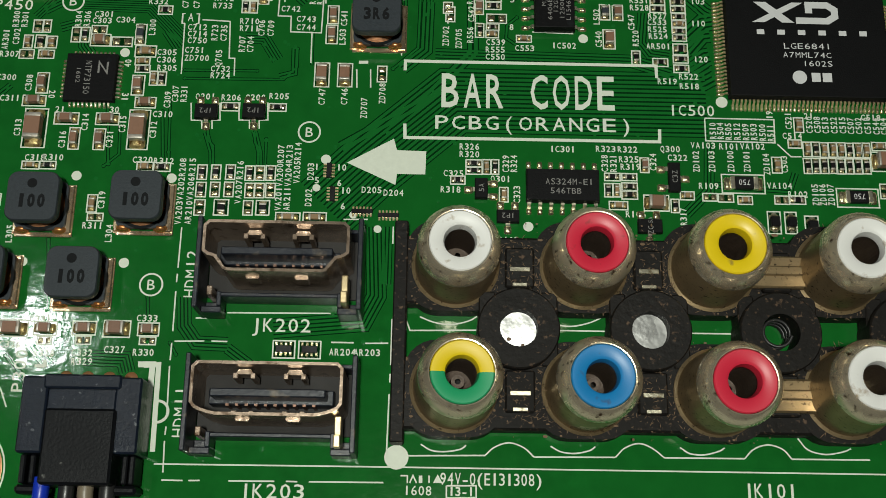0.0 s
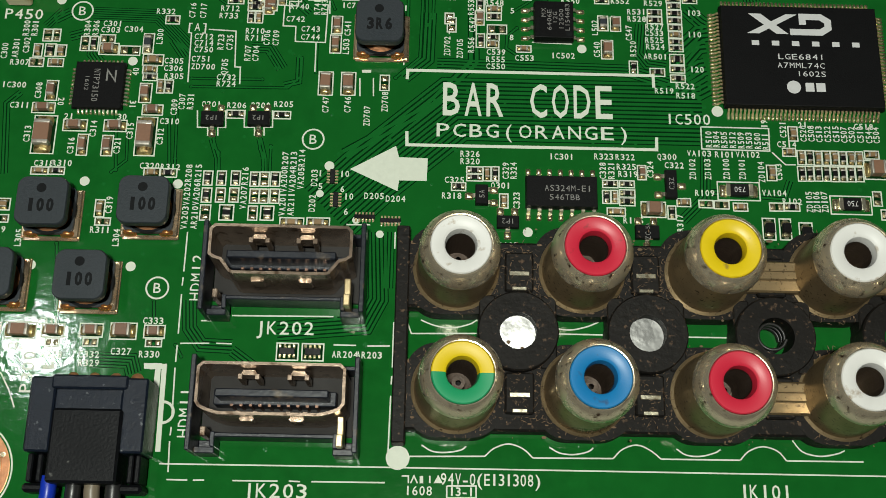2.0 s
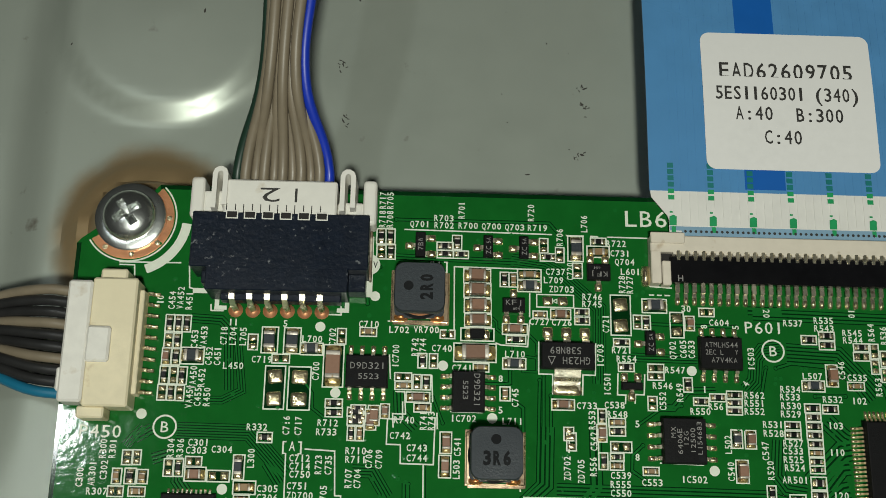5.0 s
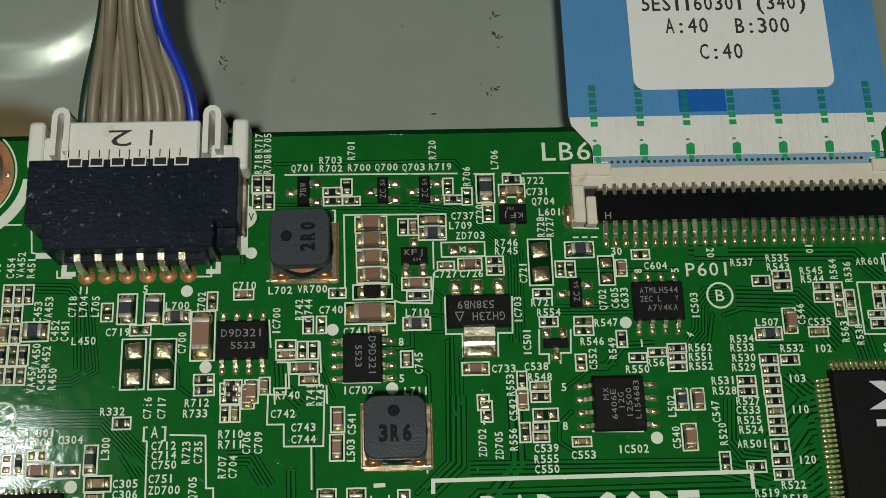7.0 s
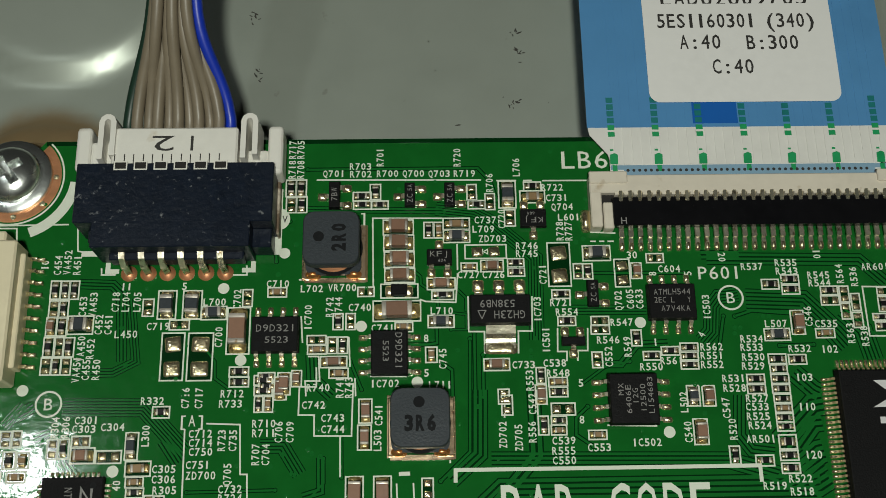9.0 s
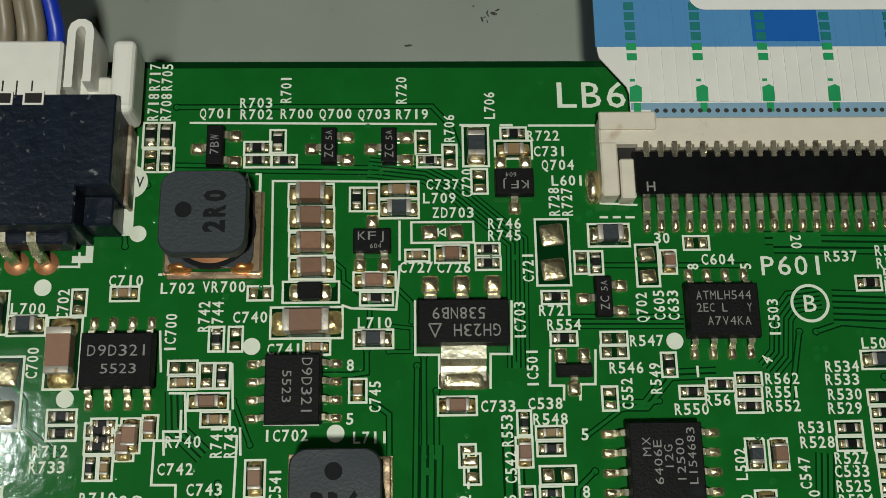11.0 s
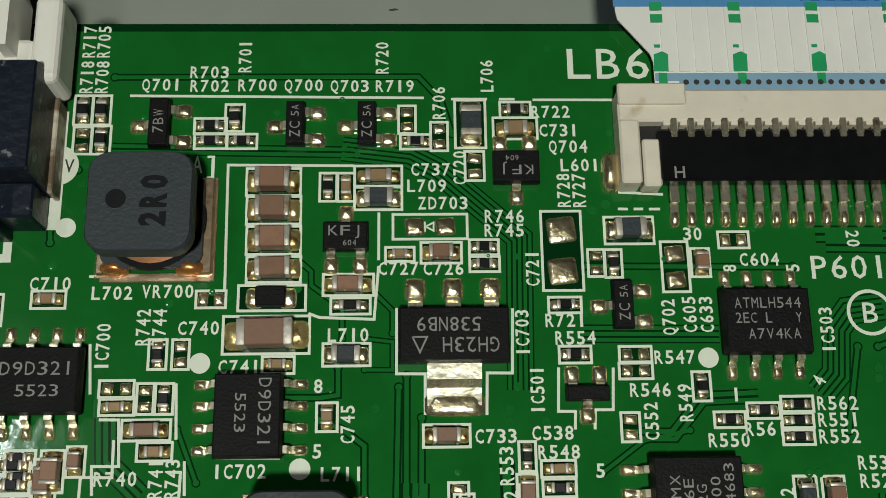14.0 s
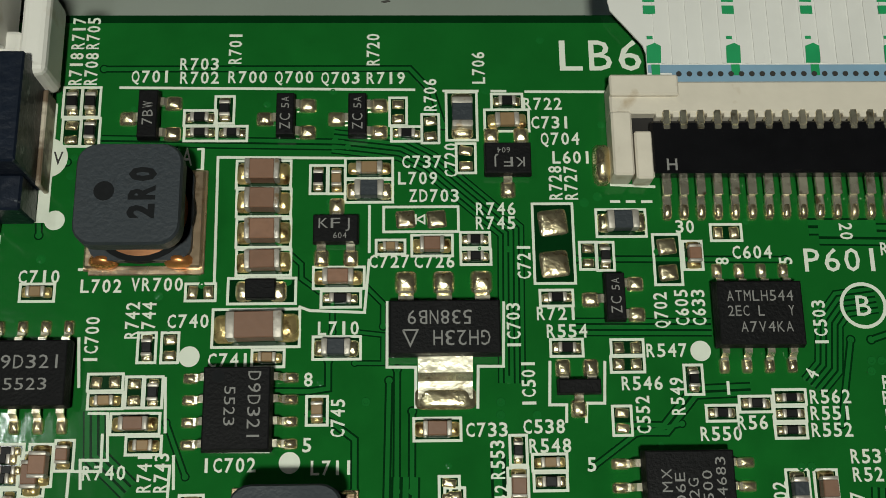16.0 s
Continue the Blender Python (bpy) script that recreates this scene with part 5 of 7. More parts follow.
silk(14.50, 23.39, 15.09, 23.38)
silk(15.42, 23.38, 15.98, 23.38)
silk(16.31, 23.37, 16.97, 23.37)
silk(10.63, 14.11, 10.52, 11.66, 11.46, 11.65, 11.41, 10.66)
silk(13.69, 14.07, 13.56, 11.72, 12.56, 11.73, 12.50, 10.65)
silk(-15.73, 19.54, -9.74, 19.49)
silk(-20.69, 22.40, -18.00, 22.38)
silk(20.36, 17.39, 20.14, 14.79)
silk(-14.73, 7.42, -14.84, 8.97, -13.39, 8.95, -13.55, 11.45, -14.62, 11.47)
silk(-10.54, 13.42, -10.39, 10.35)
silk(0.59, 20.05, 0.34, 16.94, -2.72, 17.07, -3.35, 17.31)
silk(-15.20, 12.86, -15.40, 15.67)
silk(-8.38, 9.35, -4.74, 9.30)
silk(-9.88, 9.19, -9.80, 7.35)
dot(-9.30, 14.53)
dot(19.10, 14.58)
dot(-17.27, 22.44)
dot(-3.66, 8.69)
tracks(5, 0.3, -1.55, 27.19, 2.41, 26.70, 4.05, 25.82, 8.69, 21.66, 8.48, 12.87)
tracks(5, 0.32, 29.36, 17.46, 27.38, 17.22, 26.54, 16.18, 26.25, 13.60, 25.23, 12.51)
tracks(1, 0.5, -15.10, 31.80, 2.96, 31.80, 4.28, 30.27, 4.91, 28.11)
tracks(2, 0.35, -14.97, 27.26, -0.89, 26.97)
tracks(1, 0.4, -21.13, 27.19, -16.91, 27.06)
tracks(1, 0.4, -4.73, 22.61, -4.70, 21.10, -3.24, 19.76, -3.22, 18.93, -1.46, 17.61, -1.45, 15.84)
tracks(1, 0.5, -1.65, 14.25, -1.64, 12.69, -2.66, 12.54, -4.82, 12.57)
tracks(1, 0.5, -2.64, 11.31, -1.41, 10.83, -0.17, 9.90, -0.16, 7.15)
tracks(1, 0.6, 2.15, 13.73, 2.10, 7.11)
tracks(1, 0.6, 2.97, 11.39, 2.92, 7.10)
tracks(1, 0.35, -0.04, 15.82, 1.38, 15.65, 1.37, 14.06, -0.19, 14.08)
tracks(1, 0.5, 12.35, 19.95, 24.40, 19.84)
tracks(2, 0.5, 25.93, 21.79, 29.90, 21.76)
tracks(3, 0.34, 12.15, 16.01, 19.82, 15.93)
tracks(1, 0.45, -18.09, 21.55, -18.36, 24.93, -16.83, 25.95)
tracks(3, 0.4, -14.26, 11.62, -14.10, 9.20, -12.19, 7.39)
tracks(2, 0.4, 21.73, 12.39, 18.56, 12.28, 16.84, 10.28, 14.04, 10.32)
tracks(1, 0.4, -0.20, 19.07, 1.39, 17.42, 1.38, 16.13)
chip("r", -40.49, 18.73, 0.98, 1.93)
chip("r", -39.52, 18.71, 0.86, 1.93)
chip("r", -38.57, 18.70, 0.92, 1.93)
chip("n", -40.47, 16.72, 0.97, 1.73)
chip("r", -39.47, 16.71, 0.91, 1.73)
chip("c", -40.55, 14.86, 1.02, 1.89)
chip("r", -39.50, 14.84, 0.97, 1.89)
chip("l", -37.64, 15.00, 2.56, 1.89)
chip("r", -40.62, 12.75, 1.02, 1.98)
chip("n", -39.58, 12.74, 0.85, 1.98)
chip("r", -38.59, 12.72, 1.02, 1.98)
chip("n", -40.71, 10.78, 1.01, 1.73)
chip("r", -39.70, 10.77, 0.90, 1.73)
chip("n", -38.72, 10.76, 0.95, 1.73)
chip("l", -29.04, 17.03, 1.83, 2.99)
chip("l", -26.49, 17.00, 1.89, 2.99)
chip("n", -30.94, 16.75, 1.09, 1.79)
chip("l", -24.24, 16.10, 2.52, 1.37)
chip("n", -27.68, 14.90, 1.99, 1.01)
chip("N", -28.19, 11.62, 2.26, 4.87)
chip("N", -25.42, 11.58, 2.48, 4.87)
chip("C", -21.70, 14.22, 2.28, 4.83)
chip("n", -20.90, 17.65, 0.98, 1.80)
chip("r", -21.46, 9.98, 1.91, 0.98)
chip("r", -21.41, 8.95, 1.91, 0.97)
chip("r", -19.01, 9.09, 1.80, 0.97)
chip("r", -18.97, 8.06, 1.79, 0.97)
chip("C", -17.29, 8.25, 1.23, 2.28)
chip("r", -19.39, 6.68, 0.84, 1.58)
chip("t", -18.42, 6.67, 0.89, 1.58)
chip("r", -28.95, 6.02, 1.67, 1.12)
chip("c", -8.83, 5.87, 1.28, 2.36)
chip("c", -8.90, 3.25, 1.33, 2.44)
chip("n", 5.22, 6.27, 1.07, 1.98)
chip("r", 8.75, 4.20, 1.00, 1.84)
chip("n", 10.79, 5.80, 2.36, 1.19)
chip("r", 10.31, 4.68, 1.51, 0.84)
chip("t", 10.26, 3.73, 1.51, 0.95)
chip("t", 14.06, 3.20, 1.78, 0.89)
chip("C", 24.28, 3.37, 1.40, 2.51)
chip("r", 27.43, 1.02, 1.00, 1.76)
chip("r", 32.84, 18.49, 1.76, 1.04)
chip("r", 34.93, 18.99, 1.82, 0.98)
chip("r", 34.91, 17.89, 1.81, 0.97)
chip("r", 38.86, 17.75, 1.76, 0.91)
chip("n", 38.84, 16.69, 1.87, 0.97)
chip("n", 40.38, 17.34, 0.94, 1.70)
chip("n", 40.32, 15.53, 0.93, 1.68)
chip("n", 41.47, 16.48, 0.88, 1.81)
chip("n", 41.44, 14.58, 0.99, 1.61)
chip("t", 37.89, 13.23, 1.91, 0.95)
chip("C", 35.20, 14.39, 1.33, 2.50)
chip("l", 32.97, 13.14, 2.60, 1.24)
chip("r", 32.68, 10.62, 1.78, 0.99)
chip("r", 34.73, 10.53, 1.78, 0.99)
chip("r", 32.70, 9.57, 1.71, 0.87)
chip("r", 32.73, 8.56, 1.77, 0.92)
chip("r", 32.72, 7.55, 1.76, 0.86)
chip("r", 32.75, 6.58, 1.70, 0.85)
chip("t", 32.76, 5.61, 1.69, 0.85)
chip("r", 32.76, 4.65, 1.69, 0.84)
chip("r", 32.76, 3.75, 1.68, 0.84)
chip("r", 32.78, 2.25, 1.73, 1.39)
chip("r", 32.77, 0.92, 1.78, 0.94)
chip("r", 32.79, -0.32, 1.78, 0.98)
chip("r", 30.32, 0.46, 1.78, 1.04)
chip("r", 30.28, 8.59, 1.76, 0.92)
chip("r", 30.25, 7.56, 1.82, 0.92)
circle_mark(-40.06, 6.96)
circle_mark(28.60, 17.11)
dot(-42.75, 8.35)
dot(-21.34, 11.16)
dot(-23.39, 18.70)
dot(21.17, 3.38)
label("C454", -40.49, 21.39, 90)
label("VA452", -39.54, 21.69, 90)
label("R451", -38.52, 21.37, 90)
label("10", -41.82, 21.41, 90)
label("C453", -37.56, 16.95, 90)
label("VA453", -36.54, 17.12, 90)
label("C452", -35.80, 15.03, 90)
label("C451", -34.83, 15.02, 90)
label("L450", -32.99, 13.99, 0)
label("VA450", -37.39, 12.53, 90)
label("R452", -36.43, 12.52, 90)
label("VA451", -37.65, 10.40, 90)
label("C455", -36.70, 10.38, 90)
label("R450", -35.69, 10.37, 90)
label("C718", -34.28, 17.39, 90)
label("L704", -33.25, 17.38, 90)
label("L705", -32.10, 17.36, 90)
label("L700", -24.24, 17.27, 0)
label("C702", -21.96, 17.54, 90)
label("C719", -29.81, 14.78, 0)
label("C700", -23.66, 13.58, 90)
label("C716", -26.64, 7.40, 90)
label("C717", -25.31, 7.38, 90)
label("R712", -22.03, 7.79, 0)
label("R733", -22.15, 6.78, 0)
label("R332", -29.86, 7.16, 0)
label("C712", -24.95, 3.85, 0)
label("C714", -24.90, 2.97, 0)
label("C750", -24.85, 2.09, 0)
label("C751", -25.06, 0.83, 0)
label("ZD700", -24.73, -0.20, 0)
label("R723", -22.87, 3.16, 90)
label("C735", -21.77, 3.14, 90)
label("Q705", -22.17, -0.13, 90)
label("C732", -21.83, -1.54, 0)
label("R724", -21.79, -2.40, 0)
label("R710", -18.79, 4.77, 0)
label("R711", -18.76, 3.82, 0)
label("C706", -17.32, 3.91, 90)
label("C709", -16.22, 3.90, 90)
label("R707", -19.51, 1.74, 90)
label("C704", -18.52, 1.72, 90)
label("11", -33.31, 19.00, 0)
label("5", -27.38, 18.99, 0)
label("[A]", -25.85, 5.14, 0, 1.15, 2.4)
label("C742", -13.95, 6.55, 0)
label("C743", -12.03, 5.23, 0)
label("C744", -12.01, 4.12, 0)
label("C541", -7.52, 5.45, 90)
label("L503", -7.62, 2.95, 90)
label("ZD702", 4.70, 3.33, 90)
label("ZD705", 6.25, 3.03, 90)
label("R556", 7.61, 3.57, 90)
label("C542", 7.73, 6.37, 90)
label("C539", 10.69, 2.69, 0)
label("R555", 10.63, 1.70, 0)
label("C550", 10.64, 0.76, 0)
label("C553", 14.15, 1.98, 0)
label("IC502", 18.86, 2.41, 0)
label("L502", 22.82, 6.34, 90)
label("C547", 27.00, 5.72, 90)
label("C540", 23.01, 3.36, 90)
label("R520", 27.46, 3.57, 90)
label("5", 12.68, 8.42, 0)
label("8", 12.58, 4.73, 0)
label("R537", 31.12, 20.44, 0)
label("R535", 34.70, 20.83, 0)
label("R543", 34.71, 19.91, 0)
label("R545", 37.95, 19.44, 0)
label("R544", 37.96, 18.58, 0)
label("R564", 40.15, 19.54, 90)
label("R536", 41.58, 19.21, 90)
label("AR601", 43.98, 20.29, 0)
label("C535", 38.11, 14.23, 0)
label("C546", 36.35, 15.03, 90)
label("L507", 32.95, 14.30, 0)
label("R534", 30.29, 12.73, 0)
label("R533", 30.20, 11.85, 0)
label("R530", 30.26, 10.85, 0)
label("R532", 35.07, 11.67, 0)
label("102", 38.11, 11.57, 0)
label("R563", 40.47, 13.19, 90)
label("R538", 41.87, 12.88, 90)
label("R529", 30.16, 9.92, 0)
label("R531", 28.04, 8.68, 0)
label("R528", 28.05, 7.70, 0)
label("R527", 30.21, 6.64, 0)
label("C533", 30.12, 5.79, 0)
label("R525", 30.13, 4.83, 0)
label("R524", 30.20, 3.93, 0)
label("AR501", 30.16, 2.59, 0)
label("R519", 31.04, -1.98, 0)
label("R522", 33.61, -1.31, 0)
label("R518", 33.63, -2.56, 0)
label("103", 35.17, 8.70, 0)
label("110", 35.09, 5.72, 0)
label("120", 35.17, 0.97, 0)
label("10", 38.07, 21.73, -90)
silk(-24.45, 4.84, -21.12, 4.69, -20.91, -0.15, -20.25, -0.16, -20.16, -2.42)
silk(-26.52, 4.32, -26.40, -2.33)
silk(-13.75, 10.37, -13.71, 8.36, -15.39, 8.39, -15.43, 5.56, -13.87, 5.54, -13.83, 3.48, -10.17, 3.42, -10.06, 8.60, -10.79, 8.61)
silk(-11.28, 3.44, -11.23, -0.56)
silk(-0.52, 6.66, -0.52, 0.65)
silk(15.07, 4.14, 19.99, 4.01)
silk(-38.88, 26.02, -38.60, 22.91, -37.60, 22.71)
silk(-36.01, 21.04, -35.95, 20.30, -34.51, 20.29)
silk(-22.65, 20.15, -21.08, 20.13, -21.13, 21.17)
silk(-18.05, 30.58, -17.81, 22.98, -21.03, 23.02)
silk(-46.93, 25.80, -39.80, 25.85)
silk(-44.91, 23.29, -45.14, 25.47, -46.89, 25.49)
silk(8.24, 7.79, 8.24, 5.24)
silk(5.00, 7.26, 4.93, 5.00)
dot(-17.92, 26.43, 1.0)
tracks(6, 0.42, 30.14, 16.79, 35.95, 16.54, 39.02, 13.21, 40.00, 11.90)
tracks(3, 0.45, 26.49, 21.36, 42.42, 21.06, 44.91, 18.56)
tracks(4, 0.4, 28.65, 6.95, 28.25, 3.00, 29.22, 1.60, 31.42, 1.30)
tracks(4, 0.5, 34.20, 9.17, 35.98, 7.42, 36.51, 7.13)
tracks(3, 0.6, 33.71, 1.82, 35.55, 4.02, 36.41, 4.12)
tracks(4, 0.6, 33.67, -0.38, 35.76, 1.24, 36.23, 1.34)
tracks(3, 0.6, 34.73, -2.57, 36.53, -1.52)
tracks(4, 0.42, 3.51, 0.86, 26.77, 0.54, 31.61, -0.90)
tracks(1, 0.9, 1.71, 13.09, 1.44, 1.72, -1.48, -1.08)
tracks(3, 0.5, 2.60, 7.86, 2.43, 1.43, -0.38, -1.09)
tracks(6, 0.3, -38.69, 6.60, -30.65, 6.50, -26.50, 2.11)
tracks(4, 0.35, -19.10, 2.55, -16.89, 2.52, -15.17, -0.23)
tracks(2, 0.4, -13.18, 1.37, -13.11, -1.88, -14.84, -2.39)
tracks(3, 0.3, -32.75, 17.67, -31.82, 11.18, -33.98, 10.06, -38.45, 10.00)
tracks(3, 0.35, -38.17, 19.36, -34.71, 19.20, -33.77, 18.28, -33.23, 11.20)
tracks(1, 0.5, 27.65, 15.14, 26.61, 10.43)
tracks(1, 0.5, 28.81, 15.13, 30.61, 15.70, 34.64, 15.35)
tracks(1, 0.5, 13.22, 6.02, 12.03, 4.91, 11.94, 3.23, 13.55, 2.10)
tracks(1, 0.4, 17.76, 10.55, 15.16, 10.00, 12.79, 8.30)
tracks(1, 0.4, -9.21, 8.02, -10.37, 10.91)
tracks(1, 0.5, 36.56, 12.06, 33.09, 11.99)
tracks(1, 0.4, -25.75, 13.43, -23.93, 11.08, -23.84, 9.36, -21.52, 7.62)
tracks(3, 0.4, -43.29, 5.66, -41.47, 6.75)
tracks(3, 0.4, -41.13, 3.41, -39.54, 3.94)
tracks(4, 0.35, -38.16, 3.92, -38.18, 1.18, -36.94, -0.46)
via(2.27, 6.17)
via(-13.18, 1.48)
via(-16.87, 1.70)
via(-15.72, -0.22)
via(7.84, 11.84)
via(7.81, 11.14)
via(9.81, 11.11)
via(24.12, 8.15)
via(24.69, 8.14)
via(28.69, 13.93)
via(29.26, 13.93)
via(28.62, 13.34)
via(31.71, 15.09)
via(32.29, 15.08)
via(-27.11, 7.69)
via(-26.66, 7.68)
via(-5.83, 10.85)
via(0.43, 11.93)
chip("n", 46.12, 20.13, 1.48, 1.77)
dot(46.89, 21.90)
chip("n", 44.67, 17.62, 1.70, 0.81)
chip("n", 46.51, 17.59, 1.76, 0.82)
chip("r", 44.24, 16.24, 0.90, 1.62)
chip("r", 45.25, 16.22, 0.90, 1.62)
chip("r", 46.27, 16.20, 0.90, 1.62)
chip("r", 43.87, 14.86, 1.68, 0.69)
chip("r", 44.07, 13.88, 1.79, 0.91)
chip("n", 48.03, 21.59, 1.32, 1.79)
silk(49.27, 18.02, 42.36, 18.13, 42.41, 12.89, 45.09, 12.84, 45.11, 14.89, 48.77, 14.83)
label("C537", 46.11, 12.88, 90)
label("90", 44.45, 11.49, 90)
tracks(5, 0.4, 39.86, 15.56, 41.83, 13.52, 42.51, 10.41)
chip("n", -43.87, 3.53, 1.09, 1.61)
chip("n", -42.81, 3.56, 0.89, 1.61)
chip("t", -44.81, 1.48, 1.02, 1.67)
chip("r", -43.35, 1.52, 1.22, 1.67)
chip("t", -42.01, 1.48, 1.16, 1.52)
chip("n", -44.81, -0.15, 1.69, 1.13)
chip("t", -42.50, -0.13, 1.83, 1.05)
chip("n", -39.27, 2.51, 1.02, 1.91)
chip("r", -38.18, 2.53, 1.02, 1.91)
chip("n", -36.57, 3.23, 1.78, 1.07)
chip("c", -36.29, 1.86, 2.32, 1.52)
chip("n", -33.75, 1.70, 2.45, 1.22)
chip("l", -31.59, 2.71, 1.23, 2.67)
chip("t", -30.83, 0.52, 2.45, 1.44)
chip("t", -31.08, -0.77, 1.70, 0.98)
chip("r", -30.98, -1.78, 1.69, 0.90)
chip("t", -29.59, -2.94, 0.88, 1.79)
chip("r", -28.60, -2.95, 0.95, 1.71)
chip("c", -31.32, -3.88, 1.41, 2.52)
chip("c", -30.27, -6.07, 2.41, 1.32)
chip("c", -42.49, -3.83, 1.34, 2.59)
chip("c", -43.21, -6.11, 2.67, 1.32)
chip("C", -42.72, -9.55, 2.65, 4.83)
chip("C", -30.74, -9.50, 2.39, 4.91)
chip("c", -39.21, -8.27, 2.79, 1.45)
chip("c", -34.47, -8.23, 2.66, 1.45)
chip("c", -38.06, -10.74, 1.19, 2.66)
chip("c", -35.16, -10.78, 1.26, 2.58)
label("P450", -47.11, 6.34, 0, 1.45, 4.6)
label("R300", -46.59, 4.42, 90)
label("R301", -45.56, 4.44, 90)
label("C302", -46.29, 2.12, 90)
label("AR301", -47.53, 1.71, 90)
label("C300", -48.84, 1.29, 90)
label("R307", -46.81, -0.17, 0)
label("IC300", -47.09, -3.17, 0)
label("C308", -44.10, -3.84, 90)
label("C311", -46.07, -5.81, 0)
label("C313", -44.72, -9.50, 90)
label("C316", -39.43, -10.89, 90)
label("C314", -37.03, -8.66, 90)
label("C321", -34.00, -10.75, 90)
label("C315", -32.67, -8.84, 90)
label("C312", -29.07, -9.47, 90)
label("C310", -28.12, -7.48, 0)
label("C309", -27.75, -5.64, 90)
label("C307", -26.88, -4.88, 90)
label("R331", -25.87, -4.85, 90)
label("C301", -36.18, 5.32, 0)
label("C303", -36.36, 4.46, 0)
label("C304", -33.56, 4.62, 0)
label("R304", -39.20, 4.62, 90)
label("R306", -38.17, 4.65, 90)
label("L300", -30.31, 3.70, 90)
label("C305", -28.30, 0.47, 0)
label("C306", -28.28, -0.51, 0)
label("R305", -28.12, -1.56, 0)
label("40", -32.78, -1.08, 90)
label("20", -41.24, -5.25, -90)
label("21", -40.08, -7.13, 0)
label("30", -33.79, -7.04, 0)
label("31", -32.69, -5.40, -90)
chip("r", -22.99, -14.58, 1.05, 1.77)
chip("r", -21.41, -14.55, 1.05, 1.77)
chip("r", -19.76, -14.51, 1.05, 1.77)
chip("r", -22.98, -16.70, 1.11, 1.75)
chip("n", -21.38, -16.66, 1.05, 1.75)
chip("n", -19.81, -16.62, 1.05, 1.75)
chip("r", -17.51, -14.59, 1.05, 1.77)
chip("n", -16.39, -14.56, 1.05, 1.77)
chip("r", -15.14, -14.53, 1.06, 1.77)
chip("n", -17.43, -16.70, 1.05, 1.75)
chip("n", -16.32, -16.68, 1.05, 1.75)
chip("n", -15.07, -16.65, 1.05, 1.75)
chip("n", -22.97, -18.86, 1.17, 1.87)
chip("r", -20.53, -18.80, 1.63, 1.87)
chip("n", -17.49, -18.80, 1.04, 1.73)
chip("r", -15.82, -18.76, 1.50, 1.73)
chip("t", -12.91, -19.83, 2.74, 1.10)
chip("t", -9.85, -19.76, 2.61, 1.10)
label("VA203VA202R208", -25.29, -16.93, 90, 0.8, 8.0)
label("AR210VA206R215", -24.18, -16.90, 90, 0.8, 8.0)
label("VA207R216", -18.69, -15.72, 90, 0.8, 5.2)
label("VA201VA200R207", -14.12, -15.04, 90, 0.8, 8.0)
label("AR211VA204R213", -13.13, -15.02, 90, 0.8, 8.0)
label("VA205R214", -12.17, -13.22, 90, 0.8, 5.0)
label("D202", -10.69, -17.42, 90)
label("D203", -10.59, -14.25, 90)
label("D205", -3.50, -16.34, 0)
label("D204", -0.99, -16.63, 0)
label("10", -7.05, -13.67, 0)
label("6", -7.23, -15.58, 0)
label("10", -6.46, -16.48, 0)
label("6", -6.71, -18.37, 0)
label("1", -9.90, -13.66, 0)
label("5", -9.81, -15.29, 0)
dot(-8.88, -12.71)
dot(-9.83, -16.21, 0.45)
dot(-5.49, -19.38, .45)
dot(-2.68, -21.04, .45)
silk(-6.57, -19.96, -3.83, -19.90)
transistor(31.20, -14.30, 1.39, 3.53, "R", "C3Z")
chip("C", 29.15, -17.27, 2.85, 1.89)
chip("r", 31.29, -17.57, 0.93, 1.61)
chip("t", 32.74, -16.31, 1.59, 0.99)
chip("n", 35.35, -16.43, 1.66, 0.92)
chip("n", 37.18, -16.49, 1.73, 0.99)
chip("t", 39.38, -16.72, 1.66, 0.98)
big_resistor(39.28, -14.74, 4.95, 2.27, "750")
chip("n", 43.64, -16.61, 1.66, 0.99)
chip("r", 45.44, -16.57, 1.80, 0.99)
big_resistor(52.42, -16.19, 4.82, 2.26, "750")
chip("t", 43.35, -12.33, 1.14, 1.94)
chip("t", 46.26, -7.25, 1.09, 1.84)
chip("t", 45.64, -9.64, 1.56, 1.02)
chip("d", 42.55, -19.36, 1.45, 2.64)
chip("d", 44.46, -19.35, 1.32, 2.57)
chip("d", 46.84, -19.78, 1.52, 2.57)
transistor(28.19, -20.29, 2.81, 1.65, "D", "ZC")
chip("n", 55.61, -15.31, 1.00, 1.77)
chip("r", 56.57, -17.29, 1.33, 1.26)
chip("t", 47.04, -10.29, 0.95, 1.81)
chip("r", 48.05, -10.27, 0.95, 1.81)
chip("t", 48.99, -10.32, 0.95, 1.81)
chip("t", 50.01, -10.29, 0.95, 1.81)
chip("t", 51.02, -10.27, 0.95, 1.81)
chip("r", 51.99, -10.32, 0.88, 1.81)
chip("t", 52.97, -10.29, 0.95, 1.81)
chip("t", 53.96, -10.27, 0.88, 1.81)
chip("r", 46.94, -12.35, 0.94, 1.87)
chip("r", 47.88, -12.32, 0.94, 1.87)
chip("r", 48.89, -12.30, 0.94, 1.87)
chip("r", 49.83, -12.28, 0.94, 1.87)
chip("r", 50.84, -12.32, 0.94, 1.87)
chip("r", 51.81, -12.30, 0.88, 1.87)
chip("r", 52.79, -12.28, 0.94, 1.87)
chip("r", 53.80, -12.25, 0.94, 1.87)
chip("t", 55.49, -9.76, 1.69, 1.02)
chip("C", 55.74, -11.66, 2.56, 2.38)
label("C520", 47.49, -7.19, 90)
label("C508", 48.44, -7.16, 90)
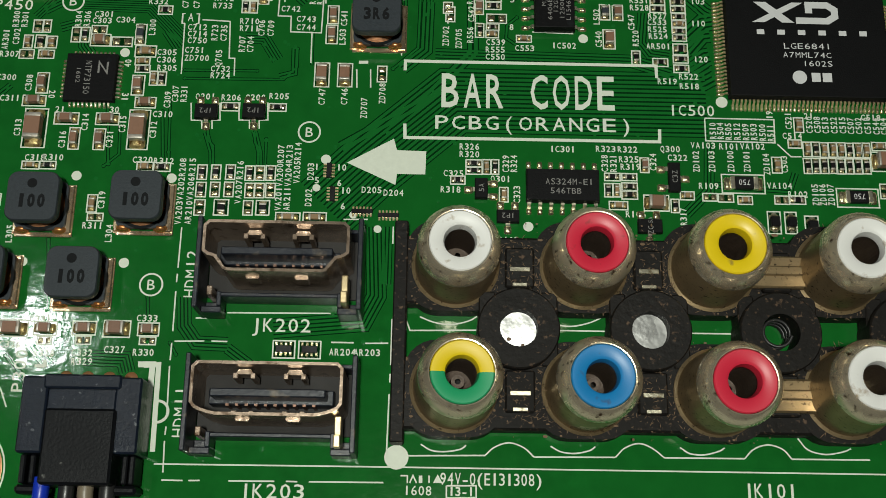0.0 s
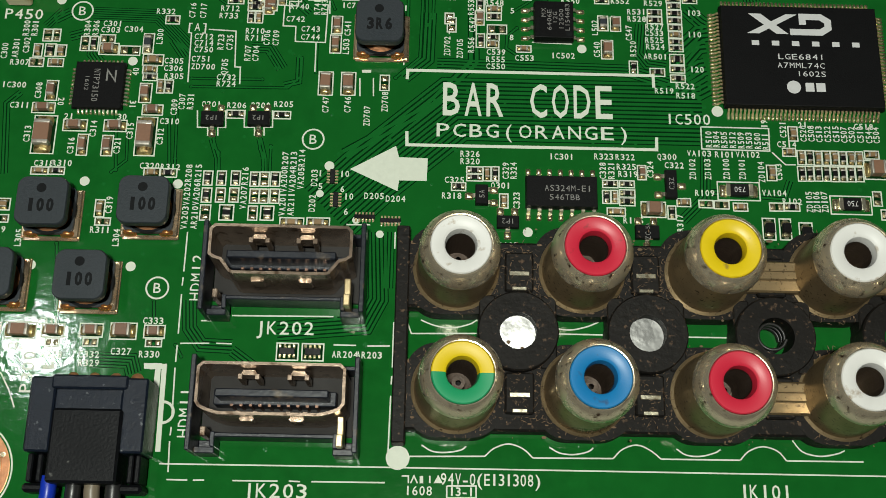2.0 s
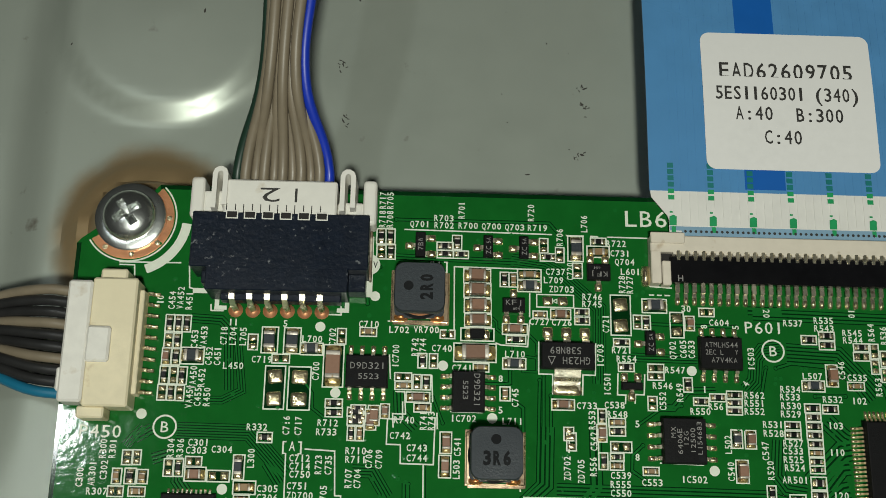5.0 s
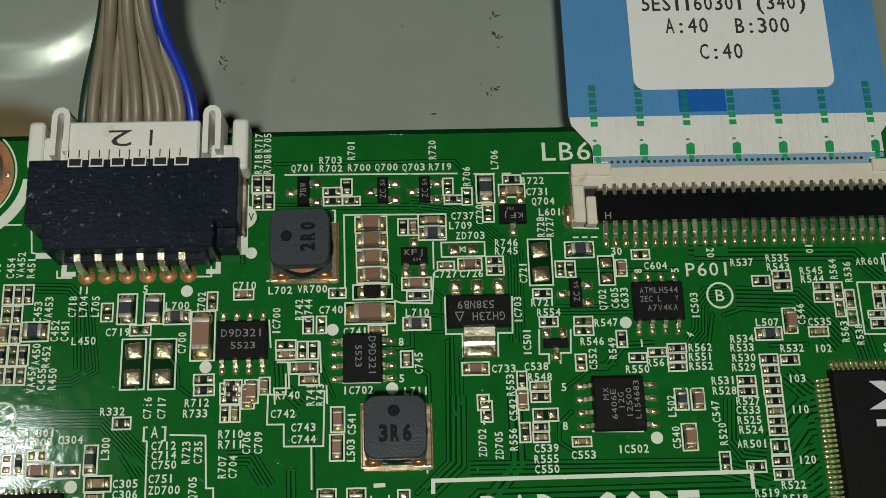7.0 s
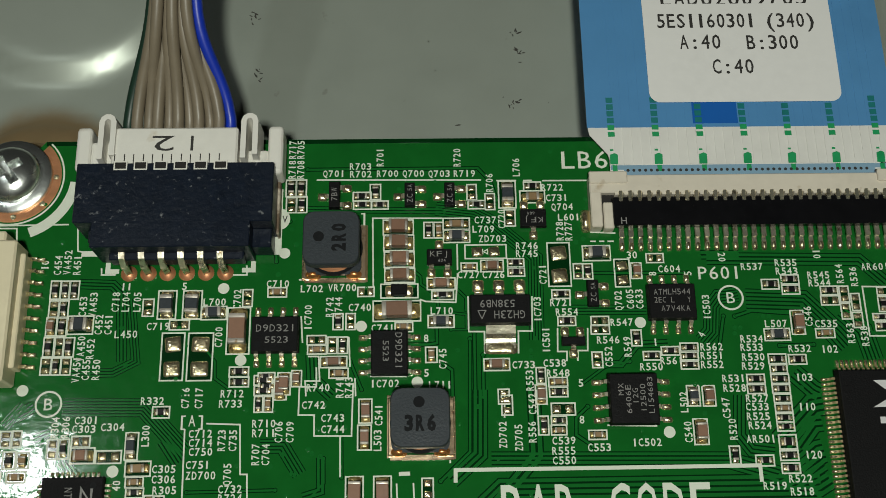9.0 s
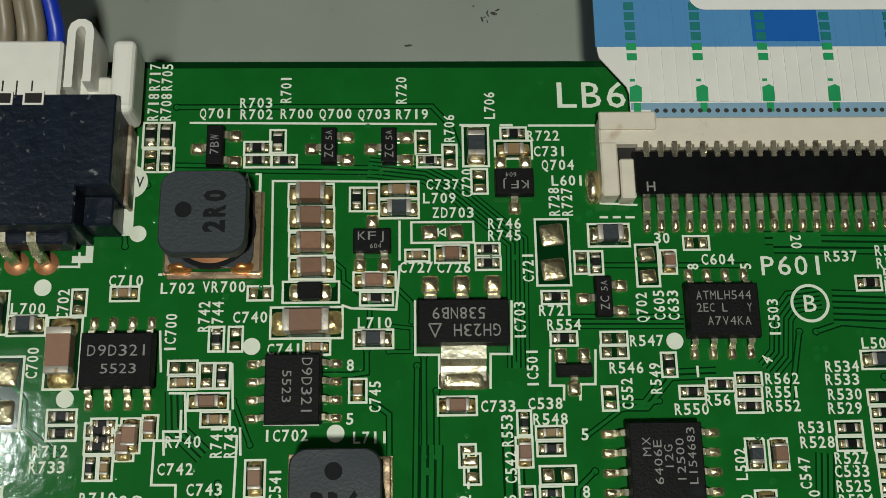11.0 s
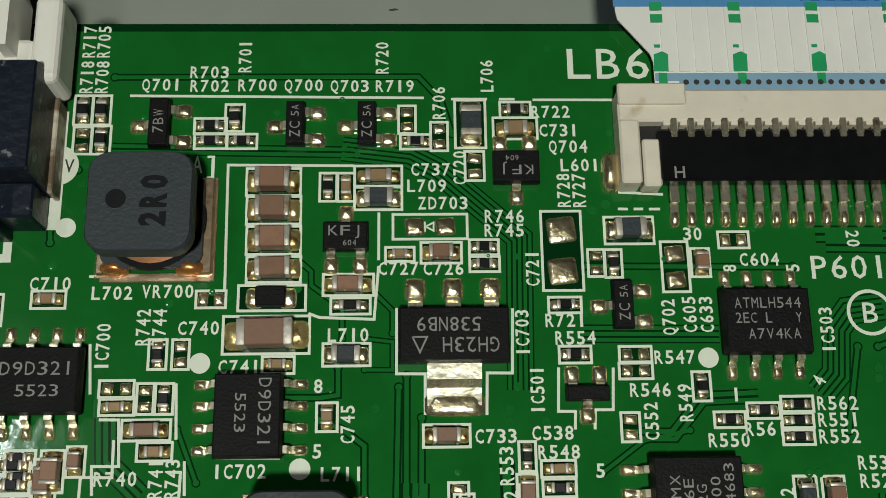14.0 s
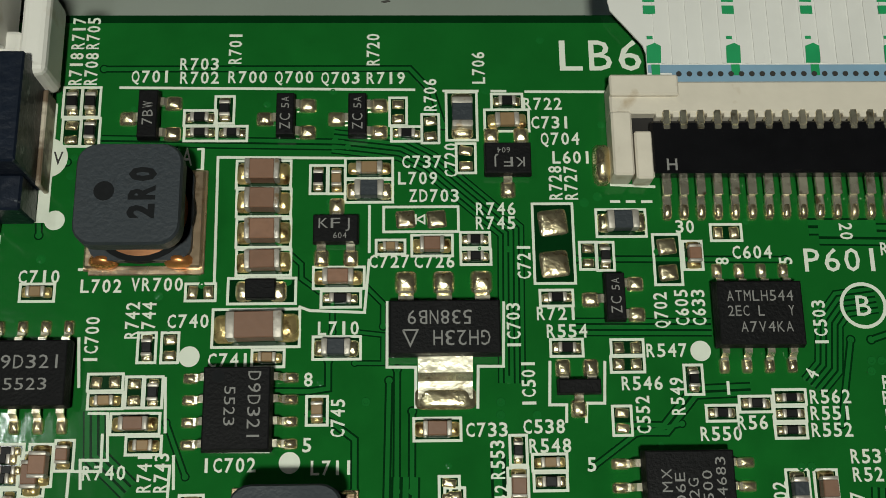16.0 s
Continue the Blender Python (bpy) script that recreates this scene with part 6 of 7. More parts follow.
label("C513", 49.39, -7.21, 90)
label("C522", 50.41, -7.19, 90)
label("C515", 51.43, -7.16, 90)
label("C507", 52.38, -7.21, 90)
label("C502", 53.33, -7.19, 90)
label("C519", 54.36, -7.16, 90)
label("C544", 55.37, -7.21, 90)
label("C504", 56.26, -7.19, 90)
label("C518", 54.86, -6.12, 0)
label("21", 47.51, -6.08, 0)
label("19", 42.88, -6.05, 90)
label("C521", 45.08, -6.73, 90)
label("C514", 45.41, -8.63, 0)
label("C503", 44.20, -12.20, 90)
label("VA103", 34.86, -10.05, 0)
label("R101", 37.88, -10.12, 0)
label("VA102", 40.65, -10.05, 0)
label("ZD102", 33.95, -12.09, 90)
label("ZD103", 35.76, -12.05, 90)
label("ZD100", 37.97, -11.99, 90)
label("ZD101", 39.85, -11.95, 90)
label("ZD104", 42.12, -12.25, 90)
label("R109", 35.26, -15.05, 0)
label("VA104", 43.47, -14.86, 0)
label("R102", 45.53, -15.87, 0)
label("ZD105", 47.52, -15.89, 90)
label("ZD106", 48.39, -15.87, 90)
label("ZD107", 49.32, -15.85, 90)
label("Q300", 31.00, -10.58, 0)
label("C322", 31.82, -11.64, 0)
label("R317", 32.16, -18.84, 90)
label("R510", 36.10, -8.21, 90)
label("R504", 36.98, -8.18, 90)
label("R505", 37.93, -8.23, 90)
label("R512", 38.94, -8.21, 90)
label("R509", 39.95, -8.25, 90)
label("R503", 40.90, -8.23, 90)
label("R500", 41.92, -8.28, 90)
label("R511", 42.86, -8.33, 90)
silk(35.24, -6.61, 43.39, -6.63, 43.31, -9.55, 35.22, -9.46, 35.24, -6.61)
silk(43.57, -9.69, 45.08, -11.25, 46.29, -11.22)
silk(1.38, -46.36, 9.61, -46.19)
silk(9.61, -46.19, 9.84, -45.97, 10.07, -45.74, 10.31, -45.51, 10.60, -45.32, 10.95, -45.14, 11.36, -44.97, 11.78, -44.85, 12.20, -44.80, 12.61, -44.85, 13.03, -44.97, 13.44, -45.13, 13.80, -45.32, 14.10, -45.53, 14.36, -45.77, 14.60, -46.03, 14.84, -46.27)
silk(14.84, -46.27, 23.59, -46.16)
silk(23.59, -46.16, 23.84, -45.90, 24.07, -45.64, 24.32, -45.38, 24.61, -45.17, 24.97, -44.98, 25.37, -44.81, 25.78, -44.69, 26.18, -44.65, 26.56, -44.69, 26.93, -44.81, 27.30, -44.98, 27.64, -45.17, 27.96, -45.38, 28.26, -45.62, 28.55, -45.87, 28.84, -46.12)
silk(28.84, -46.12, 37.49, -46.07)
silk(37.49, -46.07, 37.73, -45.81, 37.95, -45.55, 38.20, -45.29, 38.49, -45.08, 38.84, -44.89, 39.24, -44.72, 39.66, -44.61, 40.07, -44.55, 40.48, -44.59, 40.90, -44.69, 41.31, -44.84, 41.65, -45.01, 41.93, -45.23, 42.15, -45.49, 42.36, -45.77, 42.57, -46.04)
silk(42.57, -46.04, 51.00, -45.99)
silk(2.71, -45.11, 2.99, -45.28, 3.28, -45.47, 3.57, -45.64, 3.89, -45.76, 4.25, -45.83, 4.64, -45.86, 5.04, -45.87, 5.43, -45.85, 5.83, -45.81, 6.25, -45.75, 6.64, -45.66, 6.96, -45.58, 7.18, -45.48, 7.33, -45.37, 7.44, -45.25, 7.57, -45.14)
silk(16.64, -45.08, 16.91, -45.24, 17.17, -45.40, 17.44, -45.55, 17.75, -45.67, 18.10, -45.75, 18.49, -45.80, 18.89, -45.83, 19.28, -45.82, 19.69, -45.77, 20.12, -45.69, 20.51, -45.59, 20.83, -45.49, 21.06, -45.38, 21.21, -45.27, 21.33, -45.16, 21.46, -45.05)
silk(30.56, -44.99, 30.82, -45.16, 31.07, -45.35, 31.34, -45.52, 31.64, -45.64, 31.99, -45.71, 32.38, -45.75, 32.79, -45.76, 33.18, -45.73, 33.60, -45.67, 34.02, -45.56, 34.42, -45.44, 34.75, -45.33, 34.98, -45.24, 35.13, -45.14, 35.25, -45.05, 35.39, -44.95)
silk(43.36, -43.81, 43.60, -44.13, 43.82, -44.46, 44.07, -44.77, 44.38, -45.02, 44.78, -45.21, 45.24, -45.34, 45.73, -45.43, 46.21, -45.48, 46.70, -45.46, 47.21, -45.39, 47.69, -45.29, 48.10, -45.19, 48.40, -45.11, 48.64, -45.01, 48.84, -44.91, 49.06, -44.81)
chip("t", -42.68, -14.13, 1.97, 0.92)
chip("r", -40.71, -14.09, 1.84, 0.92)
chip("t", -29.59, -14.02, 1.84, 1.06)
chip("r", -27.64, -14.05, 1.91, 1.06)
chip("t", -35.16, -18.62, 1.10, 2.08)
chip("n", -34.66, -20.23, 1.75, 0.89)
label("C318", -42.28, -13.17, 0)
label("R310", -40.17, -13.11, 0)
label("C320", -29.93, -13.21, 0)
label("R312", -27.48, -13.30, 0)
label("L304", -32.92, -22.15, 90)
label("L305", -44.06, -22.41, 90)
label("C319", -34.14, -18.18, 90)
label("R311", -34.84, -21.24, 0)
circle_mark(-10.97, -9.36)
circle_mark(-27.63, -28.02)
dot(-33.25, 0.30)
dot(-37.28, -15.31)
dot(-26.43, -15.40)
dot(-42.22, -25.62)
dot(-30.89, -25.56)
dot(37.36, -4.53, .7)
dot(0.14, -46.54, 1.3)
dot(14.43, -20.40)
label("JK202", -12.99, -32.36, 0, 1.6, 6.6)
label("JK203", -12.95, -50.29, 0, 1.6, 6.9)
label("JK101", 39.97, -49.41, 0, 1.6, 5.7)
label("AR204", -6.08, -35.25, 0)
label("AR203", -3.38, -35.25, 0)
resistor_array(-12.50, -35.06, 2.39, 1.92)
resistor_array(-9.67, -35.07, 2.39, 1.92)
label("BAR CODE", 14.51, -3.66, 0, 4.55, 20.4)
label("PCBG(ORANGE)", 15.18, -7.76, 0, 1.8, 23.1)
label("IC500", 33.77, -5.66, 0, 1.45, 5.3)
silk(-0.04, -1.24, -0.01, -0.03, 29.78, -0.00, 29.79, -1.59, w=0.38)
silk(0.09, -8.06, 0.15, -9.80, 29.82, -9.71, 29.88, -8.11, w=0.38)
patch(-6.46, -13.06, -1.12, -9.98, -0.74, -11.41, 2.66, -11.47, 2.60, -14.33, -0.65, -14.34, -0.80, -15.68)
chip("C", -9.84, -2.06, 1.70, 3.07)
chip("C", -7.12, -2.03, 1.70, 3.00)
label("C747", -9.73, -4.86, 90)
label("C746", -7.10, -4.79, 90)
label("ZD707", -4.75, -6.20, 90)
label("ZD708", -2.66, -4.30, 90)
chip("n", -2.75, -1.80, 1.09, 2.03)
silk(-5.76, -1.24, -5.66, -3.64)
silk(-4.13, -1.20, -4.04, -3.59)
silk(-5.53, -0.33, -4.44, -0.30, w=0.38)
transistor(-22.98, -7.29, 2.66, 1.82, "D", "1P2")
transistor(-17.46, -7.15, 2.66, 1.82, "D", "1P2")
label("Q201", -23.33, -5.13, 0)
label("R206", -20.30, -5.20, 0)
label("Q200", -17.47, -5.13, 0)
label("R205", -14.72, -4.91, 0)
chip("r", -20.34, -6.38, 2.15, 1.03)
chip("r", -14.83, -6.35, 2.01, 0.95)
silk(-24.94, -5.99, -24.75, -8.18, -23.55, -8.15, -23.46, -9.24)
silk(-22.26, -9.21, -22.35, -8.12, -21.41, -8.10, -21.59, -5.90)
silk(-19.37, -5.84, -19.21, -8.04, -18.01, -8.01, -17.93, -9.10)
silk(-16.80, -9.07, -16.87, -7.98, -15.87, -7.95, -16.01, -5.76)
label("R326", 7.65, -10.77, 0)
label("R320", 7.66, -11.71, 0)
label("C325", 5.84, -14.11, 0)
label("R318", 5.54, -16.09, 0)
label("C329", 11.86, -12.82, 90)
label("R324", 12.79, -12.79, 90)
label("C323", 13.13, -16.54, 90)
label("Q301", 11.27, -14.68, 0)
chip("r", 8.21, -12.84, 1.86, 0.86)
chip("r", 8.22, -13.76, 1.86, 0.85)
chip("t", 9.67, -13.26, 0.93, 1.78)
chip("r", 10.63, -13.24, 0.86, 1.78)
chip("r", 6.35, -14.94, 1.65, 0.99)
transistor(9.03, -16.12, 1.51, 2.45, "L", "5A")
chip("t", 11.64, -16.61, 0.99, 1.75)
transistor(12.08, -19.41, 2.60, 1.51, "D", "1P2")
label("Q102", 12.15, -22.04, 0)
label("IC301", 18.47, -10.86, 0)
label("R323", 23.49, -10.73, 0)
label("R322", 26.03, -10.74, 0)
label("C328", 23.31, -12.53, 90)
label("R321", 24.32, -12.51, 90)
label("R325", 26.13, -11.96, 0)
label("R319", 26.30, -12.89, 0)
chip("r", 24.17, -14.19, 1.79, 0.92)
chip("r", 26.13, -14.17, 1.73, 0.85)
chip("r", 23.70, -15.82, 0.93, 1.62)
chip("t", 24.63, -15.80, 0.79, 1.62)
chip("r", 26.13, -15.34, 1.79, 0.92)
chip("r", 26.10, -16.36, 1.79, 0.98)
chip("t", 24.78, -17.66, 2.11, 0.98)
chip("c", 27.94, -12.67, 1.00, 1.79)
label("C324", 28.93, -12.25, 90)
label("R105", 26.72, -18.66, 0)
silk(-25.59, -47.67, -0.62, -47.58, 53.81, -47.50)
silk(-18.97, -31.06, -7.55, -30.93)
silk(-22.40, -31.72, -19.24, -31.65)
silk(-5.62, -31.54, -3.91, -31.50)
silk(-24.50, -34.37, -21.24, -34.29)
silk(-20.48, -34.28, -18.72, -34.30)
silk(-7.39, -34.18, -4.87, -34.19)
silk(-3.61, -34.23, -1.09, -34.17)
silk(-24.64, -49.33, -22.40, -49.35)
silk(-21.80, -49.34, -20.59, -49.31)
silk(-17.56, -49.31, -12.71, -49.27)
silk(-11.50, -49.25, -10.28, -49.28)
silk(-9.07, -49.26, -1.17, -49.22)
silk(-24.79, -21.27, -24.81, -26.02)
silk(-24.82, -26.69, -24.85, -27.69)
silk(-24.83, -28.69, -24.79, -33.27)
silk(-24.79, -34.57, -24.80, -36.49)
silk(-24.81, -37.12, -24.65, -42.77)
silk(-24.63, -43.69, -24.67, -44.61)
silk(-24.67, -45.22, -24.54, -48.55)
silk(-0.74, -31.43, -0.75, -36.60)
silk(-0.78, -37.56, -0.81, -38.51)
silk(-0.83, -39.77, -0.92, -45.95)
silk(-0.90, -20.70, -0.90, -22.76)
label("94V-0(E131308)", 10.26, -48.69, 0, 1.35, 10.8)
label("1608", 2.49, -49.98, 0, 1.05, 2.9)
label("13-1", 7.11, -50.01, 0, 1.0, 2.6)
silk(5.52, -49.44, 8.68, -49.38, 8.70, -50.63, 5.54, -50.70, 5.52, -49.44)
patch(4.11, -49.17, 4.58, -48.26, 5.09, -49.15)
silk(0.63, -48.46, 1.36, -48.45, 1.38, -49.23)
silk(1.62, -49.22, 1.96, -48.44, 2.35, -49.21)
silk(2.76, -48.42, 2.78, -49.20, w=0.38)
silk(3.67, -48.40, 3.69, -49.18)
patch(-26.98, -37.24, -26.36, -37.22, -26.32, -47.08, -27.05, -47.10)
patch(-28.28, -36.69, -26.29, -36.65, -26.23, -37.28, -28.22, -37.33)
silk(*[c for p in disc_pts(-25.7, -42.1, 1.15, 16, -90, 90) for c in p], w=0.3)
silk(0.58, -30.88, 1.27, -32.69, 9.00, -32.52)
silk(14.71, -32.39, 23.61, -32.39)
silk(29.65, -32.45, 36.98, -32.42)
silk(2.31, -31.10, 2.70, -31.27, 3.09, -31.44, 3.49, -31.59, 3.91, -31.72, 4.37, -31.82, 4.85, -31.90, 5.33, -31.94, 5.82, -31.94, 6.32, -31.88, 6.83, -31.77, 7.31, -31.64, 7.72, -31.50, 8.02, -31.38, 8.25, -31.24, 8.45, -31.10, 8.67, -30.96)
silk(15.67, -31.06, 16.06, -31.23, 16.45, -31.40, 16.84, -31.56, 17.26, -31.68, 17.72, -31.78, 18.19, -31.86, 18.68, -31.90, 19.17, -31.90, 19.66, -31.84, 20.17, -31.73, 20.65, -31.60, 21.09, -31.47, 21.45, -31.34, 21.77, -31.20, 22.07, -31.05, 22.37, -30.91)
tracks(15, 0.55, 35.51, -4.95, 5.68, -4.98, -4.11, -13.78, -8.70, -18.47)
tracks(2, 0.7, 7.89, 8.98, 7.98, 1.24, 2.11, -5.29, -7.21, -11.14)
tracks(5, 0.45, -2.98, -20.75, -2.55, -28.84, -4.02, -31.83, -13.78, -32.77)
tracks(4, 0.4, -23.88, -29.33, -23.59, -32.60, -22.16, -34.51, -18.69, -34.62)
tracks(4, 0.6, 32.08, 2.26, 35.70, 5.83, 36.76, 6.02)
tracks(4, 0.6, 31.90, -1.91, 35.78, 0.46)
tracks(2, 0.35, -22.96, -9.59, -22.09, -12.09, -21.92, -14.22)
tracks(2, 0.35, -17.31, -9.45, -16.60, -11.95, -16.45, -14.09)
tracks(4, 0.35, -28.49, 3.32, -26.92, 1.07)
tracks(3, 0.4, -1.55, -20.72, -1.57, -27.49)
tracks(3, 0.4, -18.66, -35.07, -16.02, -36.93)
tracks(1, 0.3, -16.72, -13.03, -16.80, -11.96)
tracks(1, 0.5, -39.60, -22.99, -38.45, -32.28)
tracks(1, 0.5, -27.88, -29.42, -27.62, -32.04)
tracks(1, 0.5, -34.85, -4.40, -33.83, -13.81)
tracks(1, 0.5, -28.19, -7.17, -27.65, -12.94)
tracks(1, 0.5, -42.63, -36.24, -40.43, -38.73, -39.46, -46.14)
tracks(3, 0.4, 35.59, -9.92, 35.29, -15.65, 32.51, -18.52)
tracks(2, 0.4, 45.42, -13.27, 44.60, -15.42, 35.99, -14.93)
tracks(1, 0.6, -27.05, -12.21, -26.34, -19.93)
tracks(5, 0.35, -34.19, -36.37, -29.81, -36.47, -29.35, -37.86)
tracks(3, 0.4, -37.81, -37.41, -40.00, -34.90)
tracks(1, 0.4, -24.98, -34.57, -24.24, -35.84)
via(-40.99, -11.85)
via(-13.98, 1.80)
via(-9.80, -12.50)
via(-7.87, -11.16)
via(-18.00, 0.55)
via(-15.91, -0.15)
via(-23.93, -9.98)
via(-15.90, -10.50)
via(-22.13, -3.32)
via(34.40, 0.42)
via(30.15, 6.07)
chip("c", -45.75, -33.26, 2.29, 1.71)
chip("n", -45.60, -34.70, 1.63, 0.92)
chip("C", -42.36, -33.24, 3.41, 1.84)
chip("c", -38.75, -33.19, 2.49, 1.52)
chip("n", -38.70, -34.54, 1.57, 0.92)
chip("c", -34.51, -33.09, 2.56, 1.52)
chip("n", -34.48, -34.44, 1.64, 0.92)
chip("C", -30.92, -33.11, 2.89, 1.85)
chip("c", -27.47, -33.10, 2.30, 1.45)
chip("n", -27.45, -34.38, 1.77, 0.85)
chip("t", -46.23, -18.38, 1.36, 1.41)
chip("n", -46.46, -20.12, 1.89, 0.91)
chip("c", -49.24, -34.00, 1.31, 1.31)
chip("c", -49.21, -36.06, 1.17, 1.10)
label("C330", -48.56, -32.47, 0)
label("R327", -45.78, -35.75, 0)
label("C326", -42.39, -35.02, 0)
label("C331", -39.44, -32.12, 0)
label("R328", -38.58, -35.91, 0)
label("C332", -34.47, -35.82, 0)
label("R329", -34.39, -36.79, 0)
label("C327", -30.96, -35.41, 0)
label("C333", -27.71, -31.84, 0)
label("R330", -27.80, -35.67, 0)
label("P300", -41.01, -37.92, 90, 1.45, 4.6)
label("HDMI2", -23.34, -26.69, 90, 1.3, 5.4)
label("R309", -46.80, -21.42, 0)
label("C317", -47.41, -18.06, 90)
silk(-39.43, -37.36, -38.33, -37.34, -38.38, -36.69, w=0.38)
silk(-27.6, -37.11, -26.0, -37.0, -25.85, -46.4, w=0.55)
silk(-51.21, -39.56, -50.39, -38.26, -48.88, -37.25, -46.31, -37.00, -43.91, -38.11, -42.75, -40.01, -41.93, -41.90)
label("HDMI1", -23.34, -42.10, 90, 1.3, 5.4)

# more single tracks round the small chips
tracks(1, 0.4, -22.72, -9.27, -22.66, -10.63, -21.98, -11.29, -21.85, -14.41)
tracks(1, 0.4, -17.25, -9.45, -17.21, -10.80, -16.67, -11.47, -16.60, -13.92)
tracks(1, 0.4, -15.92, -10.34, -15.81, -14.36)
tracks(1, 0.4, -26.00, -1.81, -17.49, -1.71)
tracks(1, 0.4, -25.95, -2.88, -14.35, -2.76, -12.82, -1.10, -12.87, 1.27)
tracks(2, 0.4, -46.73, -14.60, -47.62, -5.65, -46.16, -4.17)
tracks(1, 0.4, -34.33, -14.06, -32.71, -12.54, -33.01, -8.01)
tracks(1, 0.4, -50.03, -2.46, -48.82, -14.17)
tracks(3, 0.34, -44.21, 4.78, -42.44, 6.93)
tracks(1, 0.4, -11.19, 5.61, -11.09, -0.61)
tracks(1, 0.4, -26.93, -14.45, -27.40, -5.44)


# ---- integrated circuits ----
package("memory_chip", "black eight-legged memory chip with laser-marked lettering", "chip", 22.27, 16.45, 4.9, 3.75, 1.45, [("U", 4, 1.27, 0), ("D", 4, 1.27, 0)], [("ATMLH544", 0, 0.95, 0.62, 3.7, 0), ("2EC L   Y", 0, 0.1, 0.6, 3.7, 0), ("A7V4KA", 0.25, -0.8, 0.6, 2.9, 0)], group="eight-legged chips")
package("driver_chip", "black eight-legged chip marked D9D321 and 5523", "chip", -6.41, 11.5, 3.75, 4.6, 1.45, [("L", 4, 1.2, 0), ("R", 4, 1.2, 0)], [("D9D321", 0.95, 0.1, 0.7, 3.7, -90), ("5523", -0.35, 0.1, 0.6, 2.1, -90)], pin_dot=(-1.0, 1.7, 0.35), group="eight-legged chips")
package("driver_chip", "black eight-legged chip marked D9D321 and 5523", "chip", -17.85, 13.5, 4.8, 3.7, 1.45, [("U", 4, 1.27, 0), ("D", 4, 1.27, 0)], [("D9D321", 0.1, 0.6, 0.75, 3.9, 0), ("5523", 0.2, -0.6, 0.65, 2.3, 0)], pin_dot=(-1.7, -1.1, 0.35), group="eight-legged chips")
package("flash_chip", "square black eight-legged flash chip with faint lettering", "chip", 17.65, 6.5, 4.9, 5.1, 1.6, [("L", 4, 1.27, 0), ("R", 4, 1.27, 0)], [("MX", -1.3, 0.9, 0.55, 1.2, 90), ("6406E", -0.6, -0.1, 0.55, 2.8, 90), ("12G", 0.1, 0.2, 0.55, 1.6, 90), ("12500", 0.85, 0.0, 0.55, 2.8, 90), ("L154683", 1.6, 0.3, 0.55, 3.6, 90)], pin_dot=(1.8, -1.9, 0.4), group="eight-legged chips", lead_len=1.2)
package("amplifier_chip", "long black fourteen-legged chip with white lettering", "chip", 18.3, -15.75, 8.4, 3.9, 1.5, [("U", 7, 1.27, 0), ("D", 7, 1.27, 0)], [("AS324M-E1", 0.7, 0.35, 0.75, 5.4, 0), ("546TBB", 0.3, -0.75, 0.7, 3.5, 0)])
AUDIO = package("audio_chip", "square black flat chip with fine leads on four sides", "chip", -36.75, -3.3, 6.0, 6.1, 0.9, [("U", 10, 0.5, 0), ("D", 10, 0.5, 0), ("L", 10, 0.5, 0), ("R", 10, 0.5, 0)], [("NTP73150", -0.3, -0.1, 0.75, 4.2, -90), ("1602", -1.4, 0.2, 0.5, 2.0, -90)], lead_len=0.45, lead_w=0.22, lead_h=0.2, pin_dot=(2.0, 2.2, 0.3))
bm = bmesh.new()
ribbon(bm, [(0.9, 0.5), (0.9, 1.9), (1.9, 0.5), (1.9, 1.9)], 0.24, 0.9, 0.906)
tagged(part("printed_mark", mesh_of("printed_mark", bm, CHIP_INK), AUDIO), "grey printed mark")
soc = package("main_processor", "large flat black processor chip with white logo and fine gilt leads", "chip", 47.65, 2.4, 19.3, 13.6, 1.5, [("U", 38, 0.488, 0), ("D", 38, 0.488, 0), ("L", 26, 0.48, 0), ("R", 26, 0.48, 0)], [("A7MML74C", -0.2, -1.3, 0.72, 5.7, 0), ("1602S", 0.95, -2.4, 0.72, 3.5, 0), ("LGE6841", -0.1, -0.15, 0.75, 5.6, 0)], lead_len=1.0, lead_w=0.24, lead_h=0.5, lead_mat=GOLD, mark_mat=WHITE_INK, draft=0.2)
bm = bmesh.new()
for s in (1, -1):
    prism(bm, [(-6.2 * s - 0.0 if s == 1 else -5.0, 5.6 if s == 1 else 2.9), (-4.7 if s == 1 else -6.5, 5.6 if s == 1 else 2.9), (-1.4 if s == 1 else -1.6, 2.9 if s == 1 else 5.6), (-2.9 if s == 1 else -0.2, 2.9 if s == 1 else 5.6)], 1.5, 1.506 + 0.002 * s)
ribbon(bm, [(0.6, 3.2), (2.6, 3.2), (3.5, 3.8), (3.5, 4.7), (2.6, 5.3), (0.4, 5.3), (0.4, 4.2)], 0.85, 1.5, 1.508)
ribbon(bm, [(-1.2, 3.2), (0.7, 3.2)], 0.85, 1.5, 1.506)
lathe(bm, [(0.0, 1.507), (0.85, 1.507), (0.85, 1.5)], -1.3, -4.2, 24)
box(bm, 0.1, -4.75, 1.5, 1.15, -3.6, 1.507)
box(bm, 1.4, -4.75, 1.5, 2.5, -3.6, 1.507)
for i in range(6):
    box(bm, -6.0 + 2.45 * i, 1.3, 1.5, -5.1 + 2.45 * i, 1.95, 1.507)
part("logo", mesh_of("logo", bm, WHITE_INK), soc, "white printed logo shapes")
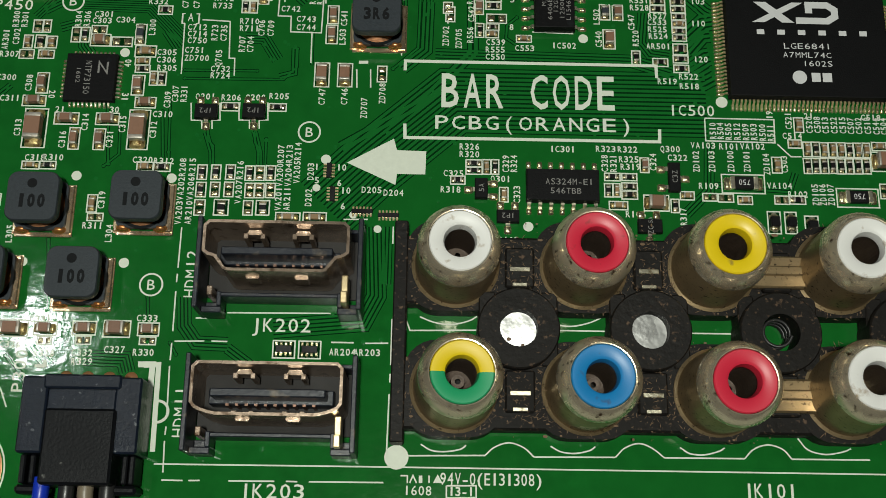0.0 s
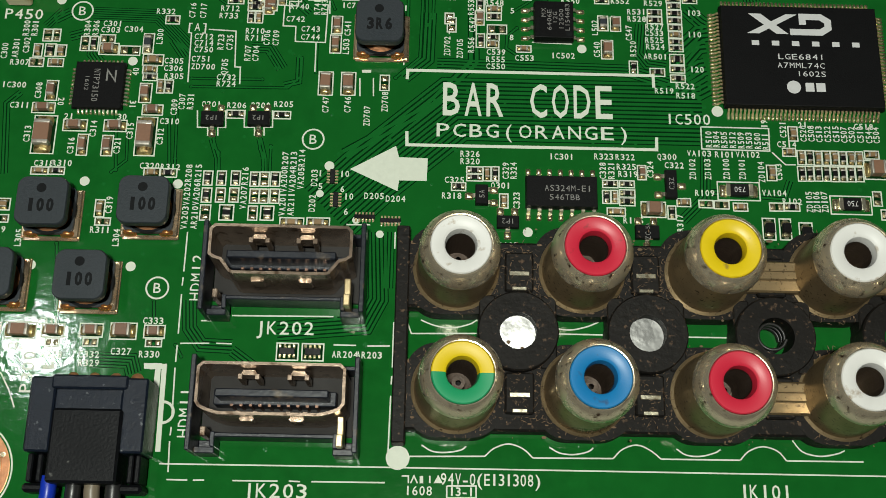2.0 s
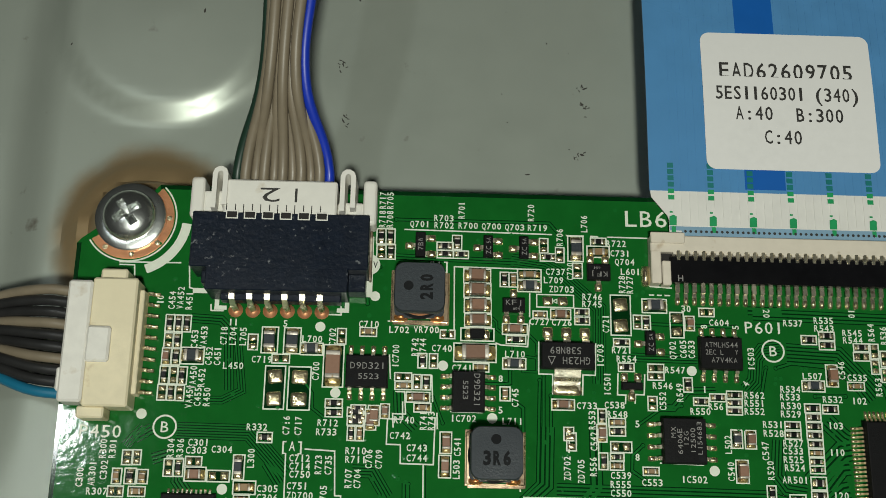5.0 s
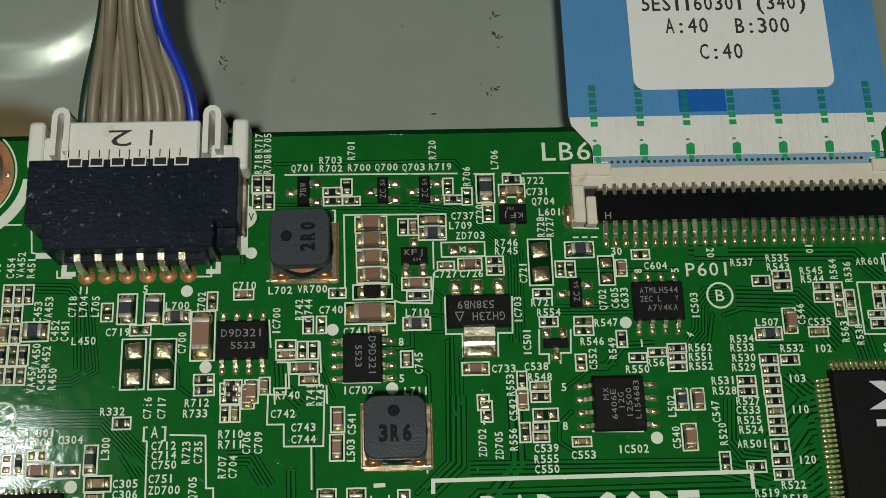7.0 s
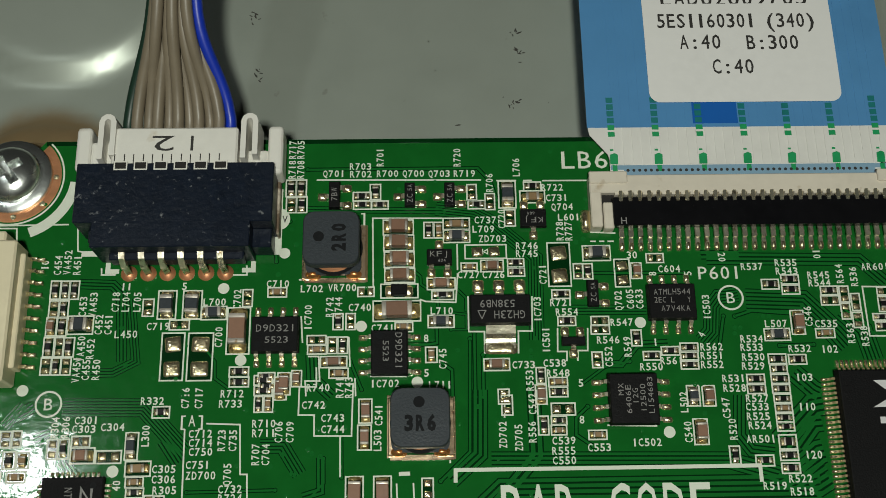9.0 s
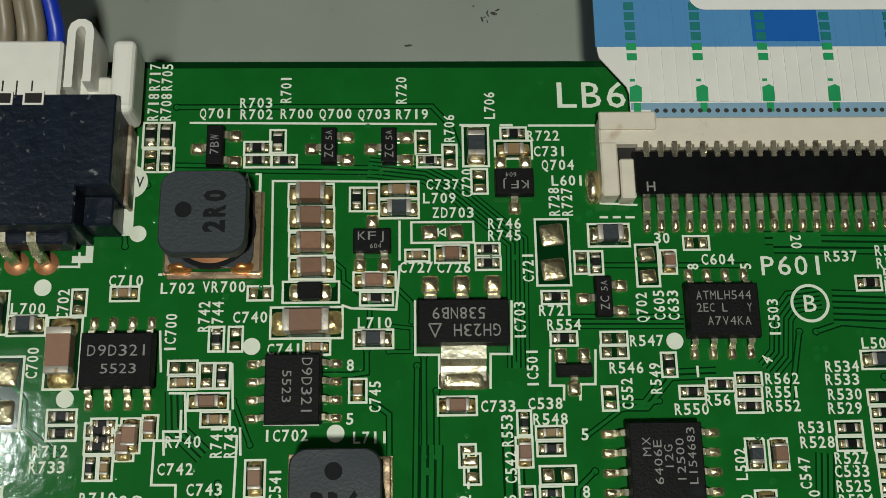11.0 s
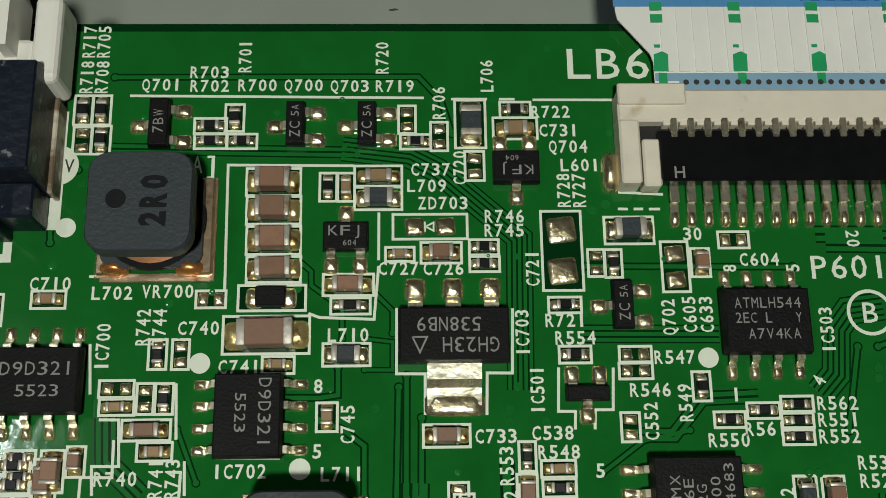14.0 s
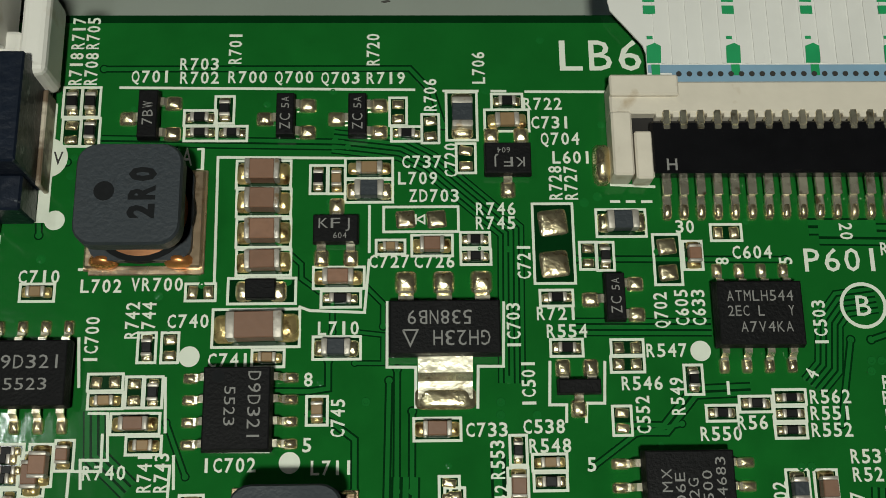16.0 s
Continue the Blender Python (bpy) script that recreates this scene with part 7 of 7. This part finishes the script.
reg = package("voltage_regulator", "black regulator with wide silver tab and inverted lettering", "regulator", 4.79, 15.78, 6.2, 3.1, 1.65, [("U", 3, 2.13, 0)], [("GH23H", 0.9, -0.65, 0.85, 3.1, 180), ("538NB9", -0.3, 0.5, 0.8, 3.5, 180)], lead_len=1.6, lead_w=0.85, lead_h=0.7)
bm2 = bmesh.new()
ribbon(bm2, [(-2.3, -0.2), (-1.9, -1.05), (-1.5, -0.2), (-2.3, -0.2)], 0.1, 1.65, 1.657)
part("marking", mesh_of("marking", bm2, CHIP_INK), reg)
bm = bmesh.new()
rows = []
for y, z in ((-1.4, 0.93), (-2.4, 0.83), (-2.8, 0.35), (-3.15, 0.22), (-3.75, 0.18)):
    rows.append([bm.verts.new((-1.5, y, z)), bm.verts.new((1.5, y, z)), bm.verts.new((1.5, y, max(0.02, z - 0.25))), bm.verts.new((-1.5, y, max(0.02, z - 0.25)))])
for p, q in zip(rows, rows[1:]):
    for i in range(4):
        bm.faces.new((p[i], p[(i + 1) % 4], q[(i + 1) % 4], q[i]))
bm.faces.new(rows[0])
bm.faces.new(rows[-1])
tab = part("tab", mesh_of("tab", bm, TIN), reg, "wide bright tin tab")
part("solder", solder_foot(1.3, 3.4, 0.3), tab, "", at(0, -3.7, 0, 90))

comb(-8.45, -14.1, 5, 0.36, 1.35)
comb(-7.95, -16.95, 5, 0.36, 1.35)
comb(-4.5, -19.0, 6, 0.40, 1.2, 90)
comb(-1.5, -19.4, 6, 0.40, 1.2, 90)

# ---- bare copper rings and printed arcs round the screws ----
for x, y, a0, a1 in ((-46.1, 31.2, -148, 47), (-46.6, -48.7, 0, 360)):
    bm = bmesh.new()
    lathe(bm, [(3.0, 0.012), (5.0, 0.012), (5.05, 0.0)], x, y, 48, a0, a1)
    part("copper_ring", mesh_of("copper_ring", bm, COPPER), board, "bare coppery ring round a screw")
    bm = bmesh.new()
    lathe(bm, [(0.32, 0.012), (0.3, 0.08), (0.1, 0.1), (0.0, 0.1)], seg=12)
    bead = mesh_of("solder_bead", bm, SOLDER, smooth=True)
    for a in range(a0 + 22, a1 - 5, 42):
        part("solder_bead", bead, board, "", at(x + 4.5 * math.cos(radians(a)), y + 4.5 * math.sin(radians(a)), 0.01))
    silk(*[c for p in disc_pts(x, y, 5.3, 40, a0, a1 - (1 if a1 < 300 else 9)) for c in p], w=0.18, closed=a1 > 300)
ribbon(SILK_BM, disc_pts(-46.1, 31.2, 6.6, 12, -70, -5), 1.1, 0.006, 0.026)
bm = bmesh.new()
lathe(bm, [(1.9, 0.012), (2.75, 0.012), (2.8, 0.0)], -46.67, -41.66, 40)
part("copper_ring", mesh_of("copper_ring", bm, COPPER), board, "bare coppery ring round a locating hole")
bm = bmesh.new()
lathe(bm, [(1.95, 0.006), (1.9, 0.5), (1.4, 1.0), (0.6, 1.25), (0.0, 1.3)], -46.67, -41.66, 32)
tagged(part("locating_pin", mesh_of("locating_pin", bm, SCREW, smooth=True)), "rounded grey metal locating pin through the board", "pin")

# silkscreen shapes beside the sockets
patch(-18.3, 22.3, -17.62, 22.3, -17.62, 29.6, -18.3, 29.6)
dot(-18.0, 26.2, 1.2)
patch(-20.6, 22.3, -18.2, 22.3, -18.2, 22.9, -20.6, 22.9)
text("V", -17.35, 26.2, 0.033, 0.8, 0.55, PRINT, board, 0, name="lettering")
patch(-35.6, 20.4, -34.2, 20.4, -34.2, 20.9, -35.1, 20.9, -35.1, 21.6, -35.6, 21.6)
patch(-38.2, 22.3, -36.2, 22.3, -36.2, 22.9, -38.2, 22.9)
patch(-21.6, 20.4, -20.2, 20.4, -20.2, 21.6, -20.7, 21.6, -20.7, 20.9, -21.6, 20.9)

# ---- dust and crumbs ----
rnd = random.Random(21)
bm = bmesh.new()
for i in range(500):
    j = rnd.choice([-25.8, -39.4])
    x, y = rnd.uniform(0, 58), j + rnd.uniform(-5.4, 5.4)
    s = rnd.uniform(0.04, 0.15) * rnd.choice([0.7, 1, 1, 1.5])
    r = bmesh.ops.create_icosphere(bm, subdivisions=1, radius=s)
    bmesh.ops.transform(bm, matrix=Matrix.Translation((x, y, 2.66)) @ Matrix.Diagonal((rnd.uniform(0.5, 2.2), rnd.uniform(0.5, 1.6), 0.6, 1)), verts=r["verts"])
for i in range(1000):
    j = rnd.choice([-25.8, -39.4])
    if i % 3:
        x, y, z = rnd.choice([13.15, 27.25]) + rnd.gauss(0, 1.5), j + rnd.gauss(-0.5, 1.6), rnd.uniform(2.7, 3.45)
    else:
        a, q = rnd.uniform(0, 6.28), rnd.uniform(4.9, 5.6)
        x, y, z = rnd.choice([6.1, 20.2, 34.3, 48.3]) + q * math.cos(a), j + q * math.sin(a), 2.72
    le, wd = rnd.uniform(0.1, 0.42), rnd.uniform(0.025, 0.055)
    m = Matrix.Translation((x, y, z)) @ Matrix.Rotation(rnd.uniform(0, 6.28), 4, "Z") @ Matrix.Rotation(rnd.uniform(-0.5, 0.5), 4, "Y")
    v = [bm.verts.new(m @ Vector(p)) for p in ((-le, 0, 0), (0, wd, 0.02), (0, -wd, 0.02), (0, 0, wd), (le, wd, 0.0))]
    for tri in ((0, 2, 3), (0, 3, 1), (0, 1, 2), (4, 3, 2), (4, 1, 3), (4, 2, 1)):
        bm.faces.new([v[q] for q in tri])
tagged(part("dust_crumbs", mesh_of("dust_crumbs", bm, GRIT)), "scattered brown dust crumbs on the jack panel", "dust", kind="stuff")
bm = bmesh.new()
for i in range(60):
    x, y = rnd.uniform(-75, 60), rnd.choice([rnd.uniform(37, 78), rnd.uniform(37, 78), rnd.uniform(-60, 78)])
    if x > -54 and y < 36:
        continue
    s = rnd.choice([0.06, 0.08, 0.1, 0.16])
    r = bmesh.ops.create_icosphere(bm, subdivisions=1, radius=s)
    bmesh.ops.transform(bm, matrix=Matrix.Translation((x, y, chassis_height(x, y) + s * 0.15)) @ Matrix.Rotation(rnd.uniform(0, 3), 4, "Z") @ Matrix.Diagonal((rnd.uniform(0.7, 2.6), rnd.uniform(0.5, 1.0), 0.35, 1)), verts=r["verts"])
for cx, cy in ((8.4, 53.5), (8.8, 51.0), (7.8, 44.0), (-23.0, 56.0), (-22.3, 48.0)):
    for i in range(8):
        x, y = cx + rnd.gauss(0, 0.35), cy + rnd.gauss(0, 0.5)
        r = bmesh.ops.create_icosphere(bm, subdivisions=1, radius=rnd.uniform(0.08, 0.2))
        bmesh.ops.transform(bm, matrix=Matrix.Translation((x, y, chassis_height(x, y))) @ Matrix.Rotation(rnd.uniform(0, 3), 4, "Z") @ Matrix.Diagonal((1.8, 0.6, 0.3, 1)), verts=r["verts"])
tagged(part("grit", mesh_of("grit", bm, SPECK)), "grey brown grit scattered on the steel panel", "grit", kind="stuff")

# ---- fine vias over the board ----
bm = bmesh.new()
rnd = random.Random(33)
for i in range(420):
    x, y = rnd.uniform(-50, 56), rnd.uniform(-46, 34)
    r = rnd.uniform(0.10, 0.17)
    top = 0.02 + i * 0.00001
    lathe(bm, [(r * 1.7, 0.0), (r, top), (r * 0.45, top), (0.0, top - 0.008)], x, y, 8)
tagged(part("via_field", mesh_of("via_field", bm, TRACE, smooth=True), board), kind="stuff")


part("silkscreen", mesh_of("silkscreen", SILK_BM, SILK), board)["kind"] = "stuff"
part("clearance", mesh_of("clearance", GAP_BM, GAP), board)["kind"] = "stuff"
part("copper_layer", mesh_of("copper_layer", TRACE_BM, TRACE), board)["kind"] = "stuff"


settle_texts()
